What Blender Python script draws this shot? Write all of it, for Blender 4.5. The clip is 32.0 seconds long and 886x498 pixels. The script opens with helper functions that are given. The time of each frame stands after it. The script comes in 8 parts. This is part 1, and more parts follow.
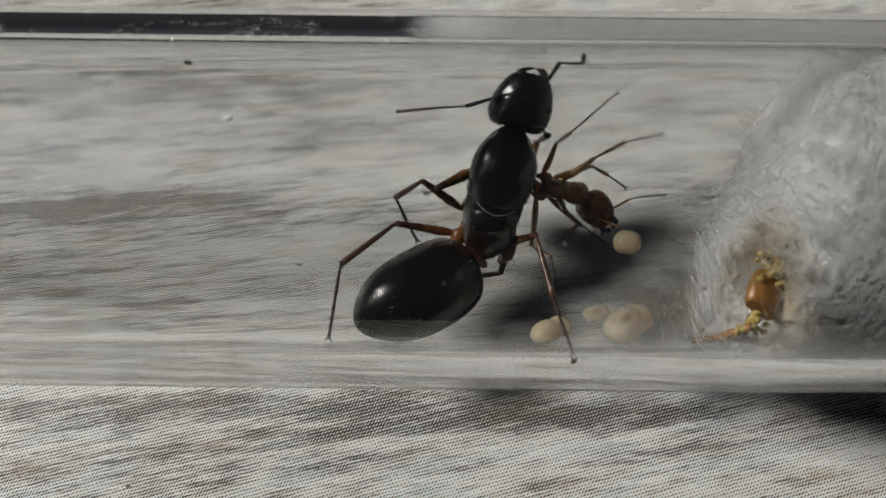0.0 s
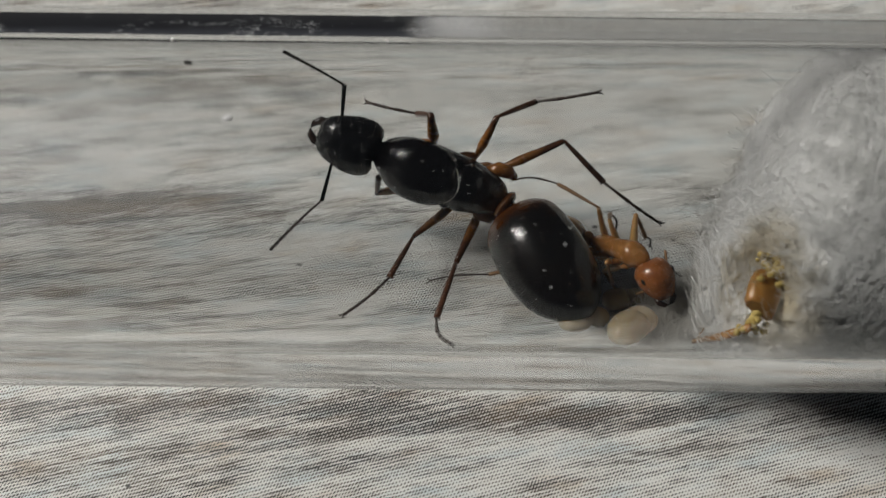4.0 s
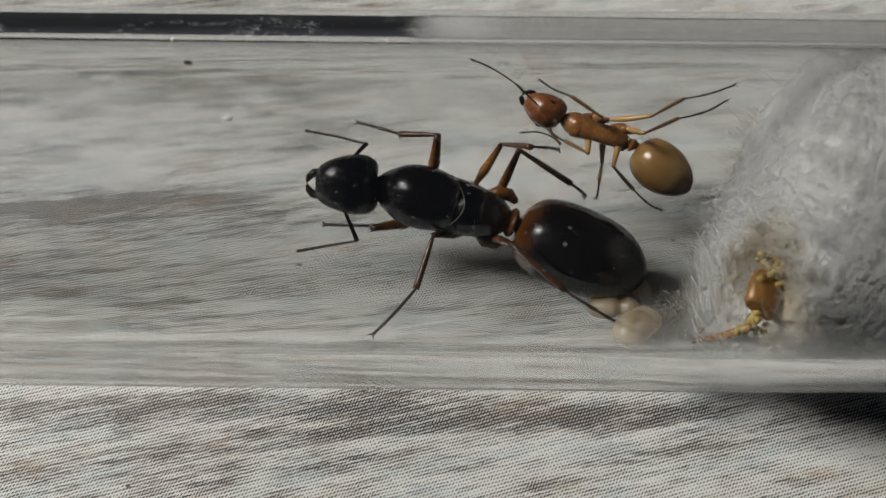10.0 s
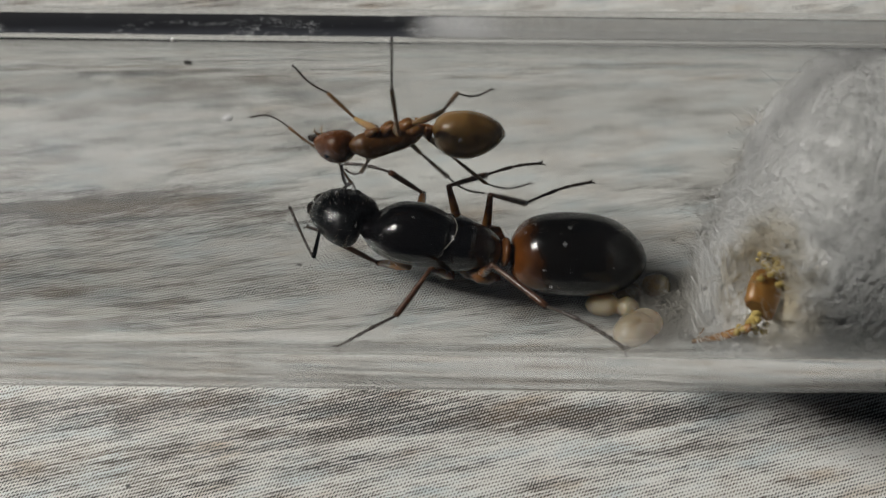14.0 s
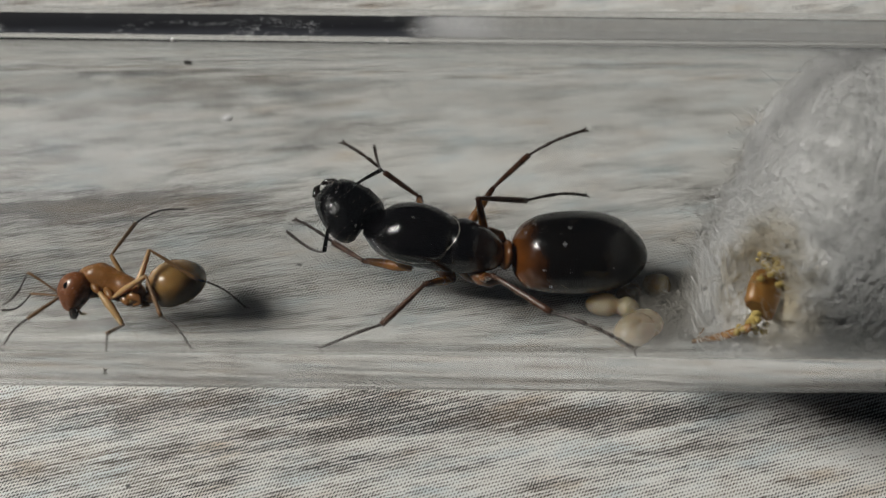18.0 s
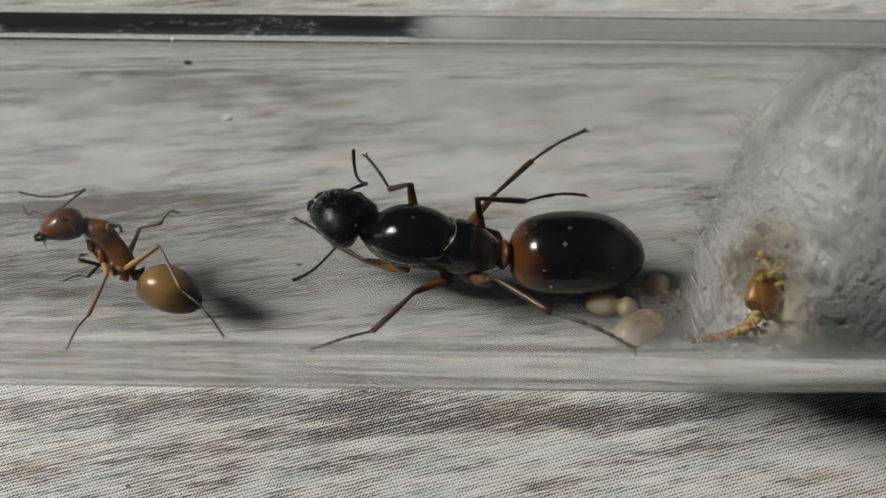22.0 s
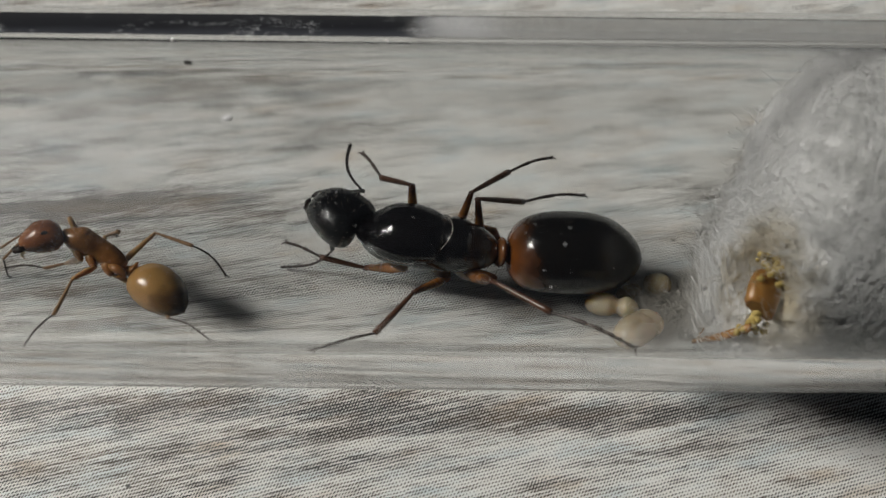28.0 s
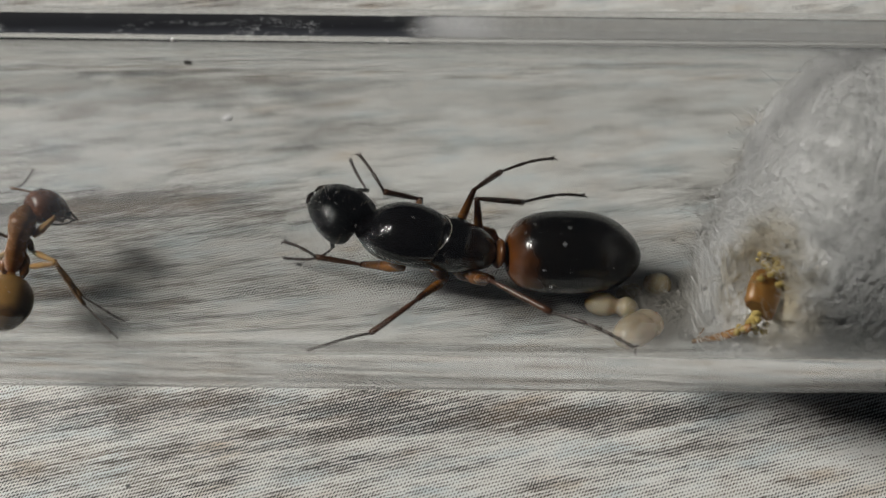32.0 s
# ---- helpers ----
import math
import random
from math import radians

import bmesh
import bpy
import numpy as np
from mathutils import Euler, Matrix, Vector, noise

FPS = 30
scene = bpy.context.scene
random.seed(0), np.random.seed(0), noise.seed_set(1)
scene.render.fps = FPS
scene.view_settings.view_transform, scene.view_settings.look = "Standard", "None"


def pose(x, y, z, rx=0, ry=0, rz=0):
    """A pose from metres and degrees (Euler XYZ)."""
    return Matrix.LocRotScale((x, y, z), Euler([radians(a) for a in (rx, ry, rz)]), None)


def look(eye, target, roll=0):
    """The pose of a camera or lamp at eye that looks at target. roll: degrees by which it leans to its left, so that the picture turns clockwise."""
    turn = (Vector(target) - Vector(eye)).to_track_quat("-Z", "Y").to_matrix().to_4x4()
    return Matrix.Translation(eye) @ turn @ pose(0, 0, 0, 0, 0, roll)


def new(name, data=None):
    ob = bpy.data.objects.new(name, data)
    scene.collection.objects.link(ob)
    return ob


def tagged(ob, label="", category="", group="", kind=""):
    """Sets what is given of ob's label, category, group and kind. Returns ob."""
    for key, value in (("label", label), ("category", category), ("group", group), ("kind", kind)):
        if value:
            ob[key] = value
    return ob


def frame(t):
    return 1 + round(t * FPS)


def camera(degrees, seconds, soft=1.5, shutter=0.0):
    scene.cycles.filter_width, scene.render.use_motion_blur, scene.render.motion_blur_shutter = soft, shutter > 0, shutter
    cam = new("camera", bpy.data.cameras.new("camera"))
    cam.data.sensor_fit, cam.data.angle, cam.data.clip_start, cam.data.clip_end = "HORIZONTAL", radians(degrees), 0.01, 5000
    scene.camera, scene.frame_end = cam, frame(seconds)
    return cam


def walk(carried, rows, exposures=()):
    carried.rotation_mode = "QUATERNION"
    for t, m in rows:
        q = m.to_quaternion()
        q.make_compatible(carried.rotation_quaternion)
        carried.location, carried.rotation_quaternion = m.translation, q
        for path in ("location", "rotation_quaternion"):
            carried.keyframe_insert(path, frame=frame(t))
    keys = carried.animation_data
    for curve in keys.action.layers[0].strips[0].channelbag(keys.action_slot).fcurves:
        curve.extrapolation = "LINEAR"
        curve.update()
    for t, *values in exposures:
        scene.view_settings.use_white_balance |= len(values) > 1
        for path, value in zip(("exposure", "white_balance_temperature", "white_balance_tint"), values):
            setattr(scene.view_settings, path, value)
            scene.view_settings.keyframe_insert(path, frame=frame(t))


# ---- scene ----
MM = 0.001
TUBE_R, CAVITY_R = 8.0, 6.6          # outer and inner radius of the test tube, mm
HUSK, LEG_END = Vector((12.85, -4.33, 8.8)), Vector((10.74, -5.29, 4.83))   # dead insect in the cotton, end of its leg
LEG_START = Vector((12.25, -5.62, 8.5))   # where that leg leaves the husk

# ---- camera: it stands still ----
cam = camera(40, 32.0, soft=1.5, shutter=0.5)
EYE = (0, -24.366 * MM, 53.825 * MM)
STAND = look(EYE, (0, (-24.366 + 10 * math.cos(radians(64.27))) * MM, (53.825 - 10 * math.sin(radians(64.27))) * MM), 0.6)
walk(cam, [(0, STAND), (32, STAND)])
cam.data.dof.use_dof = True
cam.data.dof.focus_distance = 0.0550
cam.data.dof.aperture_fstop = 70

# ---- light: one rectangular lamp above, a dim room round it ----
world = bpy.data.worlds.new("room_light")
scene.world = world
world.use_nodes = True
world.node_tree.nodes["Background"].inputs[0].default_value = (0.80, 0.88, 1.0, 1)
world.node_tree.nodes["Background"].inputs[1].default_value = 0.036
lamp_data = bpy.data.lights.new("desk_lamp", "AREA")
lamp_data.shape, lamp_data.size, lamp_data.size_y = "RECTANGLE", 0.23, 0.26
lamp_data.energy, lamp_data.color = 6.2, (1.0, 0.97, 0.92)
lamp = new("desk_lamp", lamp_data)
lamp.matrix_world = look((-0.57, 0.16, 0.58), (0, 0, 0.004))
scene.cycles.caustics_refractive = scene.cycles.caustics_reflective = False
scene.view_settings.exposure = 0.0


# ---- materials ----
def nodes_of(name):
    m = bpy.data.materials.new(name)
    m.use_nodes = True
    t = m.node_tree
    return m, t, t.nodes["Principled BSDF"], t.nodes.new, t.links.new


def ramp(t, fac, stops):
    r = t.nodes.new("ShaderNodeValToRGB")
    while len(r.color_ramp.elements) < len(stops):
        r.color_ramp.elements.new(0.5)
    for e, (p, c) in zip(r.color_ramp.elements, stops):
        e.position, e.color = p, (*c, 1)
    t.links.new(fac, r.inputs[0])
    return r.outputs[0]


def place_coords(t, scale=(1, 1, 1), turn=0.0, shift=(0, 0, 0)):
    """Object coordinates, turned about z, then stretched."""
    c = t.nodes.new("ShaderNodeTexCoord")
    out = c.outputs["Object"]
    if turn:
        r = t.nodes.new("ShaderNodeMapping")
        r.inputs["Rotation"].default_value = (0, 0, radians(-turn))
        t.links.new(out, r.inputs[0])
        out = r.outputs[0]
    m = t.nodes.new("ShaderNodeMapping")
    m.inputs["Scale"].default_value = scale
    m.inputs["Location"].default_value = shift
    t.links.new(out, m.inputs[0])
    return m.outputs[0]


def fractal(t, vec, scale, detail=4, rough=0.55, distort=0.0):
    n = t.nodes.new("ShaderNodeTexNoise")
    n.inputs["Scale"].default_value = scale
    n.inputs["Detail"].default_value = detail
    n.inputs["Roughness"].default_value = rough
    n.inputs["Distortion"].default_value = distort
    t.links.new(vec, n.inputs["Vector"])
    return n.outputs[0]


def calc(t, op, a, b=0.0, c=None):
    n = t.nodes.new("ShaderNodeMath")
    n.operation = op
    for i, v in enumerate((a, b, c)):
        if v is None:
            continue
        if isinstance(v, (int, float)):
            n.inputs[i].default_value = v
        else:
            t.links.new(v, n.inputs[i])
    return n.outputs[0]


def bump(t, bsdf, height, strength, distance):
    b = t.nodes.new("ShaderNodeBump")
    b.inputs["Strength"].default_value = strength
    b.inputs["Distance"].default_value = distance
    t.links.new(height, b.inputs["Height"])
    t.links.new(b.outputs[0], bsdf.inputs["Normal"])


def shell(name, dark, light, rough=0.22, grain=2500, sss=0.0, relief=0.25, base_fade=None, wax=0.0, saddle=0.0, pits=0.0, ior=1.45, sss_radius=(1.0, 0.5, 0.2)):
    """Insect cuticle. base_fade: (colour, from x, to x), pigment that fades along the part; saddle: a darker back."""
    m, t, b, node, link = nodes_of(name)
    v = place_coords(t)
    big, fine = fractal(t, v, grain * 0.25, 3), fractal(t, v, grain, 2)
    col = ramp(t, calc(t, "MULTIPLY_ADD", fine, 0.4, calc(t, "MULTIPLY", big, 0.6)), [(0.3, dark), (0.72, light)])
    if base_fade:
        tint, x0, x1 = base_fade
        sep = node("ShaderNodeSeparateXYZ")
        link(v, sep.inputs[0])
        mr = node("ShaderNodeMapRange")
        mr.inputs["From Min"].default_value, mr.inputs["From Max"].default_value = x0 * MM, x1 * MM
        along = calc(t, "MULTIPLY_ADD", sep.outputs[2], saddle, sep.outputs[0])
        link(calc(t, "ADD", along, calc(t, "MULTIPLY", calc(t, "SUBTRACT", big, 0.5), 0.0042)), mr.inputs[0])
        mix = node("ShaderNodeMix")
        mix.data_type = "RGBA"
        link(mr.outputs[0], mix.inputs["Factor"])
        mix.inputs["A"].default_value = (*tint, 1)
        link(col, mix.inputs["B"])
        col = mix.outputs["Result"]
    link(col, b.inputs["Base Color"])
    link(calc(t, "MULTIPLY_ADD", fine, 0.14, rough - 0.07), b.inputs["Roughness"])
    b.inputs["Specular IOR Level"].default_value = 0.5
    b.inputs["IOR"].default_value = ior
    b.inputs["Coat Weight"].default_value = wax
    b.inputs["Coat Roughness"].default_value = 0.08
    if sss:
        b.inputs["Subsurface Weight"].default_value = sss
        b.inputs["Subsurface Radius"].default_value = sss_radius
        b.inputs["Subsurface Scale"].default_value = 0.0006
    height = fine
    if pits:
        cells = node("ShaderNodeTexVoronoi")
        cells.inputs["Scale"].default_value = grain * 2.2
        link(v, cells.inputs["Vector"])
        height = calc(t, "MULTIPLY_ADD", big, 2.5, calc(t, "MULTIPLY_ADD", cells.outputs["Distance"], pits, fine))
    bump(t, b, height, relief, 0.00004)
    return m


M_BLACK = shell("black_cuticle", (0.001, 0.001, 0.0015), (0.004, 0.003, 0.003), 0.13, 2200, relief=0.16, pits=1.0, ior=1.5)
M_HEAD = shell("matt_black_cuticle", (0.001, 0.001, 0.0015), (0.004, 0.004, 0.004), 0.20, 1500, relief=0.45, pits=1.0, ior=1.45)
M_BROWN = shell("dark_brown_cuticle", (0.003, 0.002, 0.002), (0.022, 0.009, 0.004), 0.2, 2500, relief=0.4, pits=0.4)
M_FLANK = shell("brown_flank_cuticle", (0.003, 0.002, 0.002), (0.022, 0.009, 0.004), 0.2, 2500, relief=0.3, base_fade=((0.17, 0.062, 0.013), -0.5, 0.75), saddle=0.8, pits=0.4)
M_AMBER = shell("amber_cuticle", (0.15, 0.056, 0.012), (0.32, 0.13, 0.03), 0.26, 2500, sss=0.3, relief=0.4)
M_WAIST = shell("brown_amber_cuticle", (0.08, 0.028, 0.008), (0.22, 0.085, 0.022), 0.25, 2500, sss=0.1)
M_TIBIA = shell("rust_brown_cuticle", (0.026, 0.011, 0.005), (0.105, 0.038, 0.014), 0.3, 2500)
M_TARSUS = shell("dark_leg_cuticle", (0.012, 0.009, 0.007), (0.05, 0.03, 0.02), 0.35, 2500)
M_GASTER = shell("gaster_cuticle", (0.001, 0.001, 0.0008), (0.005, 0.003, 0.002), 0.17, 1800, relief=0.13,
                 base_fade=((0.23, 0.071, 0.010), -0.2, 3.1), saddle=1.2, pits=1.2, ior=1.48)
M_PLATE_GLINT = shell("painted_glint", (0.25, 0.23, 0.19), (0.6, 0.58, 0.5), 0.25, 5000)
M_BRISTLE = shell("brown_bristle", (0.05, 0.03, 0.015), (0.16, 0.10, 0.05), 0.4)
M_W_HEAD = shell("red_brown_cuticle", (0.125, 0.041, 0.012), (0.25, 0.088, 0.026), 0.26, 3000, sss=0.15, relief=0.35)
M_W_BODY = shell("honey_cuticle", (0.20, 0.083, 0.022), (0.34, 0.155, 0.046), 0.26, 3000, sss=0.35, relief=0.35)
M_W_LEG = shell("pale_honey_cuticle", (0.26, 0.145, 0.055), (0.42, 0.25, 0.10), 0.3, 3000, sss=0.4, base_fade=((0.50, 0.31, 0.13), 1.9, 2.9))
M_W_TIBIA = shell("brown_honey_cuticle", (0.14, 0.075, 0.032), (0.30, 0.165, 0.07), 0.34, 3000)
M_W_GASTER = shell("honey_gaster_cuticle", (0.06, 0.034, 0.016), (0.12, 0.065, 0.028), 0.24, 2500, relief=0.3,
                   base_fade=((0.31, 0.175, 0.058), 2.1, 3.2), ior=1.45, sss=0.3)
M_EYE = shell("compound_eye", (0.004, 0.004, 0.004), (0.012, 0.011, 0.01), 0.12, 6000, wax=0.4)


def larva_mat(name, clear):
    m = shell(name, (0.78, 0.60, 0.39), (0.90, 0.73, 0.52), 0.16, 1500, sss=0.85, relief=0.08, sss_radius=(1.0, 0.80, 0.5), ior=1.36)
    b = m.node_tree.nodes["Principled BSDF"]
    b.inputs["Transmission Weight"].default_value = 0.15
    b.inputs["Alpha"].default_value = 1 - clear
    b.inputs["Subsurface Scale"].default_value = 0.0012
    return m


M_LARVA = larva_mat("larva_skin", 0.4)
M_CLEAR_LARVA = larva_mat("clear_larva_skin", 0.68)
M_GUT = shell("brown_gut", (0.10, 0.065, 0.035), (0.22, 0.15, 0.08), 0.5)
M_HUSK = shell("amber_husk", (0.20, 0.09, 0.015), (0.42, 0.21, 0.05), 0.35, 2500, sss=0.3)
M_CRUST = shell("yellow_crust", (0.32, 0.22, 0.045), (0.62, 0.48, 0.16), 0.7, 2500, relief=0.8)
M_SPECK = shell("dark_speck", (0.01, 0.01, 0.01), (0.05, 0.045, 0.04), 0.7)
M_CHIP = shell("white_chip", (0.6, 0.6, 0.6), (0.8, 0.8, 0.8), 0.5)


def cotton_mat(name, lo, hi, shade_tint, rough, thin=0.0):
    """Cotton wool, its shade towards the tube's floor painted in as a brownish grey."""
    m, t, b, node, link = nodes_of(name)
    v = place_coords(t)
    n = calc(t, "MULTIPLY_ADD", fractal(t, v, 420, 4), 0.6, calc(t, "MULTIPLY", fractal(t, v, 3000, 3), 0.4))
    dry = ramp(t, n, [(0.3, lo), (0.7, hi)])
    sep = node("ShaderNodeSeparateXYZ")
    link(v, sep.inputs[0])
    floor_shade = node("ShaderNodeMapRange")
    floor_shade.inputs["From Min"].default_value, floor_shade.inputs["From Max"].default_value = 0.0050, 0.0008
    link(calc(t, "MULTIPLY_ADD", calc(t, "SUBTRACT", fractal(t, v, 380, 3), 0.5), 0.006, sep.outputs[2]), floor_shade.inputs[0])
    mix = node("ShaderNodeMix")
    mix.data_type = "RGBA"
    link(floor_shade.outputs[0], mix.inputs["Factor"])
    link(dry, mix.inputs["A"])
    mix.inputs["B"].default_value = (*shade_tint, 1)
    # yellow stain round the insect husk
    far_off = node("ShaderNodeVectorMath")
    far_off.operation = "DISTANCE"
    link(v, far_off.inputs[0])
    far_off.inputs[1].default_value = ((HUSK.x - 24) * MM, (HUSK.y + 0.2) * MM, (HUSK.z + 0.5 - TUBE_R + CAVITY_R) * MM)
    near = node("ShaderNodeMapRange")
    near.inputs["From Min"].default_value, near.inputs["From Max"].default_value = 0.0029, 0.0008
    link(calc(t, "MULTIPLY_ADD", calc(t, "SUBTRACT", fractal(t, v, 700, 3), 0.5), 0.0025, far_off.outputs["Value"]), near.inputs[0])
    mix2 = node("ShaderNodeMix")
    mix2.data_type = "RGBA"
    link(calc(t, "MULTIPLY", near.outputs[0], 0.85), mix2.inputs["Factor"])
    link(mix.outputs["Result"], mix2.inputs["A"])
    mix2.inputs["B"].default_value = (0.42, 0.31, 0.085, 1)
    link(mix2.outputs["Result"], b.inputs["Base Color"])
    b.inputs["Roughness"].default_value = rough
    b.inputs["Sheen Weight"].default_value = 0.2
    bump(t, b, fractal(t, v, 5000, 4), 0.8, 0.0001)
    if thin:  # thin fibres let light through
        pass_on = node("ShaderNodeBsdfTranslucent")
        link(mix2.outputs["Result"], pass_on.inputs["Color"])
        both = node("ShaderNodeMixShader")
        both.inputs[0].default_value = thin
        link(b.outputs[0], both.inputs[1])
        link(pass_on.outputs[0], both.inputs[2])
        link(both.outputs[0], t.nodes["Material Output"].inputs[0])
    return m


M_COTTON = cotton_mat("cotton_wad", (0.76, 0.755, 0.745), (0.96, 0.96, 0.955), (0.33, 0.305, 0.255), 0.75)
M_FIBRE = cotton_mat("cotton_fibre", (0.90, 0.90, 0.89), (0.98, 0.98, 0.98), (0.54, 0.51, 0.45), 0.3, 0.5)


def glass_mat(name, rough):
    m, t, b, node, link = nodes_of(name)
    b.inputs["Transmission Weight"].default_value = 1.0
    b.inputs["Roughness"].default_value = rough
    b.inputs["IOR"].default_value = 1.5
    b.inputs["Base Color"].default_value = (0.955, 0.963, 0.96, 1)
    return m


def film_mat():
    """Glass with a moist film, thin along the near side and thicker across the floor and the far wall."""
    m = glass_mat("glass_with_moist_film", 0.14)
    t = m.node_tree
    sep = t.nodes.new("ShaderNodeSeparateXYZ")
    t.links.new(place_coords(t), sep.inputs[0])
    across = t.nodes.new("ShaderNodeMapRange")
    across.inputs["From Min"].default_value, across.inputs["From Max"].default_value = -0.0050, 0.0005
    across.inputs["To Min"].default_value, across.inputs["To Max"].default_value = 0.02, 0.16
    t.links.new(sep.outputs[1], across.inputs[0])
    t.links.new(across.outputs[0], t.nodes["Principled BSDF"].inputs["Roughness"])
    return m


M_GLASS = glass_mat("clear_glass", 0.0)
M_FILM = film_mat()


def reflection_mat():
    """A dark reflection painted along the glass: broken by curled flecks, pale in one patch, thin and blue-grey beyond
    it.
    """
    m, t, b, node, link = nodes_of("painted_reflection")
    sep = node("ShaderNodeSeparateXYZ")
    link(place_coords(t, (1000, 1000, 1000)), sep.inputs[0])
    ragged = fractal(t, place_coords(t, (700, 1800, 1800)), 1.0, 4, 0.7, 0.6)
    cloud = fractal(t, place_coords(t, (160, 500, 500)), 1.0, 4, 0.6)
    # how far along the line, with a ragged front
    along = calc(t, "MULTIPLY_ADD", calc(t, "SUBTRACT", ragged, 0.5), 1.6, sep.outputs[0])
    span = node("ShaderNodeMapRange")
    span.inputs["From Min"].default_value, span.inputs["From Max"].default_value = -3.0, 7.0
    link(along, span.inputs[0])
    col = ramp(t, span.outputs[0], [(0.0, (0.006, 0.007, 0.011)), (0.17, (0.008, 0.009, 0.013)), (0.30, (0.36, 0.37, 0.42)), (0.40, (0.44, 0.45, 0.50)),
                                    (0.56, (0.008, 0.009, 0.016)), (1.0, (0.006, 0.007, 0.012))])
    # thinner along the edge that faces the mat, and in clouds
    thin = node("ShaderNodeMapRange")
    thin.inputs["From Min"].default_value, thin.inputs["From Max"].default_value = 3.75, 3.15
    link(calc(t, "MULTIPLY_ADD", calc(t, "SUBTRACT", cloud, 0.5), 0.9, sep.outputs[1]), thin.inputs[0])
    greyed = node("ShaderNodeMix")
    greyed.data_type = "RGBA"
    link(calc(t, "MULTIPLY", thin.outputs[0], 0.55), greyed.inputs["Factor"])
    link(col, greyed.inputs["A"])
    greyed.inputs["B"].default_value = (0.075, 0.08, 0.095, 1)
    # pale curled flecks
    fleck_field = fractal(t, place_coords(t, (620, 1500, 1500), 0, (3, 1, 2)), 1.0, 2, 0.5, 1.6)
    rim = node("ShaderNodeMapRange")
    rim.inputs["From Min"].default_value, rim.inputs["From Max"].default_value = 0.022, 0.006
    link(calc(t, "ABSOLUTE", calc(t, "SUBTRACT", fleck_field, 0.52)), rim.inputs[0])
    where = node("ShaderNodeMapRange")
    where.inputs["From Min"].default_value, where.inputs["From Max"].default_value = 0.52, 0.60
    link(fractal(t, place_coords(t, (330, 700, 700), 0, (7, 3, 1)), 1.0, 2), where.inputs[0])
    black = node("ShaderNodeMapRange")
    black.inputs["From Min"].default_value, black.inputs["From Max"].default_value = -0.3, -1.3
    link(sep.outputs[0], black.inputs[0])
    fleck_mask = calc(t, "MULTIPLY", calc(t, "MULTIPLY", rim.outputs[0], where.outputs[0]), calc(t, "MULTIPLY_ADD", black.outputs[0], 0.75, 0.05))
    mix = node("ShaderNodeMix")
    mix.data_type = "RGBA"
    link(fleck_mask, mix.inputs["Factor"])
    link(greyed.outputs["Result"], mix.inputs["A"])
    mix.inputs["B"].default_value = (0.42, 0.43, 0.44, 1)
    link(mix.outputs["Result"], b.inputs["Base Color"])
    b.inputs["Roughness"].default_value = 0.6
    b.inputs["Specular IOR Level"].default_value = 0.2
    cover = node("ShaderNodeMapRange")
    cover.inputs["From Min"].default_value, cover.inputs["From Max"].default_value = -1.6, -0.2
    cover.inputs["To Min"].default_value, cover.inputs["To Max"].default_value = 1.0, 0.34
    link(along, cover.inputs[0])
    link(cover.outputs[0], b.inputs["Alpha"])
    bump(t, b, ragged, 0.4, 0.00003)
    return m


M_REFLECTION = reflection_mat()
LINE_FROM, LINE_TO = 23.2, 37.8


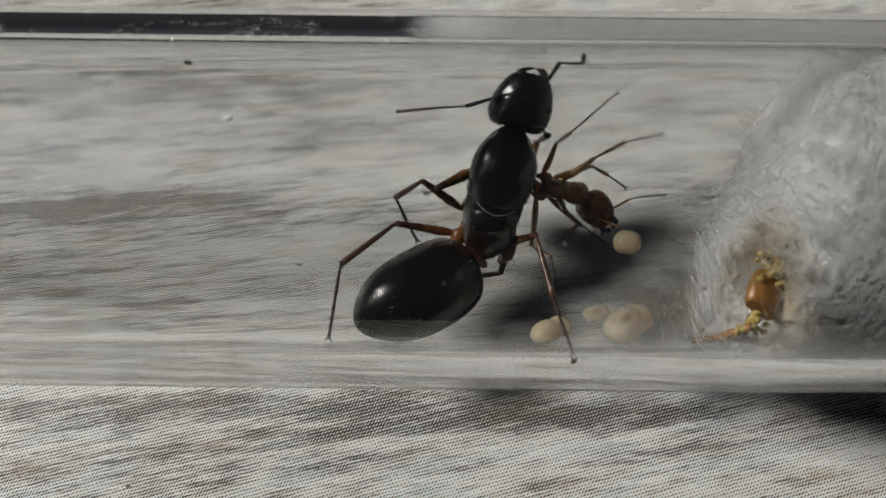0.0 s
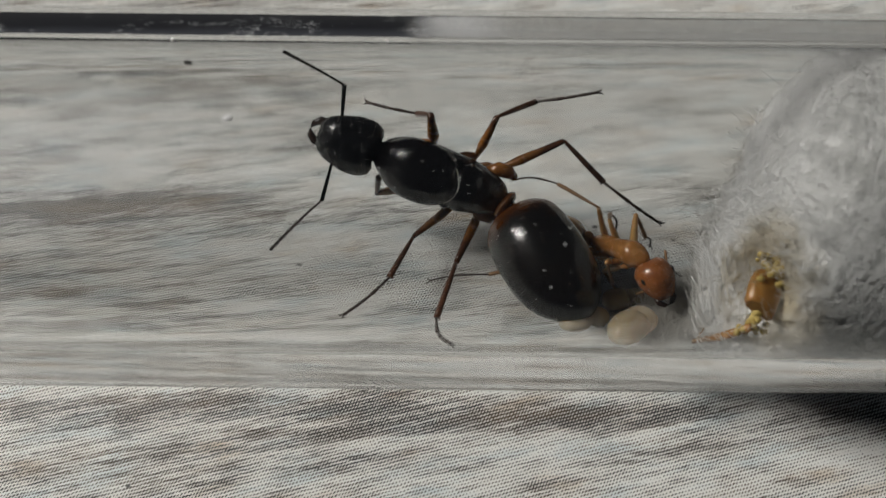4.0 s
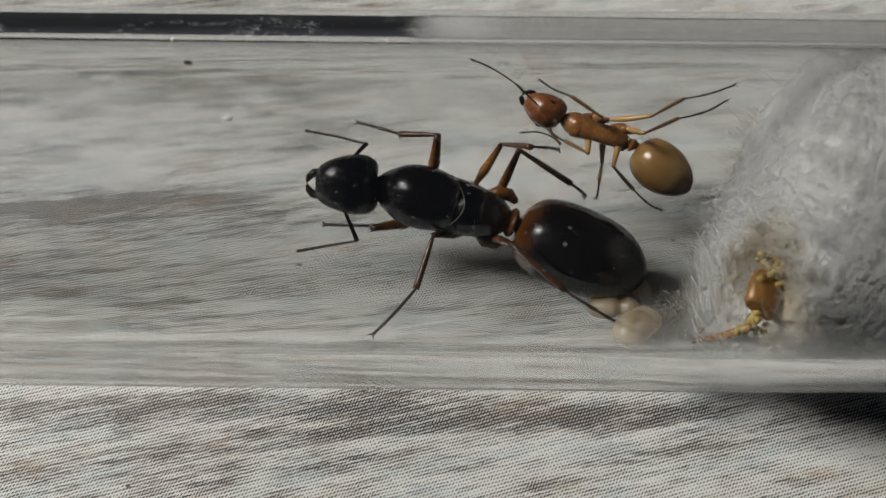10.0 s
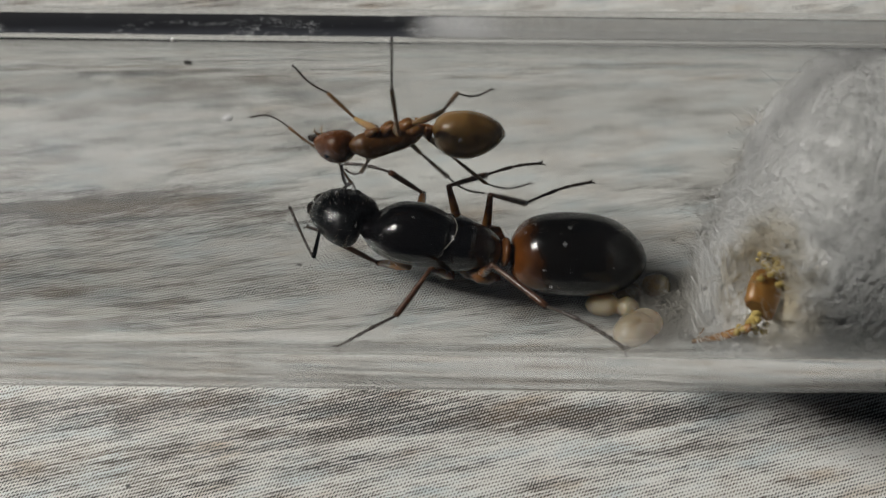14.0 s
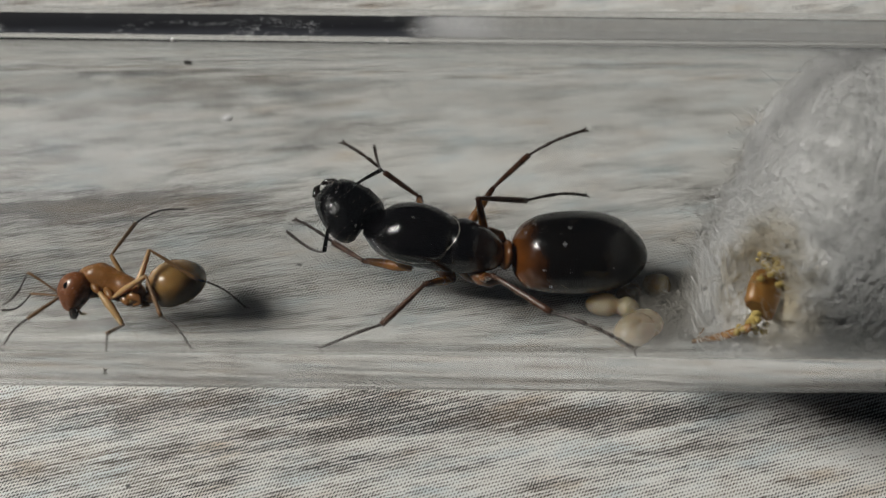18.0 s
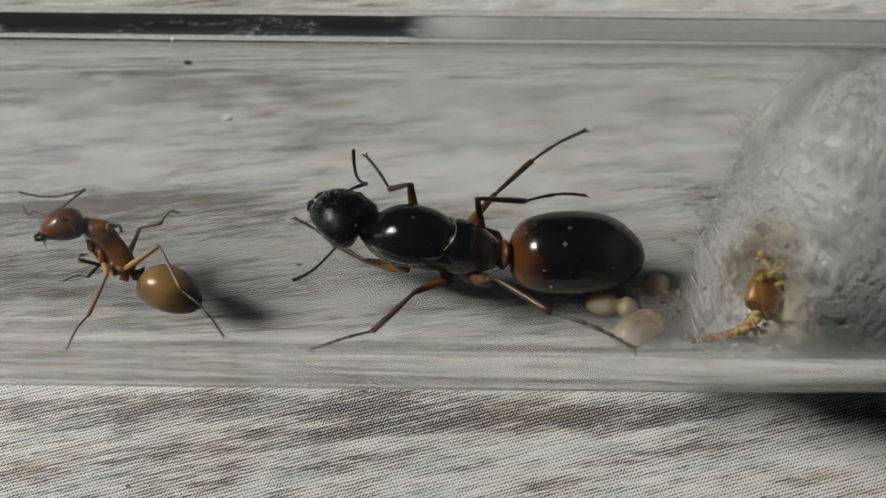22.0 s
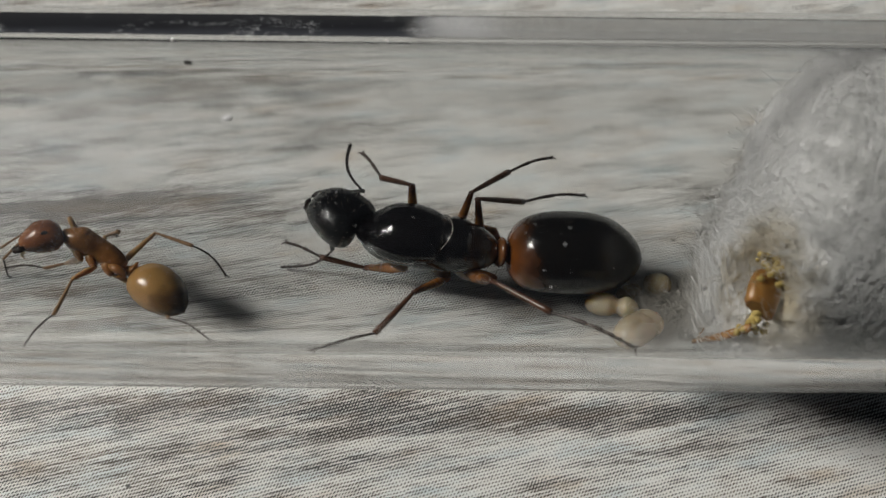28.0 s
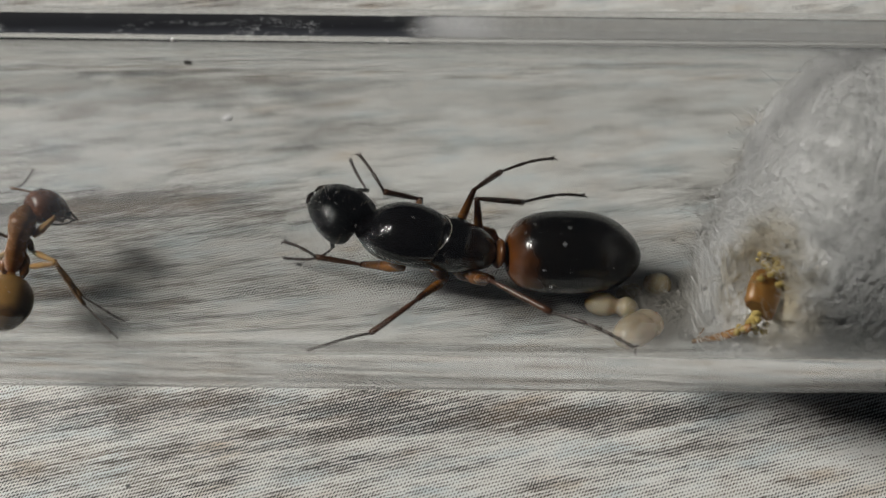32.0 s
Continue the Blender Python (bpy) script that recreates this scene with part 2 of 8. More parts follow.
def mat_print():
    """Vinyl mat printed with grey bleached wood: streaks of grain screened into fine slanted dots of ink."""
    m, t, b, node, link = nodes_of("wood_print")
    fine = fractal(t, place_coords(t, (480, 4200, 1), 10), 1.0, 5, 0.7, 0.25)
    mid = fractal(t, place_coords(t, (110, 1050, 1), 8, (3, 5, 0)), 1.0, 4, 0.6, 0.4)
    broad = fractal(t, place_coords(t, (45, 260, 1), 5, (0.3, 7, 0)), 1.0, 3, 0.5, 0.4)
    blot = fractal(t, place_coords(t, (260, 420, 1), 5, (4, 2, 0)), 1.0, 3)
    dark = calc(t, "MULTIPLY_ADD", fine, 0.58, calc(t, "MULTIPLY", mid, 0.40))
    dark = calc(t, "MULTIPLY_ADD", broad, 0.20, dark)
    dark = calc(t, "MULTIPLY_ADD", blot, 0.22, dark)
    sep = node("ShaderNodeSeparateXYZ")
    link(place_coords(t, (1000, 1000, 1000)), sep.inputs[0])
    wave = calc(t, "MULTIPLY", calc(t, "SUBTRACT", broad, 0.5), 2.0)
    # darker and paler bands over the printed wood; that at y -6.9 is partly painted shade of the tube: x, y, slope,
    # half length, half width, depth
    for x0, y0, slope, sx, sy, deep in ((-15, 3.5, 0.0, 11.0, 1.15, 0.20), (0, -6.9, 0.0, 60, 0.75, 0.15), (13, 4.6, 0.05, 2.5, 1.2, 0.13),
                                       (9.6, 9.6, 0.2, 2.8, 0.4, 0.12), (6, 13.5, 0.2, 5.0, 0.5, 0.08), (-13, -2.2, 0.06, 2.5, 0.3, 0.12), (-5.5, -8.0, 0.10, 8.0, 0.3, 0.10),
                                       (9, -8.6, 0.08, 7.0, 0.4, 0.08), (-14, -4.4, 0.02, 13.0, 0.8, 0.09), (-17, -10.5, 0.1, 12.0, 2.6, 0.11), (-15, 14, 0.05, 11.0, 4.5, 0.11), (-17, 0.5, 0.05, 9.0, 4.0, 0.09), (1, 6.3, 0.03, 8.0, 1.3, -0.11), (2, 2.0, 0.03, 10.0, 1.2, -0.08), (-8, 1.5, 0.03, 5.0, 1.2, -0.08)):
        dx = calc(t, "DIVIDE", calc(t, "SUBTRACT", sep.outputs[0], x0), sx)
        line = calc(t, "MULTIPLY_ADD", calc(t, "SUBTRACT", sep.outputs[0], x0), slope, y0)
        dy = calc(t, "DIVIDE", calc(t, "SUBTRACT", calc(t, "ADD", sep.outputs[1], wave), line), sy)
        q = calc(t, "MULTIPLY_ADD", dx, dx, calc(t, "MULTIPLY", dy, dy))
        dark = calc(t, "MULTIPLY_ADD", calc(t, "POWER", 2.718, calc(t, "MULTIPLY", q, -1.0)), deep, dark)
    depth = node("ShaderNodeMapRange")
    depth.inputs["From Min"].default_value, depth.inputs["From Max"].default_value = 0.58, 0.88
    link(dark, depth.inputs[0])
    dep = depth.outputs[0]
    # slanted screen of dots
    px, py = sep.outputs[0], sep.outputs[1]
    jit = calc(t, "MULTIPLY", fractal(t, place_coords(t, (1400, 1400, 1)), 1.0, 2), 4.0)
    u = calc(t, "MULTIPLY_ADD", calc(t, "MULTIPLY_ADD", py, -0.42, px), 2 * math.pi / 0.135, jit)
    v = calc(t, "MULTIPLY_ADD", calc(t, "MULTIPLY_ADD", px, -0.30, py), 2 * math.pi / 0.160, jit)
    dot = calc(t, "MULTIPLY", calc(t, "ADD", calc(t, "COSINE", u), calc(t, "COSINE", v)), 0.5)
    grit = fractal(t, place_coords(t, (4200, 4200, 1)), 1.0, 3)
    rough_dot = calc(t, "MULTIPLY_ADD", calc(t, "SUBTRACT", grit, 0.5), 0.9, dot)
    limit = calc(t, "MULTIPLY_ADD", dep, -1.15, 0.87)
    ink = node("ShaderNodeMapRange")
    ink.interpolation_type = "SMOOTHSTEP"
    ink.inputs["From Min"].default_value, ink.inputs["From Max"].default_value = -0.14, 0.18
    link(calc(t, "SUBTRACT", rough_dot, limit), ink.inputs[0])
    tint = fractal(t, place_coords(t, (210, 700, 1), 9, (8, 1, 0)), 1.0, 3, 0.6)
    paper = ramp(t, tint, [(0.30, (0.70, 0.765, 0.775)), (0.46, (0.86, 0.865, 0.835)), (0.60, (0.84, 0.825, 0.785)), (0.78, (0.68, 0.58, 0.46))])
    wash = node("ShaderNodeMix")
    wash.data_type = "RGBA"
    wash.blend_type = "MULTIPLY"
    wash.inputs["Factor"].default_value = 1.0
    link(paper, wash.inputs["A"])
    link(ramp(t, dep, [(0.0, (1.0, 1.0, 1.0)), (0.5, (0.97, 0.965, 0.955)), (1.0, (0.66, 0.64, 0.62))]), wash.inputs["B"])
    tone = ramp(t, fractal(t, place_coords(t, (150, 800, 1), 8, (1, 9, 0)), 1.0, 2), [(0.45, (0.022, 0.021, 0.022)), (0.70, (0.075, 0.045, 0.022))])
    mix = node("ShaderNodeMix")
    mix.data_type = "RGBA"
    link(ink.outputs[0], mix.inputs["Factor"])
    link(wash.outputs["Result"], mix.inputs["A"])
    link(tone, mix.inputs["B"])
    # scattered dark crumbs of ink
    spot = node("ShaderNodeTexVoronoi")
    spot.inputs["Scale"].default_value = 260
    link(place_coords(t, (1, 1.6, 1)), spot.inputs["Vector"])
    crumb = node("ShaderNodeMapRange")
    crumb.interpolation_type = "SMOOTHSTEP"
    crumb.inputs["From Min"].default_value, crumb.inputs["From Max"].default_value = 0.055, 0.03
    link(calc(t, "MULTIPLY_ADD", calc(t, "SUBTRACT", grit, 0.5), 0.08, spot.outputs["Distance"]), crumb.inputs[0])
    mix2 = node("ShaderNodeMix")
    mix2.data_type = "RGBA"
    link(calc(t, "MULTIPLY", crumb.outputs[0], 0.9), mix2.inputs["Factor"])
    link(mix.outputs["Result"], mix2.inputs["A"])
    mix2.inputs["B"].default_value = (0.02, 0.019, 0.018, 1)
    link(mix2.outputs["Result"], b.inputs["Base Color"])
    b.inputs["Roughness"].default_value = 0.55
    bump(t, b, rough_dot, 0.3, 0.00002)
    return m


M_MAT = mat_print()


# ---- mesh helpers, in millimetres ----
def part(name, bm, material, parent=None, label=""):
    me = bpy.data.meshes.new(name)
    bmesh.ops.scale(bm, vec=(MM, MM, MM), verts=bm.verts)
    bm.to_mesh(me)
    bm.free()
    for p in me.polygons:
        p.use_smooth = True
    me.materials.append(material)
    ob = new(name, me)
    if parent:
        ob.parent = parent
    if label:
        ob["label"] = label
    return ob


def smooth_stations(rows, n):
    """Spline through rows of (x, half width, half height, z)."""
    pts = [np.array(r, float) for r in rows]
    pts = [2 * pts[0] - pts[1]] + pts + [2 * pts[-1] - pts[-2]]
    out = []
    for i in range(1, len(pts) - 2):
        for j in range(n):
            s = j / n
            a, b, c, d = pts[i - 1:i + 3]
            out.append(0.5 * (2 * b + (c - a) * s + (2 * a - 5 * b + 4 * c - d) * s * s + (3 * b - 3 * c + d - a) * s ** 3))
    out.append(pts[-2])
    return out


def loft(rows, sides=20, n=4, flat=1.0, wobble=0.0, bm=None, at=None, caps=True):
    """A body along x, closed at its ends; flat < 1 flattens the underside."""
    bm = bm or bmesh.new()
    rings = []
    for x, w, h, z in smooth_stations(rows, n):
        w, h = max(w, 0.01), max(h, 0.01)
        ring = []
        for k in range(sides):
            a = 2 * math.pi * k / sides
            s = math.sin(a)
            p = Vector((x, w * math.cos(a), z + h * s * (flat if s < 0 else 1)))
            if wobble:
                p += wobble * Vector(noise.noise_vector(p * 1.3))
            ring.append(bm.verts.new(at @ p if at else p))
        rings.append(ring)
    for a, b in zip(rings, rings[1:]):
        for k in range(sides):
            bm.faces.new((a[k], a[(k + 1) % sides], b[(k + 1) % sides], b[k]))
    if caps:
        bm.faces.new(list(reversed(rings[0])))
        bm.faces.new(rings[-1])
    bmesh.ops.recalc_face_normals(bm, faces=bm.faces)
    return bm


def rod(points, radii, sides=8, bm=None):
    """A round rod through points."""
    bm = bm or bmesh.new()
    rings = []
    pts = [Vector(p) for p in points]
    for i, p in enumerate(pts):
        d = (pts[min(i + 1, len(pts) - 1)] - pts[max(i - 1, 0)]).normalized()
        u = d.orthogonal().normalized() if i == 0 else (u - d * u.dot(d)).normalized()
        v = d.cross(u)
        rings.append([bm.verts.new(p + radii[i] * (math.cos(a) * u + math.sin(a) * v)) for a in (2 * math.pi * k / sides for k in range(sides))])
    for a, b in zip(rings, rings[1:]):
        for k in range(sides):
            bm.faces.new((a[k], a[(k + 1) % sides], b[(k + 1) % sides], b[k]))
    bm.faces.new(list(reversed(rings[0])))
    bm.faces.new(rings[-1])
    return bm


def egg_shape(rx, ry, rz, at=None, rough=0.0, seg=16):
    bm = bmesh.new()
    bmesh.ops.create_uvsphere(bm, u_segments=seg, v_segments=seg // 2 + 2, radius=1)
    for v in bm.verts:
        p = Vector((v.co.x * rx, v.co.y * ry, v.co.z * rz))
        if rough:
            p *= 1 + rough * noise.noise(p * 2.5)
        v.co = at @ p if at else p
    return bm


def scaled(m):
    """The same pose, from millimetres to metres."""
    m = m.copy()
    m.translation = m.translation * MM
    return m


def aim(origin, ahead, up):
    """A pose whose x runs ahead and whose z leans to up."""
    x = Vector(ahead).normalized()
    z = Vector(up) - x * Vector(up).dot(x)
    z = (z if z.length > 1e-6 else x.orthogonal()).normalized()
    y = z.cross(x)
    m = Matrix((x, y, z)).transposed().to_4x4()
    m.translation = origin
    return m


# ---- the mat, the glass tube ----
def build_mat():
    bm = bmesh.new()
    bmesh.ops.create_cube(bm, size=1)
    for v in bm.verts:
        v.co = Vector((v.co.x * 900, 208 + v.co.y * 480, v.co.z * 1.5 - 0.75))   # cut short unseen in front, which keeps the mat's reflection off the tube
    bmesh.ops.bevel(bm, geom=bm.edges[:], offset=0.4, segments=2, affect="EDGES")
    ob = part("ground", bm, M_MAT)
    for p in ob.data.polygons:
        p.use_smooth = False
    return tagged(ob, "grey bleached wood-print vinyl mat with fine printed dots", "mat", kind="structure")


def build_tube():
    bm = bmesh.new()
    sides = 160
    xs = [-75, -50, -25, 0, 25, 50, 75]
    grid = []
    for rad in (TUBE_R, CAVITY_R):
        rings = []
        for x in xs:
            rings.append([bm.verts.new((x, rad * math.sin(2 * math.pi * k / sides), TUBE_R + rad * math.cos(2 * math.pi * k / sides))) for k in range(sides)])
        grid.append(rings)
    for i, rings in enumerate(grid):
        for a, b in zip(rings, rings[1:]):
            for k in range(sides):
                bm.faces.new((a[k], a[(k + 1) % sides], b[(k + 1) % sides], b[k]))
    for e in (0, -1):
        for k in range(sides):
            bm.faces.new((grid[0][e][k], grid[0][e][(k + 1) % sides], grid[1][e][(k + 1) % sides], grid[1][e][k]))
    bmesh.ops.recalc_face_normals(bm, faces=bm.faces)
    for f in bm.faces:  # moist film on the cavity's floor
        c = f.calc_center_median()
        if math.hypot(c.y, c.z - TUBE_R) < CAVITY_R + 0.1 and (c.z < 3.3 or (c.y > 0 and c.z < TUBE_R)):
            f.material_index = 1
    ob = part("test_tube", bm, M_GLASS)
    ob.data.materials.append(M_FILM)
    ob.visible_shadow = False
    return tagged(ob, "clear thick-walled glass test tube lying on the mat", "test tube")


def build_reflection_strip(tube, start, end, name, material, label):
    """A strip along the outside of the glass that paints in a dark reflection seen in its wall."""
    bm = bmesh.new()
    rings = []
    for i in range(280):
        x = start + (end - start) * i / 279
        ring = []
        for j in range(7):
            edge = 0.25 * noise.noise(Vector((x * 1.5, j * 0.3, 4.0))) if j in (0, 6) else 0
            a = radians(LINE_FROM + (LINE_TO - LINE_FROM) * j / 6 + edge)
            xx = x + (0.18 * noise.noise(Vector((j * 1.7, 2.2, 0))) if i in (0, 279) else 0)
            ring.append(bm.verts.new((xx, 8.012 * math.sin(a), TUBE_R + 8.012 * math.cos(a))))
        rings.append(ring)
    for a, b in zip(rings, rings[1:]):
        for j in range(6):
            bm.faces.new((a[j], a[j + 1], b[j + 1], b[j]))
    return part(name, bm, material, tube, label)


# ---- dust and scratches on the glass ----
def on_glass(x, angle, rad):
    """A point on the tube wall; angle in degrees from the top towards the far side."""
    return Vector((x, rad * math.sin(radians(angle)), TUBE_R + rad * math.cos(radians(angle))))


def build_speck(x, angle, size, material, label, rad=8.0, long=1.0):
    rng = random.Random(int(x * 100) + int(angle))
    p = on_glass(x, angle, rad)
    bm = egg_shape(size * long, size, size * 0.45, pose(0, 0, 0, 0, 0, rng.uniform(-40, 40)), 0.5, 10)
    ob = part("dust_speck", bm, material)
    ob.matrix_basis = scaled(aim(p, (1, 0, 0), (0, p.y, p.z - TUBE_R)))
    return tagged(ob, label, "speck", "specks on the glass")


def build_hair(x, angle, points, material, label, rad=8.01, thick=0.012):
    """A lint hair on the glass: points run along and round the wall, in mm."""
    bm = rod([on_glass(x + u, angle + math.degrees(v / rad), rad) for u, v in points], [thick] * len(points), 5)
    return tagged(part("lint_hair", bm, material), label, "lint", "lint on the glass")


# ---- cotton plug ----


def plug_radius(x):
    rows = ((13.0, 0.6, -1.6), (13.15, 2.8, -1.35), (13.45, 4.5, -1.0), (14.05, 5.6, -0.55), (15.1, 6.15, -0.2), (16.8, 6.4, -0.03), (21, 6.45, 0), (36, 6.45, 0))
    return tuple(float(np.interp(x, [r[0] for r in rows], [r[i] for r in rows])) for i in (1, 2))


def off_leg(p):
    """How far a point lies from the dead insect's leg."""
    shin = LEG_START - LEG_END
    return (p - LEG_END - shin * min(1.0, max(0.0, (p - LEG_END).dot(shin) / shin.length_squared))).length


def slant(p):
    """The plug's face leans: its lower front edge reaches further into the tube."""
    low = -0.88 * p.y - 0.47 * (p.z - TUBE_R)
    return -(0.42 if low > 0 else 0.27) * low


def build_cotton():
    root = new("cotton_plug")
    root.location = Vector((24, 0, TUBE_R - CAVITY_R)) * MM
    back = Matrix.Translation((-24, 0, CAVITY_R - TUBE_R))
    bm = bmesh.new()
    rings, sides = [], 72
    for i in range(80):
        x = 13.02 + (36 - 13.02) * (i / 79) ** 1.6
        rad, off = plug_radius(x)
        ring = []
        for k in range(sides):
            a = 2 * math.pi * k / sides
            core = max(rad - 0.26, 0.3)
            p = Vector((x, core * math.sin(a), TUBE_R + off + core * math.cos(a)))
            p.x += slant(p)
            rugged = 0.45 + 0.16 * min(4.0, max(0.0, 9.5 - p.z))
            q = p + rugged * Vector(noise.noise_vector(p * 0.6)) + 0.25 * Vector(noise.noise_vector(p * 1.7)) + Vector((0.12 + 0.10 * min(4.0, max(0.0, 9.0 - p.z)), 0, 0))
            dent = 1.35 * max(0.0, 2.5 - (q - HUSK).length)
            q += Vector((0.3, 0.47, -0.88)) * dent
            d = Vector((0, q.y, q.z - TUBE_R))
            if d.length > CAVITY_R - 0.1:
                d *= (CAVITY_R - 0.1) / d.length
                q = Vector((q.x, d.y, d.z + TUBE_R))
            ring.append(bm.verts.new(back @ q))
        rings.append(ring)
    for a, b in zip(rings, rings[1:]):
        for k in range(sides):
            bm.faces.new((a[k], a[(k + 1) % sides], b[(k + 1) % sides], b[k]))
    bm.faces.new(rings[0])
    bm.faces.new(rings[-1])
    bmesh.ops.recalc_face_normals(bm, faces=bm.faces)
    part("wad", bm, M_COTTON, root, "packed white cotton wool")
    rng = np.random.default_rng(4)
    verts, faces = [], []
    # spread over the plug's face and flank by area
    xs = np.concatenate([np.linspace(13.005, 14.1, 220), np.linspace(14.12, 23.0, 180)])
    rads = np.array([plug_radius(x)[0] for x in xs])
    area = np.concatenate([[0], np.cumsum(np.hypot(np.diff(xs), np.diff(rads)) * (rads[1:] + rads[:-1]))])
    for i in range(13500):
        x = float(np.interp(rng.random() * area[-1], area, xs))
        a = rng.random() * 2 * math.pi
        rad, off = plug_radius(x)
        up = Vector((0, math.sin(a), math.cos(a)))
        p = Vector((x, rad * up.y, TUBE_R + off + rad * up.z)) - up * 0.04
        p.x += slant(p)
        if ((p - HUSK - Vector((-0.3, -0.3, 0.2))).length < 1.95 or off_leg(p) < 0.45) and rng.random() < 0.98:
            continue
        out = (up + Vector((-0.9 if x < 17 else -0.1, 0, 0))).normalized()
        comb = Vector(noise.noise_vector(p * 0.55)) * 1.2 + Vector((0, 0.35, 0.5))
        d = (Vector(rng.normal(size=3)) * 0.75 + comb + out * 0.35).normalized()
        curl = Vector(rng.normal(size=3)) * 0.6
        step = 0.12 + 0.16 * rng.random()
        loose = 1.0 if rng.random() < 0.1 else 0.35
        path = []
        for j in range(9):
            path.append((p.copy(), d.copy()))
            p = p + d * step
            curl = curl * 0.85 + Vector(rng.normal(size=3)) * 0.45
            rad2, off2 = plug_radius(max(p.x - slant(p), 13.02))
            c = Vector((0, p.y, p.z - TUBE_R - off2))
            over = c.length - rad2
            d = (d + curl * 0.45 - (1 - loose) * max(over, -0.3) * 1.3 * (c.normalized() if c.length else out)).normalized()
        spread = 0.05 + 0.16 * rng.random()
        for strand in range(1 + int(6 * rng.random())):
            thick = 0.004 + 0.006 * rng.random() ** 2 + (0.009 if rng.random() < 0.25 else 0.0)
            lean = Vector(rng.normal(size=3))
            sway = Vector(rng.normal(size=3)) * 0.05
            base = len(verts)
            u = path[0][1].orthogonal().normalized()
            for j, (q, d) in enumerate(path):
                u = (u - d * u.dot(d)).normalized()
                v = d.cross(u)
                q = q + lean * spread * (0.5 + 0.12 * j) + sway * math.sin(j * 1.1 + strand)
                r = Vector((0, q.y, q.z - TUBE_R))
                if r.length > CAVITY_R - 0.05:
                    r *= (CAVITY_R - 0.05) / r.length
                    q = Vector((q.x, r.y, r.z + TUBE_R))
                for k in range(3):
                    b = 2 * math.pi * k / 3
                    verts.append(tuple((back @ (q + thick * (math.cos(b) * u + math.sin(b) * v))) * MM))
            for j in range(8):
                for k in range(3):
                    q = base + j * 3
                    faces.append((q + k, q + (k + 1) % 3, q + 3 + (k + 1) % 3, q + 3 + k))
    for i in range(4800):
        h = rng.random()
        p = Vector((13.3 + 2.6 * h, -5.6 + 9.5 * h + 0.5 * rng.normal(), TUBE_R - 4.6 + 9.5 * h + 0.5 * rng.normal()))
        r = Vector((0, p.y, p.z - TUBE_R))
        if r.length > CAVITY_R - 0.3:
            r *= (CAVITY_R - 0.3) / r.length
            p = Vector((p.x, r.y, r.z + TUBE_R))
        p.x += slant(p) - 0.2 * rng.random()
        if i >= 420:  # wisps that trail over the floor
            y = -5.6 + 4.2 * rng.random()
            p = Vector((13.0 - 4.6 * rng.random() ** 1.3, y, TUBE_R - math.sqrt(6.4 ** 2 - y * y) + 0.25 * rng.random()))
        if off_leg(p) < 0.75 and rng.random() < 0.85:
            continue
        d = Vector(rng.normal(size=3)).normalized()
        bend_axis = Vector(rng.normal(size=3)).normalized()
        turn = Matrix.Rotation(rng.normal() * 0.35, 3, bend_axis)
        thick = 0.004 + 0.004 * rng.random() if i < 420 else 0.0035 + 0.004 * rng.random()
        base = len(verts)
        u = d.orthogonal().normalized()
        for j in range(12):
            u = (u - d * u.dot(d)).normalized()
            v = d.cross(u)
            for k in range(3):
                b = 2 * math.pi * k / 3
                verts.append(tuple((back @ (p + thick * (math.cos(b) * u + math.sin(b) * v))) * MM))
            p = p + d * 0.11
            r = Vector((0, p.y, p.z - TUBE_R))
            if r.length > CAVITY_R - 0.05:
                r *= (CAVITY_R - 0.05) / r.length
                p = Vector((p.x, r.y, r.z + TUBE_R))
            d = (turn @ d + Vector(rng.normal(size=3)) * 0.08).normalized()
        for j in range(11):
            for k in range(3):
                q = base + j * 3
                faces.append((q + k, q + (k + 1) % 3, q + 3 + (k + 1) % 3, q + 3 + k))
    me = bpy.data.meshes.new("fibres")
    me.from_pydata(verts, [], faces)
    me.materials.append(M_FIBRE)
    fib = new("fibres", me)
    fib.parent = root
    tagged(fib, "loose curled white cotton fibres", kind="stuff")
    return tagged(root, "fluffy white cotton wool plug filling the tube", "cotton plug")


# ---- ants ----
def limb(name, parent, length, r0, r1, r2, material, spur=0.0, bow=0.0, label="", hairs=0):
    """A leg segment along x from its joint."""
    n = 9
    pts = [(length * i / n, 0, bow * math.sin(math.pi * i / n)) for i in range(n + 1)]
    rad = [r0 + (r1 - r0) * min(1, i / 3.0) if i < 3 else r1 + (r2 - r1) * (i - 3) / (n - 3) for i in range(n + 1)]
    bm = rod(pts, rad, 10)
    for i in range(hairs):
        s = length * (0.35 + 0.6 * i / hairs)
        for w in (0.0, 1.7, -1.7, 3.1):
            sn, cs = math.sin(w + i), -math.cos(w + i)
            rod([(s, r2 * 0.6 * sn, r2 * 0.6 * cs), (s + 0.12, (r2 + 0.08) * sn, (r2 + 0.08) * cs)], [0.011, 0.004], 4, bm)
    ob = part(name, bm, material, parent, label)
    if spur:
        part("spur", rod([(length * 0.97, 0, 0), (length * 1.03, spur * 0.4, -spur)], [0.035, 0.008], 5), material, ob)
        part("spur", rod([(length * 0.95, 0, 0), (length * 1.02, -spur * 0.3, -spur * 0.8)], [0.03, 0.008], 5), material, ob)
    return ob


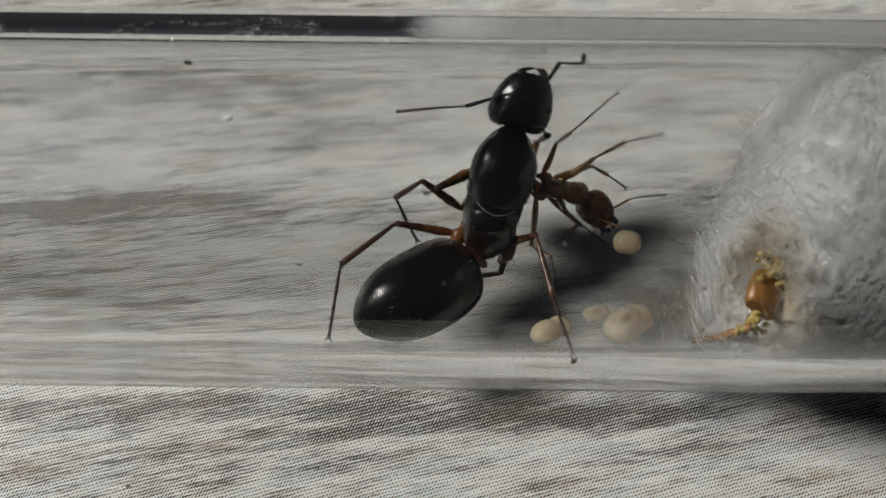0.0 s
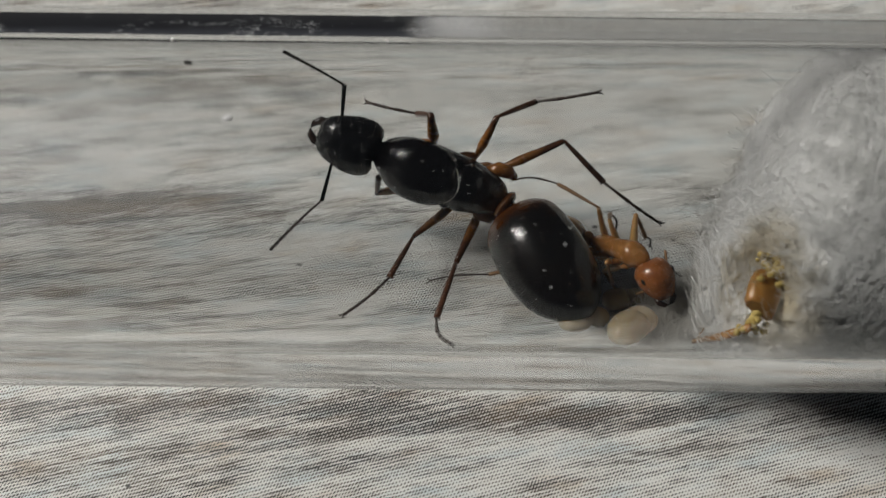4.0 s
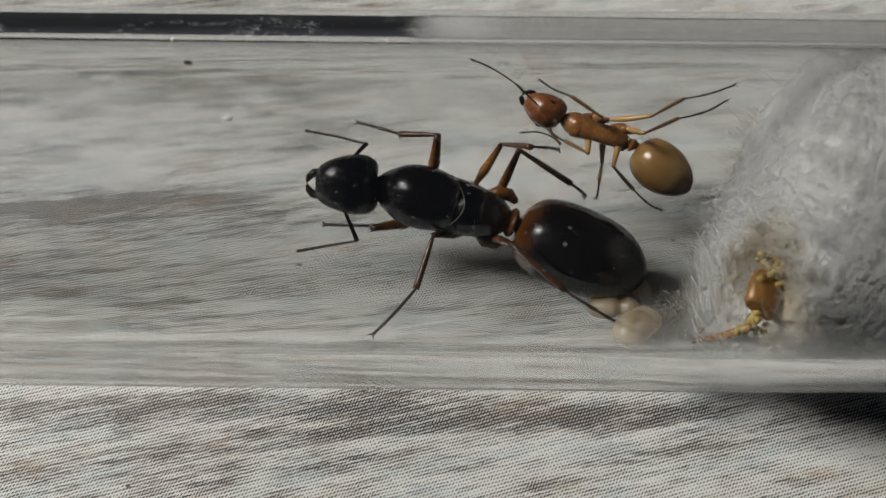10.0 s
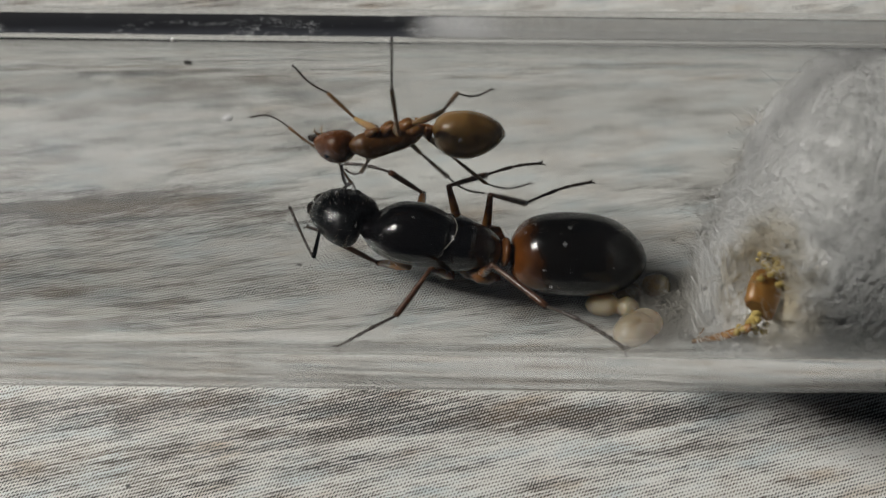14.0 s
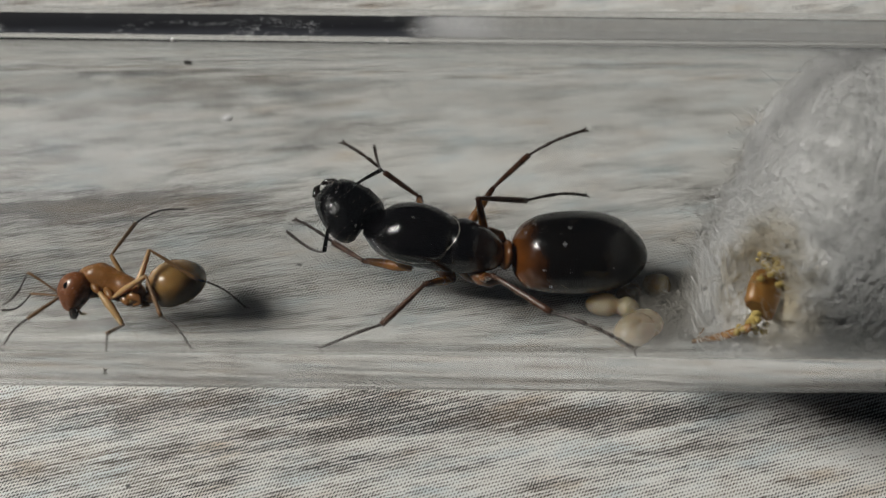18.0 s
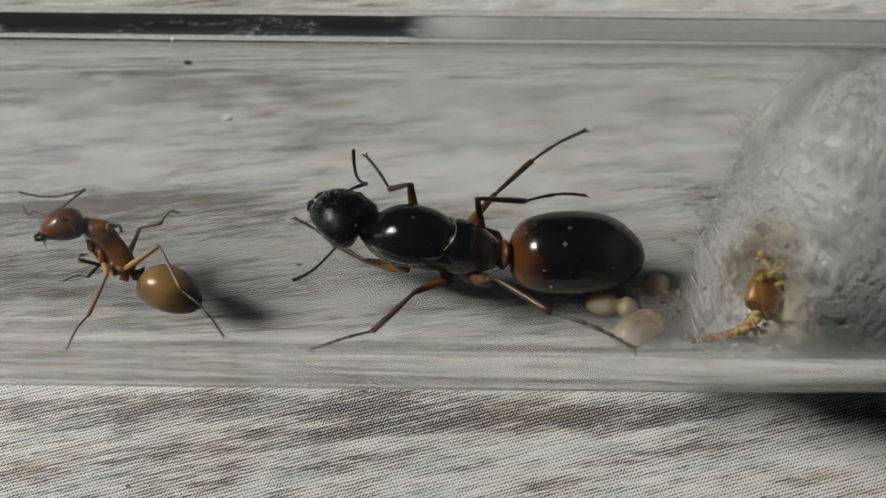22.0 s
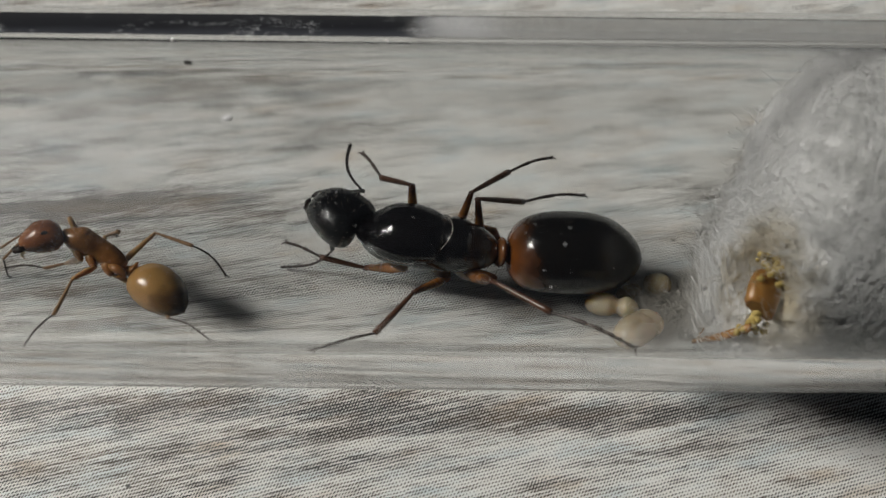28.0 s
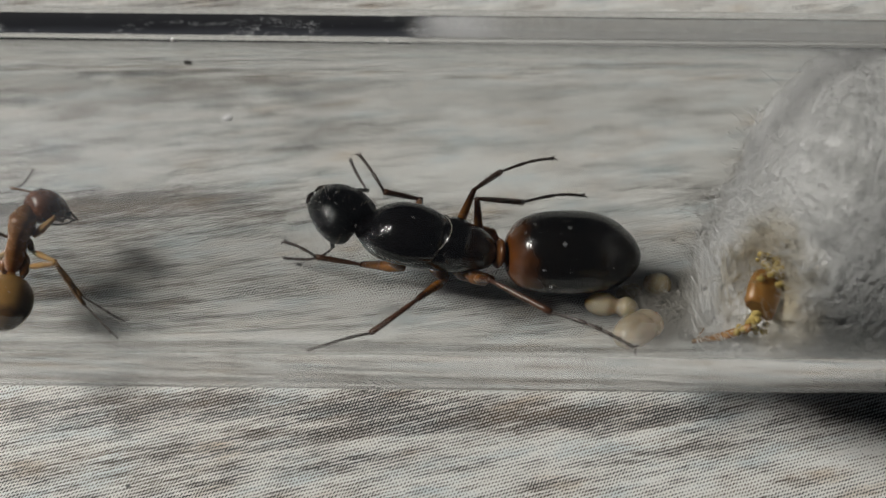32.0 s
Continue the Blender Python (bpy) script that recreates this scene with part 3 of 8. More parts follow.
def tarsus(parent, length, r, material):
    """Five short joints, each a little bent on the last, and two claws."""
    bm = bmesh.new()
    x = 0.0
    f = lambda q: 0.085 * length * math.sin(math.pi * q / length)
    for share in (0.46, 0.18, 0.13, 0.09, 0.14):
        e = x + length * share
        mids = [x + (e - x) * q for q in (0.0, 0.08, 0.5, 0.9, 1.0)]
        rod([(q, 0, f(q)) for q in mids], [r * 0.55, r * 0.75, r * 0.85, r * 1.15, r * 0.6], 7, bm)
        for w in (-1, 1):
            rod([(e - 0.05, 0, f(e) - r * 0.5), (e + 0.06, w * r * 1.2, f(e) - r * 1.6)], [r * 0.3, r * 0.1], 4, bm)
        x = e
    foot = part("tarsus", bm, material, parent)
    for s in (-1, 1):
        part("claw", rod([(x - 0.02, 0, 0), (x + 0.12, s * 0.11, 0.03), (x + 0.20, s * 0.18, -0.07)], [r * 0.6, r * 0.5, r * 0.15], 5), material, foot)
    return foot


def funiculus(parent, length, r, material):
    bm = bmesh.new()
    n = 11
    x = 0.0
    total = sum(1 - 0.02 * i for i in range(n))
    for i in range(n):
        e = x + length * (1 - 0.02 * i) / total
        w = r * (0.8 + 0.4 * i / n)
        tip = 0.35 if i == n - 1 else 0.75
        f = lambda s: -0.10 * length * math.sin(math.pi * s / length)
        rod([(x, 0, f(x)), (x + (e - x) * 0.3, 0, f(x + (e - x) * 0.3)), (e - (e - x) * 0.15, 0, f(e)), (e, 0, f(e))], [w * 0.65, w * 0.95, w, w * tip], 7, bm)
        x = e
    return part("funiculus", bm, material, parent)


LEG_SIDES = (("L", 1), ("R", -1))


def build_ant(name, spec):
    """An ant in parts: the thing's origin is the waist, x runs forward, y to its left."""
    root = new(name)
    k = spec["k"]
    made = {"root": root, "spec": spec}
    part("mesosoma", loft(spec["mesosoma"], 24, 5, 0.95), spec["m_body"], root)
    for nm, rows, m in spec["plates"]:
        part(nm, loft(rows, 22, 5, 0.9), m, root)
    # pale rods that paint in the highlight along the plates' rear edges
    for x, half, lift, reach in spec["plate_glints"]:
        pts = [(x + reach * (y / half) ** 2, y, lift * math.sqrt(max(0.0, 1 - (y / (half * 1.55)) ** 2))) for y in [half * (i / 12 - 1) for i in range(25)]]
        part("plate_glint", rod(pts, [0.008 + 0.02 * abs(noise.noise(Vector((i * 0.45, x, 0)))) for i in range(25)], 6), M_PLATE_GLINT, root, "painted highlight along the rear edge of a back plate")
    for x, y, z, r in spec["scars"]:
        for s in (1, -1):
            part("wing_scar", egg_shape(r * 1.5, r * 0.8, r, pose(x, s * y, z, s * -30, 0, s * 15), 0.35, 12), spec["m_body"], root, "shiny stub where a wing was shed")
    skull = loft(spec["head"], 28, 5, 0.85)
    for v in skull.verts:  # notch between the hind corners
        v.co.x += spec["notch"] * math.exp(-(v.co.y / (0.19 * spec["head_len"])) ** 2) * max(0.0, 1 - v.co.x / (0.4 * spec["head_len"]))
    head = part("head", skull, spec["m_head"], root)
    made["head"] = head
    hl = spec["head_len"]
    for s in (1, -1):
        part("eye", egg_shape(0.13 * hl / 1.8 * spec["eye"], 0.07 * hl / 1.8 * spec["eye"], 0.12 * hl / 1.8 * spec["eye"],
                              pose(hl * 0.43, s * spec["eye_y"], spec["eye_z"], s * -35, 0, 0)), M_EYE, head, "glossy black compound eye")
        jaw = bmesh.new()
        rod([(hl * 0.90, s * hl * 0.20, -0.10 * hl), (hl * 1.03, s * hl * 0.19, -0.13 * hl), (hl * 1.12, s * hl * 0.10, -0.15 * hl), (hl * 1.15, s * hl * 0.01, -0.16 * hl)],
            [0.07 * hl, 0.075 * hl, 0.06 * hl, 0.015 * hl], 10, jaw)
        part("mandible", jaw, spec["m_jaw"], head)
        part("antenna_socket", egg_shape(0.05 * hl, 0.06 * hl, 0.04 * hl, pose(spec["socket"][0], s * spec["socket"][1], spec["socket"][2] - 0.01)), spec["m_head"], head)
        palp = rod([(hl * 0.9, s * hl * 0.06, -0.2 * hl), (hl * 1.0, s * hl * 0.12, -0.3 * hl), (hl * 0.93, s * hl * 0.14, -0.38 * hl)], [0.02 * hl, 0.018 * hl, 0.01 * hl], 6)
        part("palp", palp, spec["m_leg"], head)
    part("clypeus", egg_shape(0.13 * hl, 0.19 * hl, 0.07 * hl, pose(hl * 0.83, 0, 0.12 * hl, 0, 18, 0)), spec["m_head"], head)
    if spec["ocelli"]:
        for x, y in ((0.30, 0.0), (0.21, 0.13), (0.21, -0.13)):
            part("ocellus", egg_shape(0.07, 0.07, 0.05, pose(hl * x, hl * y, spec["ocelli"])), M_EYE, head, "tiny glassy simple eye")
    made["petiole"] = part("petiole", loft(spec["petiole"], 16, 4), spec["m_waist"], root, "upright scale of the waist")
    gaster = part("gaster", loft(spec["gaster"], 32, 6, 0.92), spec["m_gaster"], root)
    made["gaster"] = gaster
    gl = spec["gaster_len"]
    st = smooth_stations(spec["gaster"], 12)
    for f0, f1 in ((0.02, 0.36), (0.34, 0.62), (0.60, 0.82), (0.80, 0.96)):
        rows = [r for r in st if f0 * gl <= r[0] <= f1 * gl]
        rows = [(r[0], r[1] * g, r[2] * g, r[3]) for i, r in enumerate(rows) for g in [1.0005 + 0.002 * (i / max(1, len(rows) - 1)) ** 2]]
        part("tergite", loft(rows[::3] + [rows[-1]], 32, 3, 0.92, caps=False), spec["m_gaster"], gaster)
    rng = random.Random(len(name))
    hair = bmesh.new()
    for i in range(spec["hairs"]):
        r = st[rng.randrange(4, len(st) - 2)]
        a = rng.uniform(0, math.pi * 2)
        p = Vector((float(r[0]), float(r[1]) * math.cos(a), float(r[3] + r[2] * math.sin(a))))
        d = Vector((0.9, math.cos(a), math.sin(a))).normalized()
        rod([p, p + d * 0.16 * k, p + d * 0.28 * k + Vector((0.06 * k, 0, 0))], [0.006, 0.005, 0.002], 4, hair)
    tagged(part("hairs", hair, M_BRISTLE, gaster, "sparse brown bristles"), kind="stuff")
    hair = bmesh.new()
    for i in range(spec["hairs"]):
        r = spec["head"][rng.randrange(1, len(spec["head"]) - 1)]
        a = rng.uniform(0.1, math.pi - 0.1)
        p = Vector((float(r[0]), float(r[1]) * math.cos(a), float(r[3] + r[2] * math.sin(a))))
        rod([p, p + Vector((0.05, math.cos(a), math.sin(a))) * 0.22 * k], [0.008, 0.003], 4, hair)
    tagged(part("hairs", hair, M_BRISTLE, head, "short bristles"), kind="stuff")
    for i, (hx, hy, hz) in enumerate(spec["hips"]):
        lf, lt, ls = spec["legs"][i]
        for side, s in LEG_SIDES:
            cox = rod([(hx + 0.95 * k, s * hy * 0.35, hz + 0.55 * k), (hx + 0.7 * k, s * hy * 0.55, hz + 0.3 * k), (hx + 0.35 * k, s * hy * 0.8, hz + 0.1 * k), (hx + 0.05 * k, s * hy * 0.97, hz), (hx - 0.05 * k, s * hy, hz)],
                      [w * k * (1, 1, 1.25)[i] for w in (0.25, spec["hip_fat"], spec["hip_fat"] * 0.85, 0.2, 0.08)], 12)
            if i == 2:
                rod([(hx + 0.55 * k, s * hy * 0.85, hz * 0.45), (hx + 0.05 * k, s * hy * 1.18, hz * 0.3), (hx - 0.45 * k, s * hy * 1.18, hz * 0.35), (hx - 0.75 * k, s * hy * 1.02, hz * 0.55), (hx - 0.35 * k, s * hy, hz)],
                    [0.22 * k, 0.36 * k, 0.32 * k, 0.2 * k, 0.1 * k], 12, cox)
            part("coxa", cox, spec["m_coxa"], root)
            key = side + str(i + 1)
            fat = (0.24, 0.20, 0.20)[i] * k * spec["thigh"]
            made[key] = (limb("femur", root, lf, fat * 0.45, fat, fat * 0.55, spec["m_femur"], bow=0.05, hairs=4),
                         limb("tibia", root, lt, 0.085 * k, 0.125 * k, 0.155 * k, spec["m_tibia"], spur=0.26 * k, hairs=8),
                         tarsus(root, ls, 0.085 * k, spec["m_tarsus"]))
    for side, s in LEG_SIDES:
        made["A" + side] = (limb("scape", root, spec["antenna"][0], 0.06 * k, 0.07 * k, 0.11 * k, spec["m_scape"], bow=0.04),
                            funiculus(root, spec["antenna"][1], 0.078 * k, spec["m_funiculus"]))
    return made


QUEEN = dict(
    hip_fat=0.44, scars=((2.5, 1.24, 0.50, 0.13), (1.95, 1.10, 0.58, 0.14), (1.45, 1.03, 0.55, 0.12), (0.95, 0.96, 0.50, 0.09)),
    notch=0.34, thigh=1.15, k=1.0, head_len=2.7, eye=1.3, eye_y=1.10, eye_z=0.42, ocelli=0.86, hairs=60, gaster_len=6.3, lift=0.5,
    plate_glints=((1.72, 0.85, 1.62, 0.35), (0.42, 0.55, 1.12, 0.12)),
    mesosoma=((-0.45, 0.30, 0.32, -0.05), (-0.2, 0.62, 0.60, 0.0), (0.4, 1.02, 0.92, 0.05), (1.3, 1.26, 1.12, 0.05), (2.3, 1.33, 1.18, 0.02), (3.4, 1.36, 1.18, 0.0),
              (4.4, 1.28, 1.05, -0.05), (5.1, 0.98, 0.78, -0.1), (5.5, 0.62, 0.46, -0.1), (5.8, 0.30, 0.26, -0.1)),
    plates=(("scutum", ((1.75, 0.4, 0.3, 0.72), (2.1, 1.08, 0.75, 0.64), (2.9, 1.42, 1.06, 0.54), (3.9, 1.46, 1.10, 0.45), (4.7, 1.22, 0.92, 0.30), (5.3, 0.72, 0.55, 0.12), (5.6, 0.25, 0.22, 0.04)), None),
            ("scutellum", ((0.45, 0.4, 0.3, 0.55), (0.75, 0.95, 0.72, 0.52), (1.2, 1.16, 0.88, 0.56), (1.7, 1.12, 0.82, 0.62), (2.1, 0.6, 0.5, 0.70)), None),
            ("propodeum", ((-0.62, 0.26, 0.26, -0.02), (-0.4, 0.62, 0.58, 0.08), (0.0, 0.90, 0.82, 0.15), (0.5, 1.08, 0.98, 0.22), (1.0, 1.12, 0.98, 0.3), (1.4, 0.8, 0.7, 0.35)), "brown")),
    head=((-0.12, 0.85, 0.45, 0.0), (0.05, 1.16, 0.75, 0.0), (0.45, 1.38, 0.92, 0.0), (1.05, 1.40, 0.96, 0.02), (1.6, 1.28, 0.9, 0.02), (2.1, 1.10, 0.76, -0.02),
          (2.5, 0.85, 0.55, -0.1), (2.72, 0.5, 0.3, -0.15)),
    petiole=((0, 0.26, 0.3, -0.1), (0.35, 0.34, 0.42, 0.0), (0.52, 0.62, 0.66, 0.08), (0.68, 0.72, 0.74, 0.12), (0.84, 0.6, 0.62, 0.06), (0.95, 0.3, 0.35, -0.05), (1.1, 0.28, 0.3, -0.1)),
    gaster=((-0.22, 0.2, 0.22, -0.05), (0, 0.45, 0.45, -0.05), (0.14, 1.02, 0.96, 0.0), (0.65, 1.64, 1.5, 0.12), (1.6, 1.94, 1.78, 0.22), (2.9, 2.03, 1.86, 0.26), (4.1, 1.95, 1.78, 0.22),
            (5.05, 1.63, 1.47, 0.12), (5.82, 1.03, 0.93, 0.0), (6.17, 0.55, 0.50, -0.06), (6.3, 0.2, 0.2, -0.1)),
    hips=((3.3, 1.15, -1.0), (1.3, 1.25, -1.05), (0.15, 1.0, -1.0)),
    legs=((2.5, 2.1, 2.4), (2.7, 2.6, 2.9), (3.3, 3.1, 3.7)), antenna=(2.4, 4.2), socket=(1.75, 0.42, 0.78),
    m_body=M_BLACK, m_head=M_HEAD, m_jaw=M_BROWN, m_waist=M_WAIST, m_gaster=M_GASTER, m_coxa=M_AMBER, m_leg=M_TIBIA,
    m_femur=shell("femur_cuticle", (0.02, 0.009, 0.004), (0.08, 0.028, 0.011), 0.26, 2500, base_fade=((0.31, 0.125, 0.027), 0.9, 2.9)),
    m_tibia=M_TIBIA, m_tarsus=M_TARSUS, m_scape=M_HEAD, m_funiculus=M_TARSUS)
QUEEN["plates"] = [(n, r, M_FLANK if m else M_BLACK) for n, r, m in QUEEN["plates"]]

WORKER = dict(
    hip_fat=0.33, scars=(),
    notch=0.06, plate_glints=(), thigh=1.3, k=0.62, head_len=1.95, eye=1.25, eye_y=0.70, eye_z=0.34, ocelli=0, hairs=46, gaster_len=3.1, lift=0.3,
    mesosoma=((0, 0.24, 0.26, 0.0), (0.35, 0.42, 0.5, -0.02), (0.9, 0.44, 0.58, 0.05), (1.5, 0.42, 0.58, 0.08), (2.1, 0.56, 0.62, 0.08),
              (2.6, 0.58, 0.58, 0.02), (3.0, 0.36, 0.36, -0.04), (3.2, 0.17, 0.17, -0.08)),
    plates=(("pronotum", ((1.95, 0.25, 0.25, 0.32), (2.25, 0.52, 0.5, 0.22), (2.6, 0.55, 0.5, 0.13), (2.95, 0.28, 0.26, 0.03)), M_W_BODY),),
    head=((0, 0.28, 0.28, 0.0), (0.1, 0.56, 0.52, 0.0), (0.4, 0.80, 0.77, 0.0), (0.8, 0.85, 0.83, 0.02), (1.2, 0.79, 0.76, 0.02), (1.55, 0.64, 0.56, -0.02),
          (1.8, 0.46, 0.40, -0.06), (1.95, 0.28, 0.22, -0.1)),
    petiole=((0, 0.16, 0.17, -0.05), (0.15, 0.2, 0.24, 0.0), (0.25, 0.30, 0.44, 0.12), (0.36, 0.26, 0.36, 0.1), (0.5, 0.16, 0.18, -0.03), (0.62, 0.15, 0.16, -0.05)),
    gaster=((-0.1, 0.1, 0.1, -0.05), (0, 0.22, 0.22, -0.05), (0.1, 0.58, 0.55, 0.0), (0.4, 0.94, 0.9, 0.05), (0.95, 1.15, 1.1, 0.08), (1.6, 1.17, 1.12, 0.06), (2.25, 0.98, 0.92, 0.02),
            (2.8, 0.6, 0.55, -0.04), (3.1, 0.12, 0.12, -0.05)),
    hips=((1.8, 0.42, -0.6), (1.1, 0.45, -0.6), (0.3, 0.42, -0.52)),
    legs=((2.0, 1.7, 1.9), (2.1, 2.0, 2.3), (2.6, 2.5, 3.0)), antenna=(2.0, 3.0), socket=(1.35, 0.24, 0.42),
    m_body=M_W_BODY, m_head=M_W_HEAD, m_jaw=M_BROWN, m_waist=M_W_BODY, m_gaster=M_W_GASTER, m_coxa=M_W_BODY, m_leg=M_W_LEG,
    m_femur=M_W_LEG, m_tibia=M_W_TIBIA, m_tarsus=M_TARSUS, m_scape=M_W_TIBIA, m_funiculus=M_TARSUS)


# angle from the top of the tube towards the far side, degrees
SPECKS_WHITE = ((4.42, -39.0, 0.048, 1.0), (3.69, -46.3, 0.032, 1.0), (3.97, -51.0, 0.034, 1.0), (4.6, -34.6, 0.026, 1.0), (-7.94, -6.7, 0.13, 1.6),
                (-10.41, 20.8, 0.05, 1.0), (-6.4, -20.5, 0.04, 1.0), (-9.2, -24.0, 0.035, 1.0), (0.6, -12.0, 0.03, 1.0), (7.5, 6.0, 0.035, 1.4), (-3.0, 12.0, 0.03, 1.0))
SPECKS_DARK = ((-9.65, 11.3, 0.11, 1.6), (-6.64, 6.5, 0.05, 1.0), (-15.4, -3.6, 0.045, 1.2), (9.6, -51.0, 0.06, 1.2), (-4.5, -21.5, 0.04, 1.0))


# ---- brood and remains ----
def build_larva(length, fat, neck, skin, name="larva"):
    """A legless grub in one skin: a plump body and a round front lobe behind a soft neck."""
    half = 0.5 * length
    rows = []
    n = 15
    for i in range(n + 1):
        s = i / n
        w = fat * math.sqrt(max(0.02, 1 - abs(2 * s - 1) ** 2.6)) * (1 - neck * math.exp(-((s - 0.60) / 0.09) ** 2)) * (0.97 + 0.03 * math.cos(2 * math.pi * s))
        rows.append((length * (s - 0.5), w, w * 0.95, 0.08 * fat * math.sin(3 * s)))
    ob = part(name, loft(rows, 24, 3), skin)
    gut = loft(((-0.24 * length, 0.02, 0.02, 0.3 * fat), (-0.15 * length, 0.13 * fat, 0.1 * fat, 0.42 * fat), (-0.02 * length, 0.17 * fat, 0.1 * fat, 0.48 * fat), (0.06 * length, 0.02, 0.02, 0.45 * fat)), 10, 3)
    part("gut", gut, M_GUT, ob, "brown gut showing through the skin")
    return ob


def build_remains():
    """Husk of a dead insect caught in the cotton: an amber plate, yellow crumbs, one leg."""
    root = new("insect_remains")
    root.location = HUSK * MM
    tilt = pose(0, 0, 0, 40, 8, 70)
    husk = loft(((-0.85, 0.5, 0.3, 0), (-0.78, 0.72, 0.42, 0), (-0.25, 0.84, 0.52, 0.05), (0.35, 0.78, 0.47, 0.05), (0.68, 0.6, 0.34, 0), (0.85, 0.3, 0.2, 0)), 18, 4, wobble=0.08, at=tilt)
    part("husk", husk, M_HUSK, root, "amber shell plate")
    rng = random.Random(3)
    for i in range(80):
        d = Vector((rng.gauss(0.35, 0.34), rng.gauss(0.75, 0.32), rng.gauss(0.75, 0.28)))
        d += Vector((0, -0.15, 0.28))
        if i > 54:
            d = Vector((rng.gauss(-0.3, 0.4), rng.gauss(-1.05, 0.15), rng.gauss(-0.6, 0.3)))
        r = rng.uniform(0.06, 0.19)
        part("crumb", egg_shape(r * 1.3, r, r * 0.8, Matrix.Translation(d) @ pose(0, 0, 0, rng.uniform(0, 90), rng.uniform(0, 90), 0), 0.6, 10), M_CRUST, root)
    shin = LEG_END - HUSK
    root_end = LEG_START - HUSK
    foot = rod([root_end, root_end.lerp(shin, 0.5) + Vector((0, -0.05, 0.08)), shin], [0.16, 0.19, 0.11], 8)
    rod([shin + Vector((0.1, 0, 0)), shin + Vector((0.42, 0.6, 0.5))], [0.07, 0.03], 6, foot)
    part("leg", foot, M_HUSK, root, "broken amber leg")
    return tagged(root, "yellow-amber dead insect husk caught in the cotton", "insect remains")


def build_dust():
    """Fine dust strewn over the outside of the glass."""
    bm = bmesh.new()
    rng = random.Random(11)
    for i in range(800):
        x, a = rng.uniform(-21, 21), rng.uniform(-62, 36)
        if i % 3 == 0:
            x, a = rng.gauss(-11, 5), rng.gauss(-22, 5)
        p = on_glass(x, a, 8.004)
        r = rng.choice((0.008, 0.010, 0.012, 0.018))
        m = scaled(aim(p, (1, 0, 0), (0, p.y, p.z - TUBE_R)))
        m.translation = p
        ring = [bm.verts.new(m @ Vector((r * rng.uniform(0.7, 1.3) * math.cos(k * 1.2566), r * math.sin(k * 1.2566), 0))) for k in range(5)]
        top = bm.verts.new(m @ Vector((0, 0, r * 0.8)))
        for k in range(5):
            bm.faces.new((ring[k], ring[(k + 1) % 5], top))
    return tagged(part("glass_dust", bm, M_CHIP), "fine pale dust on the glass", "dust", kind="stuff")


def build_dusty_reflection(tube):
    """A bluish reflection painted on the outside of the glass, with a smear of dust."""
    m, t, b, node, link = nodes_of("dust_and_reflection")
    streak = fractal(t, place_coords(t, (90, 260, 260), 0, (2, 0, 1)), 1.0, 4, 0.6)
    grain = fractal(t, place_coords(t, (2600, 2600, 2600)), 1.0, 3, 0.7)
    sep = node("ShaderNodeSeparateXYZ")
    link(place_coords(t, (1000, 1000, 1000)), sep.inputs[0])
    fade = None
    for out, a0, a1, b1, b0 in ((0, -26, -20, -14, -5.5), (1, -5.4, -3.6, -1.6, 0.6)):
        up, down = node("ShaderNodeMapRange"), node("ShaderNodeMapRange")
        up.inputs["From Min"].default_value, up.inputs["From Max"].default_value = a0, a1
        down.inputs["From Min"].default_value, down.inputs["From Max"].default_value = b0, b1
        link(sep.outputs[out], up.inputs[0])
        link(sep.outputs[out], down.inputs[0])
        both = calc(t, "MULTIPLY", up.outputs[0], down.outputs[0])
        fade = both if fade is None else calc(t, "MULTIPLY", fade, both)
    veil = calc(t, "MULTIPLY", calc(t, "MULTIPLY", streak, streak), 0.42)
    dots = calc(t, "MULTIPLY", calc(t, "GREATER_THAN", grain, 0.66), 0.22)
    link(calc(t, "MULTIPLY", fade, calc(t, "ADD", veil, dots)), b.inputs["Alpha"])
    b.inputs["Base Color"].default_value = (0.72, 0.76, 0.84, 1)
    b.inputs["Roughness"].default_value = 0.6
    bm = bmesh.new()
    rings = [[bm.verts.new(on_glass(-26 + 20.5 * i / 30, -44 + 50 * j / 20, 8.006)) for j in range(21)] for i in range(31)]
    for p, q in zip(rings, rings[1:]):
        for j in range(20):
            bm.faces.new((p[j], p[j + 1], q[j + 1], q[j]))
    return part("dusty_reflection", bm, m, tube, "faint bluish painted reflection with a smear of dust")


def build_edge_line(tube, angle):
    rows = [on_glass(-1.3 + 26 * i / 40, angle, 8.01) for i in range(41)]
    return part("edge_line", rod(rows, [0.012 + 0.012 * abs(noise.noise(Vector((i * 0.7, angle, 0)))) for i in range(41)], 5), M_SPECK, tube, "thin dark edge of the painted reflection")


THINGS = {}
build_mat()
TUBE = build_tube()
build_reflection_strip(TUBE, -70, 70, "reflection_strip", M_REFLECTION, "dark reflection painted on as a strip, grey along half its length")
build_edge_line(TUBE, LINE_FROM - 0.3)
build_dusty_reflection(TUBE)
build_edge_line(TUBE, LINE_TO + 0.3)
build_cotton()
build_remains()
build_dust()
for x, angle, size, long in SPECKS_WHITE:
    build_speck(x, angle, size, M_CHIP, "small white fleck stuck to the glass", long=long)
for x, angle, size, long in SPECKS_DARK:
    build_speck(x, angle, size, M_SPECK, "small dark fleck stuck to the glass", long=long)
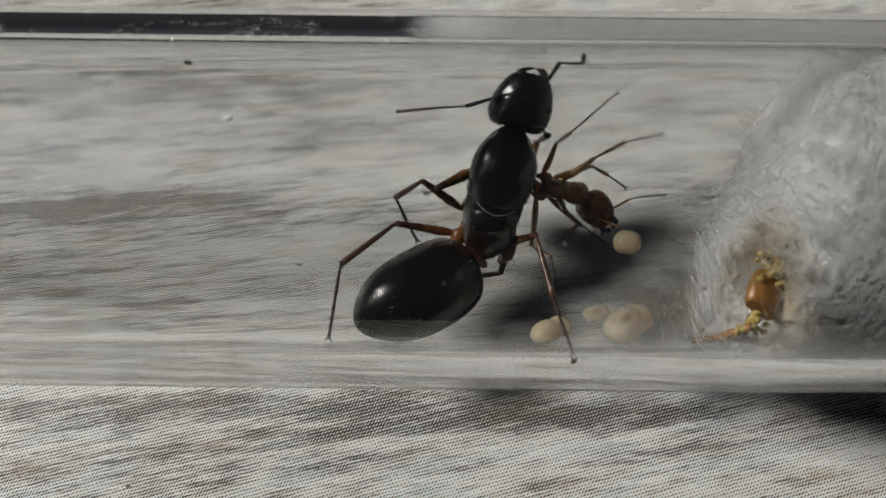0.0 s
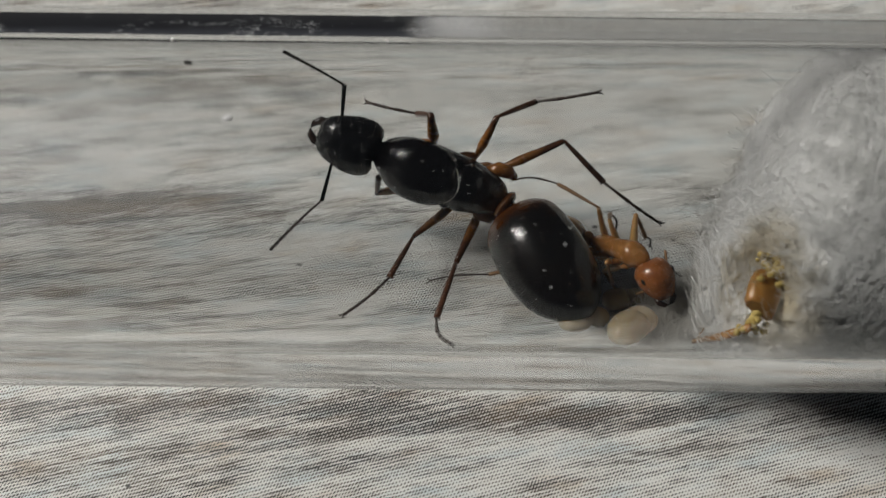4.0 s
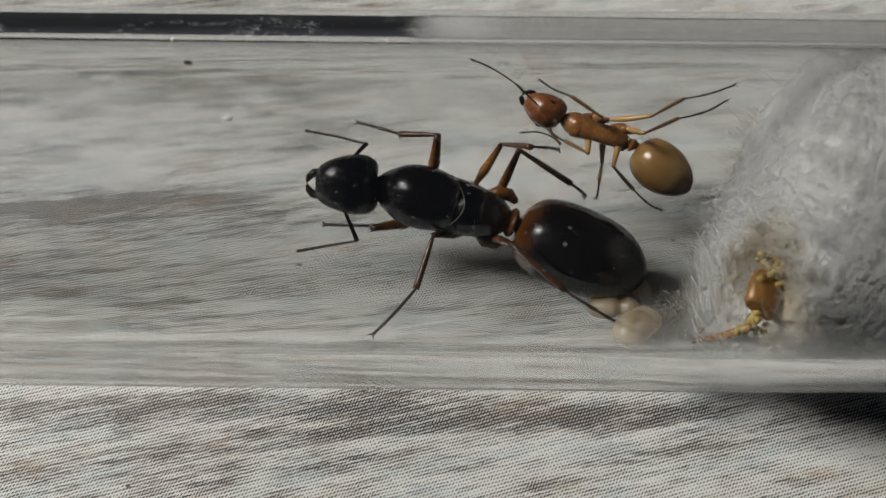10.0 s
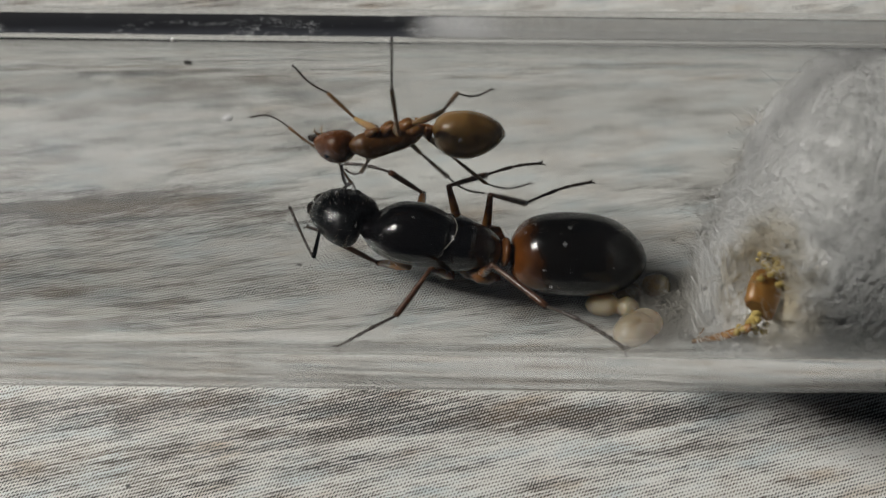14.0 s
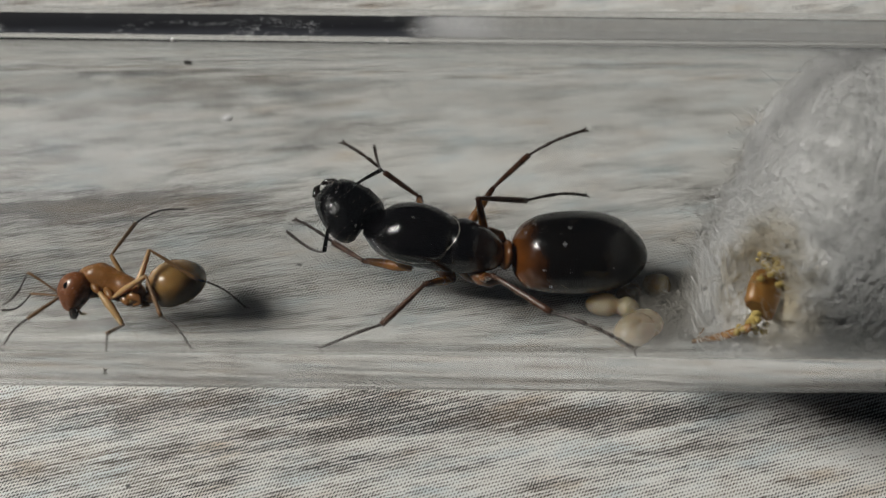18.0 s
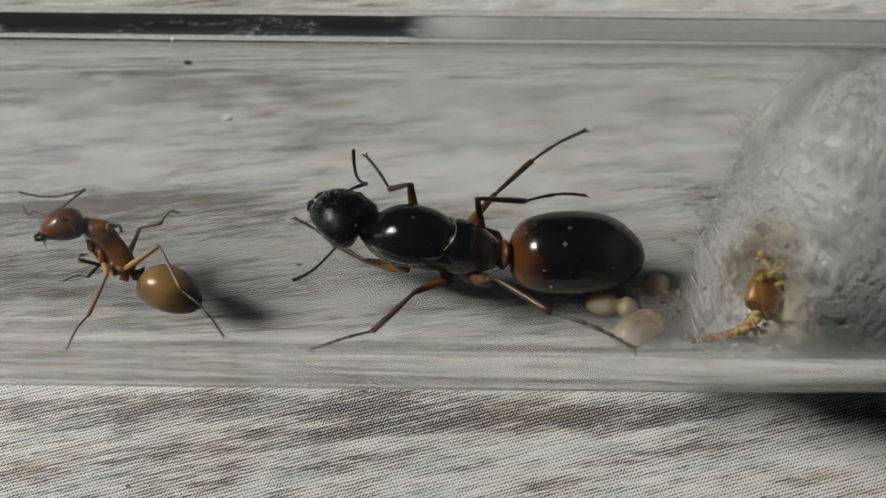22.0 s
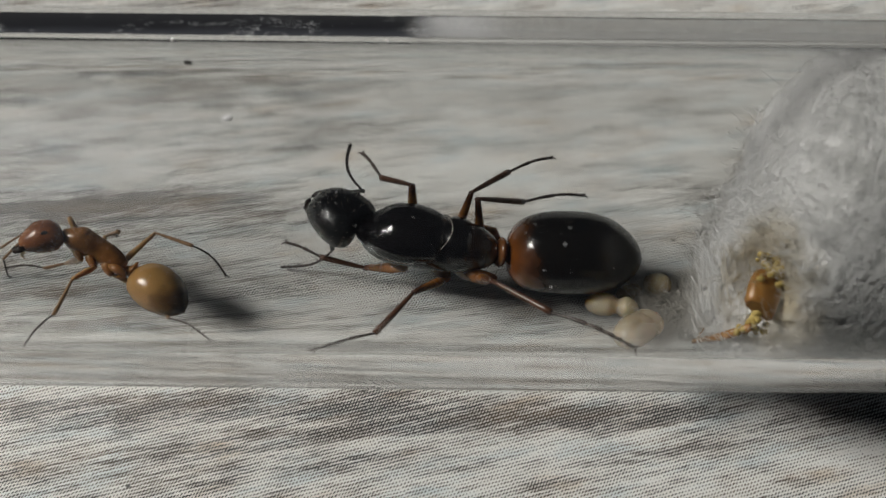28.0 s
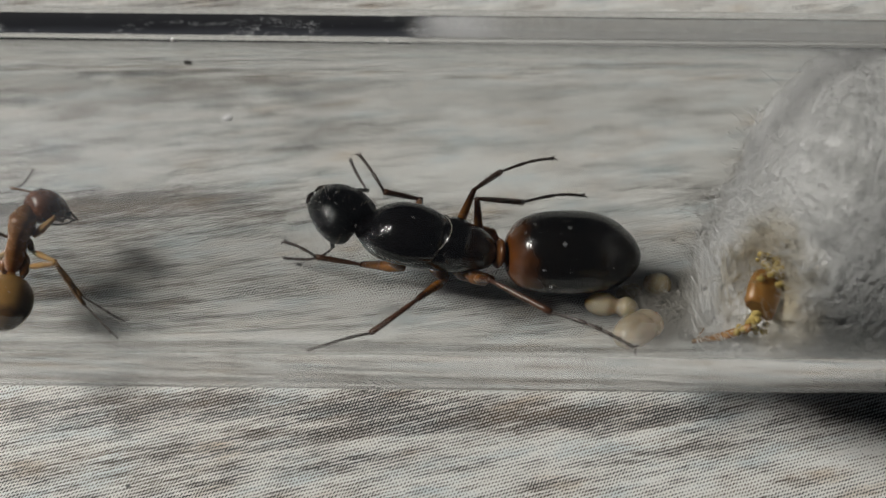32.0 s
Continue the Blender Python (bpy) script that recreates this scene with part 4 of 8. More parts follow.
for x, angle, bow in ((-13.65, 4.6, 0.12), (-12.9, 4.4, -0.12), (-1.9, 3.0, 0.18), (8.6, -30.0, 0.2), (-7.4, -3.0, 0.1)):
    build_hair(x, angle, [(0.0, 0.0), (0.15, bow), (0.32, bow * 1.3), (0.5, bow * 0.4), (0.6, -bow)], M_SPECK, "short curled grey lint hair on the glass")
for x, angle, run in ((-16.3, -23.0, 0.6), (-16.6, -21.0, 0.45), (-9.9, -26.5, 0.5)):
    build_hair(x, angle, [(0.0, 0.0), (0.12, run * 0.5), (0.2, run)], M_CHIP, "fine pale scratch in the glass", thick=0.009)
THINGS["queen"] = build_ant("queen_ant", QUEEN)
tagged(THINGS["queen"]["root"], "large glossy black queen ant with amber waist and legs", "ant")
THINGS["worker"] = build_ant("worker_ant", WORKER)
tagged(THINGS["worker"]["root"], "small slender honey-coloured worker ant with red-brown head", "ant")
for key, length, fat, neck in (("pair", 2.45, 0.66, 0.36), ("big", 3.4, 0.88, 0.2), ("lifted", 1.3, 0.60, 0.0), ("clear", 1.3, 0.5, 0.1)):
    THINGS[key] = tagged(build_larva(length, fat, neck, M_CLEAR_LARVA if key in ("big", "clear") else M_LARVA), "pale cream translucent ant larva lying beside the cotton", "larva", "ant brood")


# ---- movement: rows of joints in millimetres ----
TRACKS = {}


def body(who, t, neck, waist, jaw, stalk, tail, up=None):
    TRACKS.setdefault((who, "body"), []).append((t, neck, waist, jaw, stalk, tail, up or (0, -waist[1] - neck[1], 2 * TUBE_R - waist[2] - neck[2])))


def leg(who, which, t, knee, ankle, tip):
    TRACKS.setdefault((who, which), []).append((t, knee, ankle, tip))


def feeler(who, which, t, elbow, tip):
    TRACKS.setdefault((who, which), []).append((t, elbow, tip))


def lies(who, t, tail, front):
    TRACKS.setdefault((who, "lies"), []).append((t, tail, front))


def sample(rows, t):
    """The joints at t, straight between the rows round it."""
    if t <= rows[0][0]:
        return [Vector(p) for p in rows[0][1:]]
    for a, b in zip(rows, rows[1:]):
        if t <= b[0]:
            s = (t - a[0]) / (b[0] - a[0])
            return [Vector(p).lerp(Vector(q), s) for p, q in zip(a[1:], b[1:])]
    return [Vector(p) for p in rows[-1][1:]]


def bend(hip, knee, ankle, upper, lower):
    """Knee and ankle for rigid bones that start at the hip, the knee on the side of the one given."""
    d = ankle - hip
    reach = min(max(d.length, abs(upper - lower) + 0.02), upper + lower - 0.01)
    u = d.normalized()
    a = (upper ** 2 - lower ** 2 + reach ** 2) / (2 * reach)
    w = knee - hip
    w = (w - u * w.dot(u)).normalized()
    k = hip + u * a + w * math.sqrt(max(upper ** 2 - a * a, 0))
    return k, hip + u * reach


def clear_of_glass(end, tail, rows):
    """The tail, raised towards the eye until the gaster lies inside the tube."""
    best = None
    for i in range(26):
        q = tail + (Vector(EYE) / MM - tail).normalized() * 0.2 * i
        d = (q - end).normalized()
        over = max(math.hypot((end + d * x).y, (end + d * x).z - TUBE_R) + 0.97 * w for x, w, h, z in rows) - CAVITY_R
        if best is None or over < best[0] - 0.02:
            best = (over, q)
        if over <= 0.06:
            break
    return best[1]


def animate(who):
    made = THINGS[who]
    spec = made["spec"]
    rows = {}
    for i in range(129):
        t = i * 0.25
        neck, waist, jaw, stalk, tail, up = sample(TRACKS[who, "body"], t)
        neck, waist, jaw, stalk, tail = (p + (Vector(EYE) / MM - p).normalized() * spec["lift"] for p in (neck, waist, jaw, stalk, tail))
        base = aim(waist, neck - waist, up)
        inv = base.inverted()

        def put(ob, m):
            rows.setdefault(ob, []).append((t, scaled(inv @ m)))
        rows.setdefault(made["root"], []).append((t, scaled(base)))
        front = base @ Vector((spec["mesosoma"][-1][0] - 0.12, 0, spec["mesosoma"][-1][3]))
        head = aim(front, jaw - neck, up)
        put(made["head"], head)
        pin = base @ Vector((-0.02, 0, 0))
        put(made["petiole"], aim(pin, (pin - neck).normalized() + (tail - stalk).normalized(), up))
        end = pin + ((pin - neck).normalized() + (tail - stalk).normalized()).normalized() * (spec["petiole"][-1][0] - 0.08)
        tail = clear_of_glass(end, tail, spec["gaster"])
        put(made["gaster"], aim(end, tail - end, up))
        for n, (hx, hy, hz) in enumerate(spec["hips"]):
            lf, lt, ls = spec["legs"][n]
            for side, s in LEG_SIDES:
                knee, ankle, tip = sample(TRACKS[who, side + str(n + 1)], t)
                hip = base @ Vector((hx, s * hy, hz))
                knee, ankle = bend(hip, knee, ankle, lf, lt)
                mid = base @ Vector((hx, 0, hz + 2))
                f, b, c = made[side + str(n + 1)]
                put(f, aim(hip, knee - hip, mid - hip))
                put(b, aim(knee, ankle - knee, knee - (hip + ankle) / 2))
                put(c, aim(ankle, tip - ankle, up))
        sx, sy, sz = spec["socket"]
        for side, s in LEG_SIDES:
            elbow, tip = sample(TRACKS[who, "A" + side], t)
            root = head @ Vector((sx, s * sy, sz))
            a, b = made["A" + side]
            elbow2 = root + (elbow - root).normalized() * spec["antenna"][0]
            put(a, aim(root, elbow - root, up))
            put(b, aim(elbow2, tip - elbow2, up))
    for ob, r in rows.items():
        walk(ob, r)


def animate_brood(who):
    rows = []
    for t, tail, front in TRACKS[who, "lies"]:
        mid = (Vector(tail) + Vector(front)) / 2
        rows.append((t, scaled(aim(mid, Vector(front) - Vector(tail), (0, -mid.y, TUBE_R - mid.z)))))
    if rows[-1][0] < 32:
        rows.append((32, rows[-1][1]))
    walk(THINGS[who], rows)


def motions():
    body('queen', 0, (3.11, 4.43, 6.88), (1.82, -0.09, 3.70), (3.93, 6.46, 8.78), (1.34, -0.81, 3.59), (-4.38, -4.37, 3.12))
    body('queen', 0.5, (1.18, 4.88, 7.03), (0.41, 0.33, 3.71), (1.18, 6.97, 9.04), (0.03, -0.44, 3.59), (-5.05, -4.86, 3.11))
    body('queen', 1, (0.09, 4.96, 6.99), (0.15, 0.33, 3.71), (-0.06, 5.85, 9.75), (-0.14, -0.49, 3.60), (-4.85, -5.32, 3.86))
    body('queen', 1.5, (-1.93, 4.97, 6.81), (0.02, 0.61, 3.74), (-2.85, 6.38, 9.18), (-0.08, -0.25, 3.65), (-4.63, -5.21, 3.16))
    body('queen', 2, (-2.35, 3.56, 8.47), (0.14, 1.29, 3.90), (-4.53, 5.46, 8.22), (0.16, 0.47, 3.60), (-3.56, -5.11, 2.83))
    body('queen', 2.5, (-2.24, 3.63, 8.14), (1.04, 1.55, 3.99), (-4.95, 4.55, 7.65), (1.35, 0.77, 3.77), (0.55, -5.81, 5.03))
    body('queen', 3, (-2.89, 4.12, 5.88), (1.82, 1.56, 3.99), (-5.67, 4.90, 6.14), (2.35, 0.87, 4.01), (4.00, -5.66, 3.72))
    body('queen', 3.5, (-3.08, 3.78, 5.62), (2.20, 2.17, 4.29), (-5.67, 4.67, 6.57), (2.85, 1.60, 4.30), (5.96, -4.26, 3.02))
    body('queen', 5.5, (-2.96, 3.75, 5.66), (2.50, 2.62, 4.59), (-5.85, 3.59, 5.93), (3.26, 2.20, 4.51), (8.01, -2.49, 3.54))
    body('queen', 6, (-3.15, 3.59, 5.57), (2.32, 2.51, 4.51), (-6.03, 3.32, 5.78), (3.08, 2.10, 4.44), (7.92, -2.51, 3.52))
    body('queen', 7, (-2.78, 4.00, 5.76), (2.45, 2.29, 4.36), (-5.56, 4.48, 6.41), (3.19, 1.83, 4.28), (8.06, -2.76, 3.38))
    body('queen', 7.5, (-2.79, 3.97, 5.75), (2.45, 2.29, 4.36), (-5.62, 4.26, 6.29), (3.19, 1.83, 4.28), (8.06, -2.76, 3.38))
    body('queen', 8, (-2.82, 3.90, 5.70), (2.45, 2.29, 4.36), (-5.69, 4.26, 5.48), (3.19, 1.83, 4.28), (8.07, -2.75, 3.39))
    body('queen', 8.5, (-2.87, 3.75, 5.61), (2.41, 2.13, 4.26), (-5.76, 3.79, 5.35), (3.16, 1.70, 4.16), (8.42, -1.99, 2.10))
    body('queen', 9, (-2.86, 3.57, 5.50), (2.41, 1.94, 4.16), (-5.67, 2.85, 5.43), (3.18, 1.56, 4.04), (8.77, -1.09, 1.32))
    body('queen', 9.5, (-3.02, 2.54, 4.93), (2.46, 1.44, 3.95), (-5.89, 2.13, 5.08), (3.28, 1.15, 3.86), (9.19, -0.80, 1.25))
    body('queen', 10, (-3.01, 2.43, 4.91), (2.46, 1.31, 3.90), (-5.89, 2.32, 5.22), (3.29, 1.04, 3.82), (9.32, -0.67, 1.32))
    body('queen', 10.5, (-2.99, 2.49, 4.94), (2.46, 1.31, 3.90), (-5.87, 2.47, 5.30), (3.29, 1.04, 3.81), (9.37, -0.60, 1.38))
    body('queen', 11, (-2.87, 2.35, 4.88), (2.59, 1.18, 3.87), (-5.60, 3.01, 5.61), (3.42, 0.94, 3.77), (9.55, -0.31, 1.21))
    body('queen', 12, (-3.01, 1.77, 4.73), (2.46, 0.64, 3.75), (-5.61, 2.73, 5.60), (3.31, 0.44, 3.66), (9.58, -0.09, 1.23))
    body('queen', 13, (-3.21, 0.94, 4.56), (2.33, 0.06, 3.70), (-5.95, 1.59, 5.27), (3.19, -0.04, 3.62), (9.58, 0.43, 1.48))
    body('queen', 13.5, (-3.33, 0.57, 4.62), (2.20, -0.39, 3.72), (-5.84, 1.68, 5.53), (3.06, -0.48, 3.63), (9.46, 0.21, 1.61))
    body('queen', 14, (-3.49, 0.40, 4.54), (2.07, -0.39, 3.72), (-5.82, 2.11, 4.23), (2.94, -0.47, 3.64), (9.42, 0.11, 1.85))
    body('queen', 14.5, (-3.42, 0.34, 4.54), (2.15, -0.45, 3.72), (-5.74, 2.08, 4.55), (3.01, -0.52, 3.64), (9.42, 0.33, 1.70))
    body('queen', 16.5, (-3.51, -0.13, 4.37), (2.12, -0.55, 3.74), (-5.98, 1.39, 4.31), (2.99, -0.56, 3.67), (9.33, 0.62, 1.67))
    body('queen', 17, (-3.55, -0.08, 4.39), (2.07, -0.55, 3.74), (-6.04, 1.38, 4.15), (2.94, -0.57, 3.66), (9.29, 0.53, 1.66))
    body('queen', 17.5, (-3.50, 0.11, 4.48), (2.10, -0.55, 3.74), (-5.89, 1.74, 4.63), (2.96, -0.58, 3.66), (9.30, 0.55, 1.62))
    body('queen', 18, (-3.39, 0.37, 4.60), (2.15, -0.55, 3.74), (-5.38, 2.44, 5.02), (3.01, -0.60, 3.65), (9.31, 0.59, 1.54))
    body('queen', 18.5, (-3.36, 0.50, 4.66), (2.15, -0.55, 3.74), (-5.24, 2.62, 5.24), (3.01, -0.61, 3.64), (9.31, 0.59, 1.54))
    body('queen', 19, (-3.36, 0.50, 4.66), (2.15, -0.55, 3.74), (-5.24, 2.62, 5.24), (3.01, -0.61, 3.64), (9.33, 0.57, 1.59))
    body('queen', 19.5, (-3.37, 0.45, 4.64), (2.15, -0.55, 3.74), (-5.33, 2.54, 5.12), (3.01, -0.61, 3.64), (9.31, 0.59, 1.54))
    body('queen', 20, (-3.41, 0.38, 4.61), (2.12, -0.55, 3.74), (-5.44, 2.43, 4.93), (2.99, -0.60, 3.65), (9.29, 0.59, 1.54))
    body('queen', 20.5, (-3.45, 0.32, 4.59), (2.10, -0.55, 3.74), (-5.48, 2.39, 4.72), (2.96, -0.60, 3.65), (9.26, 0.59, 1.53))
    body('queen', 21, (-3.49, 0.26, 4.55), (2.07, -0.55, 3.74), (-5.66, 2.19, 4.64), (2.94, -0.59, 3.65), (9.23, 0.59, 1.53))
    body('queen', 21.5, (-3.52, 0.24, 4.56), (2.04, -0.55, 3.74), (-5.80, 2.02, 4.38), (2.91, -0.59, 3.65), (9.21, 0.57, 1.52))
    body('queen', 22, (-3.54, 0.25, 4.56), (2.02, -0.55, 3.74), (-5.75, 2.12, 4.38), (2.88, -0.59, 3.65), (9.20, 0.55, 1.56))
    body('queen', 23, (-3.58, 0.27, 4.53), (1.99, -0.49, 3.73), (-5.72, 2.22, 4.47), (2.86, -0.54, 3.65), (9.18, 0.53, 1.52))
    body('queen', 24, (-3.58, 0.24, 4.54), (1.99, -0.52, 3.73), (-5.75, 2.16, 4.47), (2.86, -0.57, 3.65), (9.18, 0.50, 1.52))
    body('queen', 25, (-3.58, 0.17, 4.53), (1.99, -0.55, 3.74), (-5.80, 2.03, 4.36), (2.86, -0.60, 3.65), (9.15, 0.46, 1.46))
    body('queen', 27.5, (-3.66, 0.27, 4.53), (1.92, -0.46, 3.72), (-5.88, 2.12, 4.37), (2.78, -0.51, 3.64), (9.10, 0.43, 1.46))
    body('queen', 28, (-3.69, 0.29, 4.50), (1.89, -0.40, 3.72), (-5.89, 2.18, 4.37), (2.76, -0.45, 3.64), (9.08, 0.44, 1.44))
    body('queen', 29, (-3.65, 0.38, 4.61), (1.89, -0.52, 3.73), (-5.68, 2.45, 4.55), (2.76, -0.58, 3.64), (9.05, 0.47, 1.45))
    body('queen', 30, (-3.68, 0.32, 4.61), (1.87, -0.55, 3.74), (-5.72, 2.38, 4.57), (2.73, -0.61, 3.65), (9.02, 0.49, 1.47))
    body('queen', 32, (-3.74, 0.35, 4.57), (1.82, -0.46, 3.72), (-5.76, 2.43, 4.48), (2.68, -0.51, 3.64), (9.01, 0.52, 1.55))
    leg('queen', 'L1', 0, (0.37, 1.86, 6.46), (-0.39, 2.49, 4.48), (-0.89, 3.45, 2.44))
    leg('queen', 'L1', 0.5, (-0.91, 4.24, 7.00), (-0.77, 4.19, 8.92), (-0.56, 6.53, 7.61))
    leg('queen', 'L1', 1, (-1.80, 4.17, 6.60), (-1.44, 4.23, 8.40), (-2.11, 6.38, 6.55))
    leg('queen', 'L1', 1.5, (-3.33, 5.34, 4.48), (-2.70, 4.67, 6.55), (-2.54, 5.68, 4.76))
    leg('queen', 'L1', 2, (-3.99, 4.37, 3.89), (-4.37, 3.73, 5.74), (-4.94, 5.14, 3.96))
    leg('queen', 'L1', 2.5, (-3.48, 2.34, 7.06), (-4.11, 3.74, 5.74), (-4.95, 5.05, 3.84))
    leg('queen', 'L1', 3, (-3.30, 3.60, 2.71), (-3.23, 3.13, 4.93), (-3.04, 4.46, 3.21))
    leg('queen', 'L1', 3.5, (-3.09, 3.36, 2.55), (-3.12, 3.14, 4.66), (-2.82, 4.24, 3.02))
    leg('queen', 'L1', 5.5, (-2.55, 3.00, 2.34), (-2.54, 2.70, 4.62), (-2.42, 4.24, 3.02))
    leg('queen', 'L1', 6, (-2.76, 2.61, 2.16), (-2.77, 2.36, 4.40), (-2.56, 3.67, 2.59))
    leg('queen', 'L1', 7, (-2.55, 3.12, 2.41), (-2.60, 2.96, 4.53), (-2.29, 4.13, 2.93))
    leg('queen', 'L1', 8, (-2.27, 1.35, 5.16), (-2.48, 2.92, 4.23), (-2.29, 4.13, 2.93))
    leg('queen', 'L1', 8.5, (-2.21, 1.02, 5.23), (-2.47, 2.70, 4.35), (-2.29, 4.02, 2.84))
    leg('queen', 'L1', 9, (-2.27, 2.48, 2.10), (-4.15, 2.24, 1.90), (-6.89, 1.96, 1.76))
    leg('queen', 'L1', 10, (-2.14, 0.39, 4.74), (-3.28, 1.36, 2.74), (-6.83, 1.93, 1.75))
    leg('queen', 'L1', 11, (-1.73, 1.82, 1.86), (-3.61, 1.90, 1.78), (-6.84, 1.96, 1.76))
    leg('queen', 'L1', 12, (-2.79, 1.30, 1.73), (-5.14, 1.30, 2.50), (-6.84, 1.96, 1.76))
    leg('queen', 'L1', 13, (-3.14, 0.18, 1.98), (-4.66, 1.12, 1.60), (-6.75, 1.96, 1.76))
    leg('queen', 'L1', 14, (-3.40, -0.11, 1.78), (-4.80, 0.34, 2.91), (-6.56, 1.83, 1.72))
    leg('queen', 'L1', 14.5, (-3.26, -0.36, 1.79), (-4.81, 0.43, 2.72), (-6.43, 1.83, 1.72))
    leg('queen', 'L1', 17, (-3.72, -1.08, 2.52), (-5.12, 0.41, 2.10), (-6.84, 1.96, 1.76))
    leg('queen', 'L1', 18, (-3.72, -0.62, 2.87), (-5.13, 0.70, 2.15), (-6.84, 2.02, 1.78))
    leg('queen', 'L1', 24, (-3.74, -0.52, 2.51), (-5.15, 0.78, 1.95), (-6.89, 2.10, 1.81))
    leg('queen', 'L1', 25, (-3.75, -0.75, 2.33), (-5.36, 0.51, 2.53), (-6.89, 2.10, 1.81))
    leg('queen', 'L1', 27.5, (-3.77, -0.70, 1.98), (-5.57, -0.29, 2.62), (-7.28, 0.96, 1.53))
    leg('queen', 'L1', 29, (-3.77, -0.52, 2.14), (-5.85, -0.22, 2.44), (-7.65, 0.95, 1.53))
    leg('queen', 'L1', 30, (-3.77, -0.52, 2.14), (-5.83, -0.30, 2.62), (-7.41, 0.95, 1.53))
    leg('queen', 'L1', 32, (-3.78, -0.44, 1.97), (-5.83, -0.30, 2.62), (-7.41, 0.95, 1.53))
    leg('queen', 'R1', 0, (4.32, 5.20, 4.59), (4.65, 4.25, 6.61), (4.58, 5.73, 4.84))
    leg('queen', 'R1', 0.5, (3.10, 5.76, 6.78), (4.03, 5.90, 8.73), (5.80, 5.91, 10.81))
    leg('queen', 'R1', 1, (2.35, 3.79, 7.03), (2.01, 5.82, 6.68), (3.43, 6.50, 8.68))
    leg('queen', 'R1', 1.5, (0.90, 3.48, 7.25), (0.45, 3.55, 9.21), (0.23, 6.32, 9.69))
    leg('queen', 'R1', 2, (0.50, 5.35, 4.81), (0.22, 5.03, 6.81), (-1.18, 6.52, 8.47))
    leg('queen', 'R1', 2.5, (0.09, 3.73, 8.93), (-1.16, 4.99, 7.78), (-2.49, 6.38, 6.55))
    leg('queen', 'R1', 3, (0.34, 4.04, 7.33), (-1.31, 5.37, 6.76), (-3.50, 6.48, 7.12))
    leg('queen', 'R1', 3.5, (-0.03, 3.76, 7.28), (-0.81, 5.51, 6.32), (-3.54, 6.28, 6.16))
    leg('queen', 'R1', 5.5, (-0.90, 4.28, 7.65), (-2.46, 5.59, 6.90), (-4.86, 6.48, 7.10))
    leg('queen', 'R1', 6, (-1.54, 4.53, 7.41), (-3.24, 5.35, 6.36), (-5.76, 6.21, 5.96))
    leg('queen', 'R1', 7, (0.09, 4.29, 7.66), (-1.19, 5.33, 6.33), (-3.31, 5.97, 5.34))
    leg('queen', 'R1', 8, (-0.03, 4.29, 7.66), (-0.94, 5.54, 6.02), (-3.57, 5.97, 5.34))
    leg('queen', 'R1', 8.5, (0.09, 4.12, 7.43), (-1.19, 5.36, 6.03), (-4.10, 5.90, 5.18))
    leg('queen', 'R1', 9, (-0.03, 3.95, 7.22), (-1.94, 4.89, 6.58), (-3.84, 5.94, 5.27))
    leg('queen', 'R1', 9.5, (-0.02, 3.80, 6.47), (-2.08, 4.72, 5.99), (-4.16, 5.90, 5.18))
    leg('queen', 'R1', 10.5, (-0.02, 3.57, 6.50), (-1.95, 4.63, 5.87), (-4.11, 5.87, 5.12))
    leg('queen', 'R1', 11, (-0.53, 3.67, 6.33), (-2.23, 4.85, 5.54), (-4.98, 6.22, 5.97))
    leg('queen', 'R1', 12, (-0.39, 2.59, 6.19), (-2.07, 4.24, 5.99), (-3.99, 6.22, 5.98))
    leg('queen', 'R1', 13, (-1.08, 3.73, 2.80), (-3.22, 4.64, 3.45), (-4.98, 5.45, 4.38))
    leg('queen', 'R1', 13.5, (-1.08, 3.62, 2.72), (-2.50, 3.68, 4.27), (-4.28, 4.96, 3.73))
    leg('queen', 'R1', 14, (-1.08, 3.50, 2.64), (-2.51, 3.68, 4.00), (-4.70, 4.55, 3.30))
    leg('queen', 'R1', 14.5, (-1.39, 1.60, 5.54), (-2.72, 3.03, 4.85), (-3.89, 4.55, 3.31))
    leg('queen', 'R1', 16.5, (-1.38, 1.38, 5.41), (-2.73, 2.46, 4.21), (-3.90, 4.01, 2.83))
    leg('queen', 'R1', 17, (-1.13, 1.26, 5.36), (-2.60, 2.58, 4.28), (-3.90, 4.01, 2.83))
    leg('queen', 'R1', 17.5, (-1.34, 3.25, 2.49), (-3.31, 3.45, 3.55), (-4.96, 4.65, 3.40))
    leg('queen', 'R1', 18, (-1.21, 3.26, 2.49), (-2.80, 4.00, 3.43), (-4.85, 5.33, 4.21))
    leg('queen', 'R1', 18.5, (-1.26, 1.50, 5.73), (-2.46, 3.35, 5.11), (-3.25, 5.76, 4.89))
    leg('queen', 'R1', 19, (-1.07, 3.26, 2.49), (-2.53, 4.05, 3.75), (-3.64, 5.83, 5.03))
    leg('queen', 'R1', 19.5, (-1.13, 1.50, 5.73), (-2.45, 3.24, 5.29), (-3.34, 5.43, 4.35))
    leg('queen', 'R1', 20, (-1.13, 1.39, 5.67), (-2.46, 3.03, 4.85), (-3.35, 5.15, 3.98))
    leg('queen', 'R1', 20.5, (-1.26, 3.08, 2.39), (-2.64, 3.35, 3.74), (-4.41, 5.15, 3.97))
    leg('queen', 'R1', 21, (-1.18, 1.49, 5.48), (-2.73, 2.69, 4.35), (-3.89, 4.45, 3.21))
    leg('queen', 'R1', 21.5, (-1.25, 1.28, 5.61), (-2.47, 2.35, 4.14), (-3.50, 3.90, 2.75))
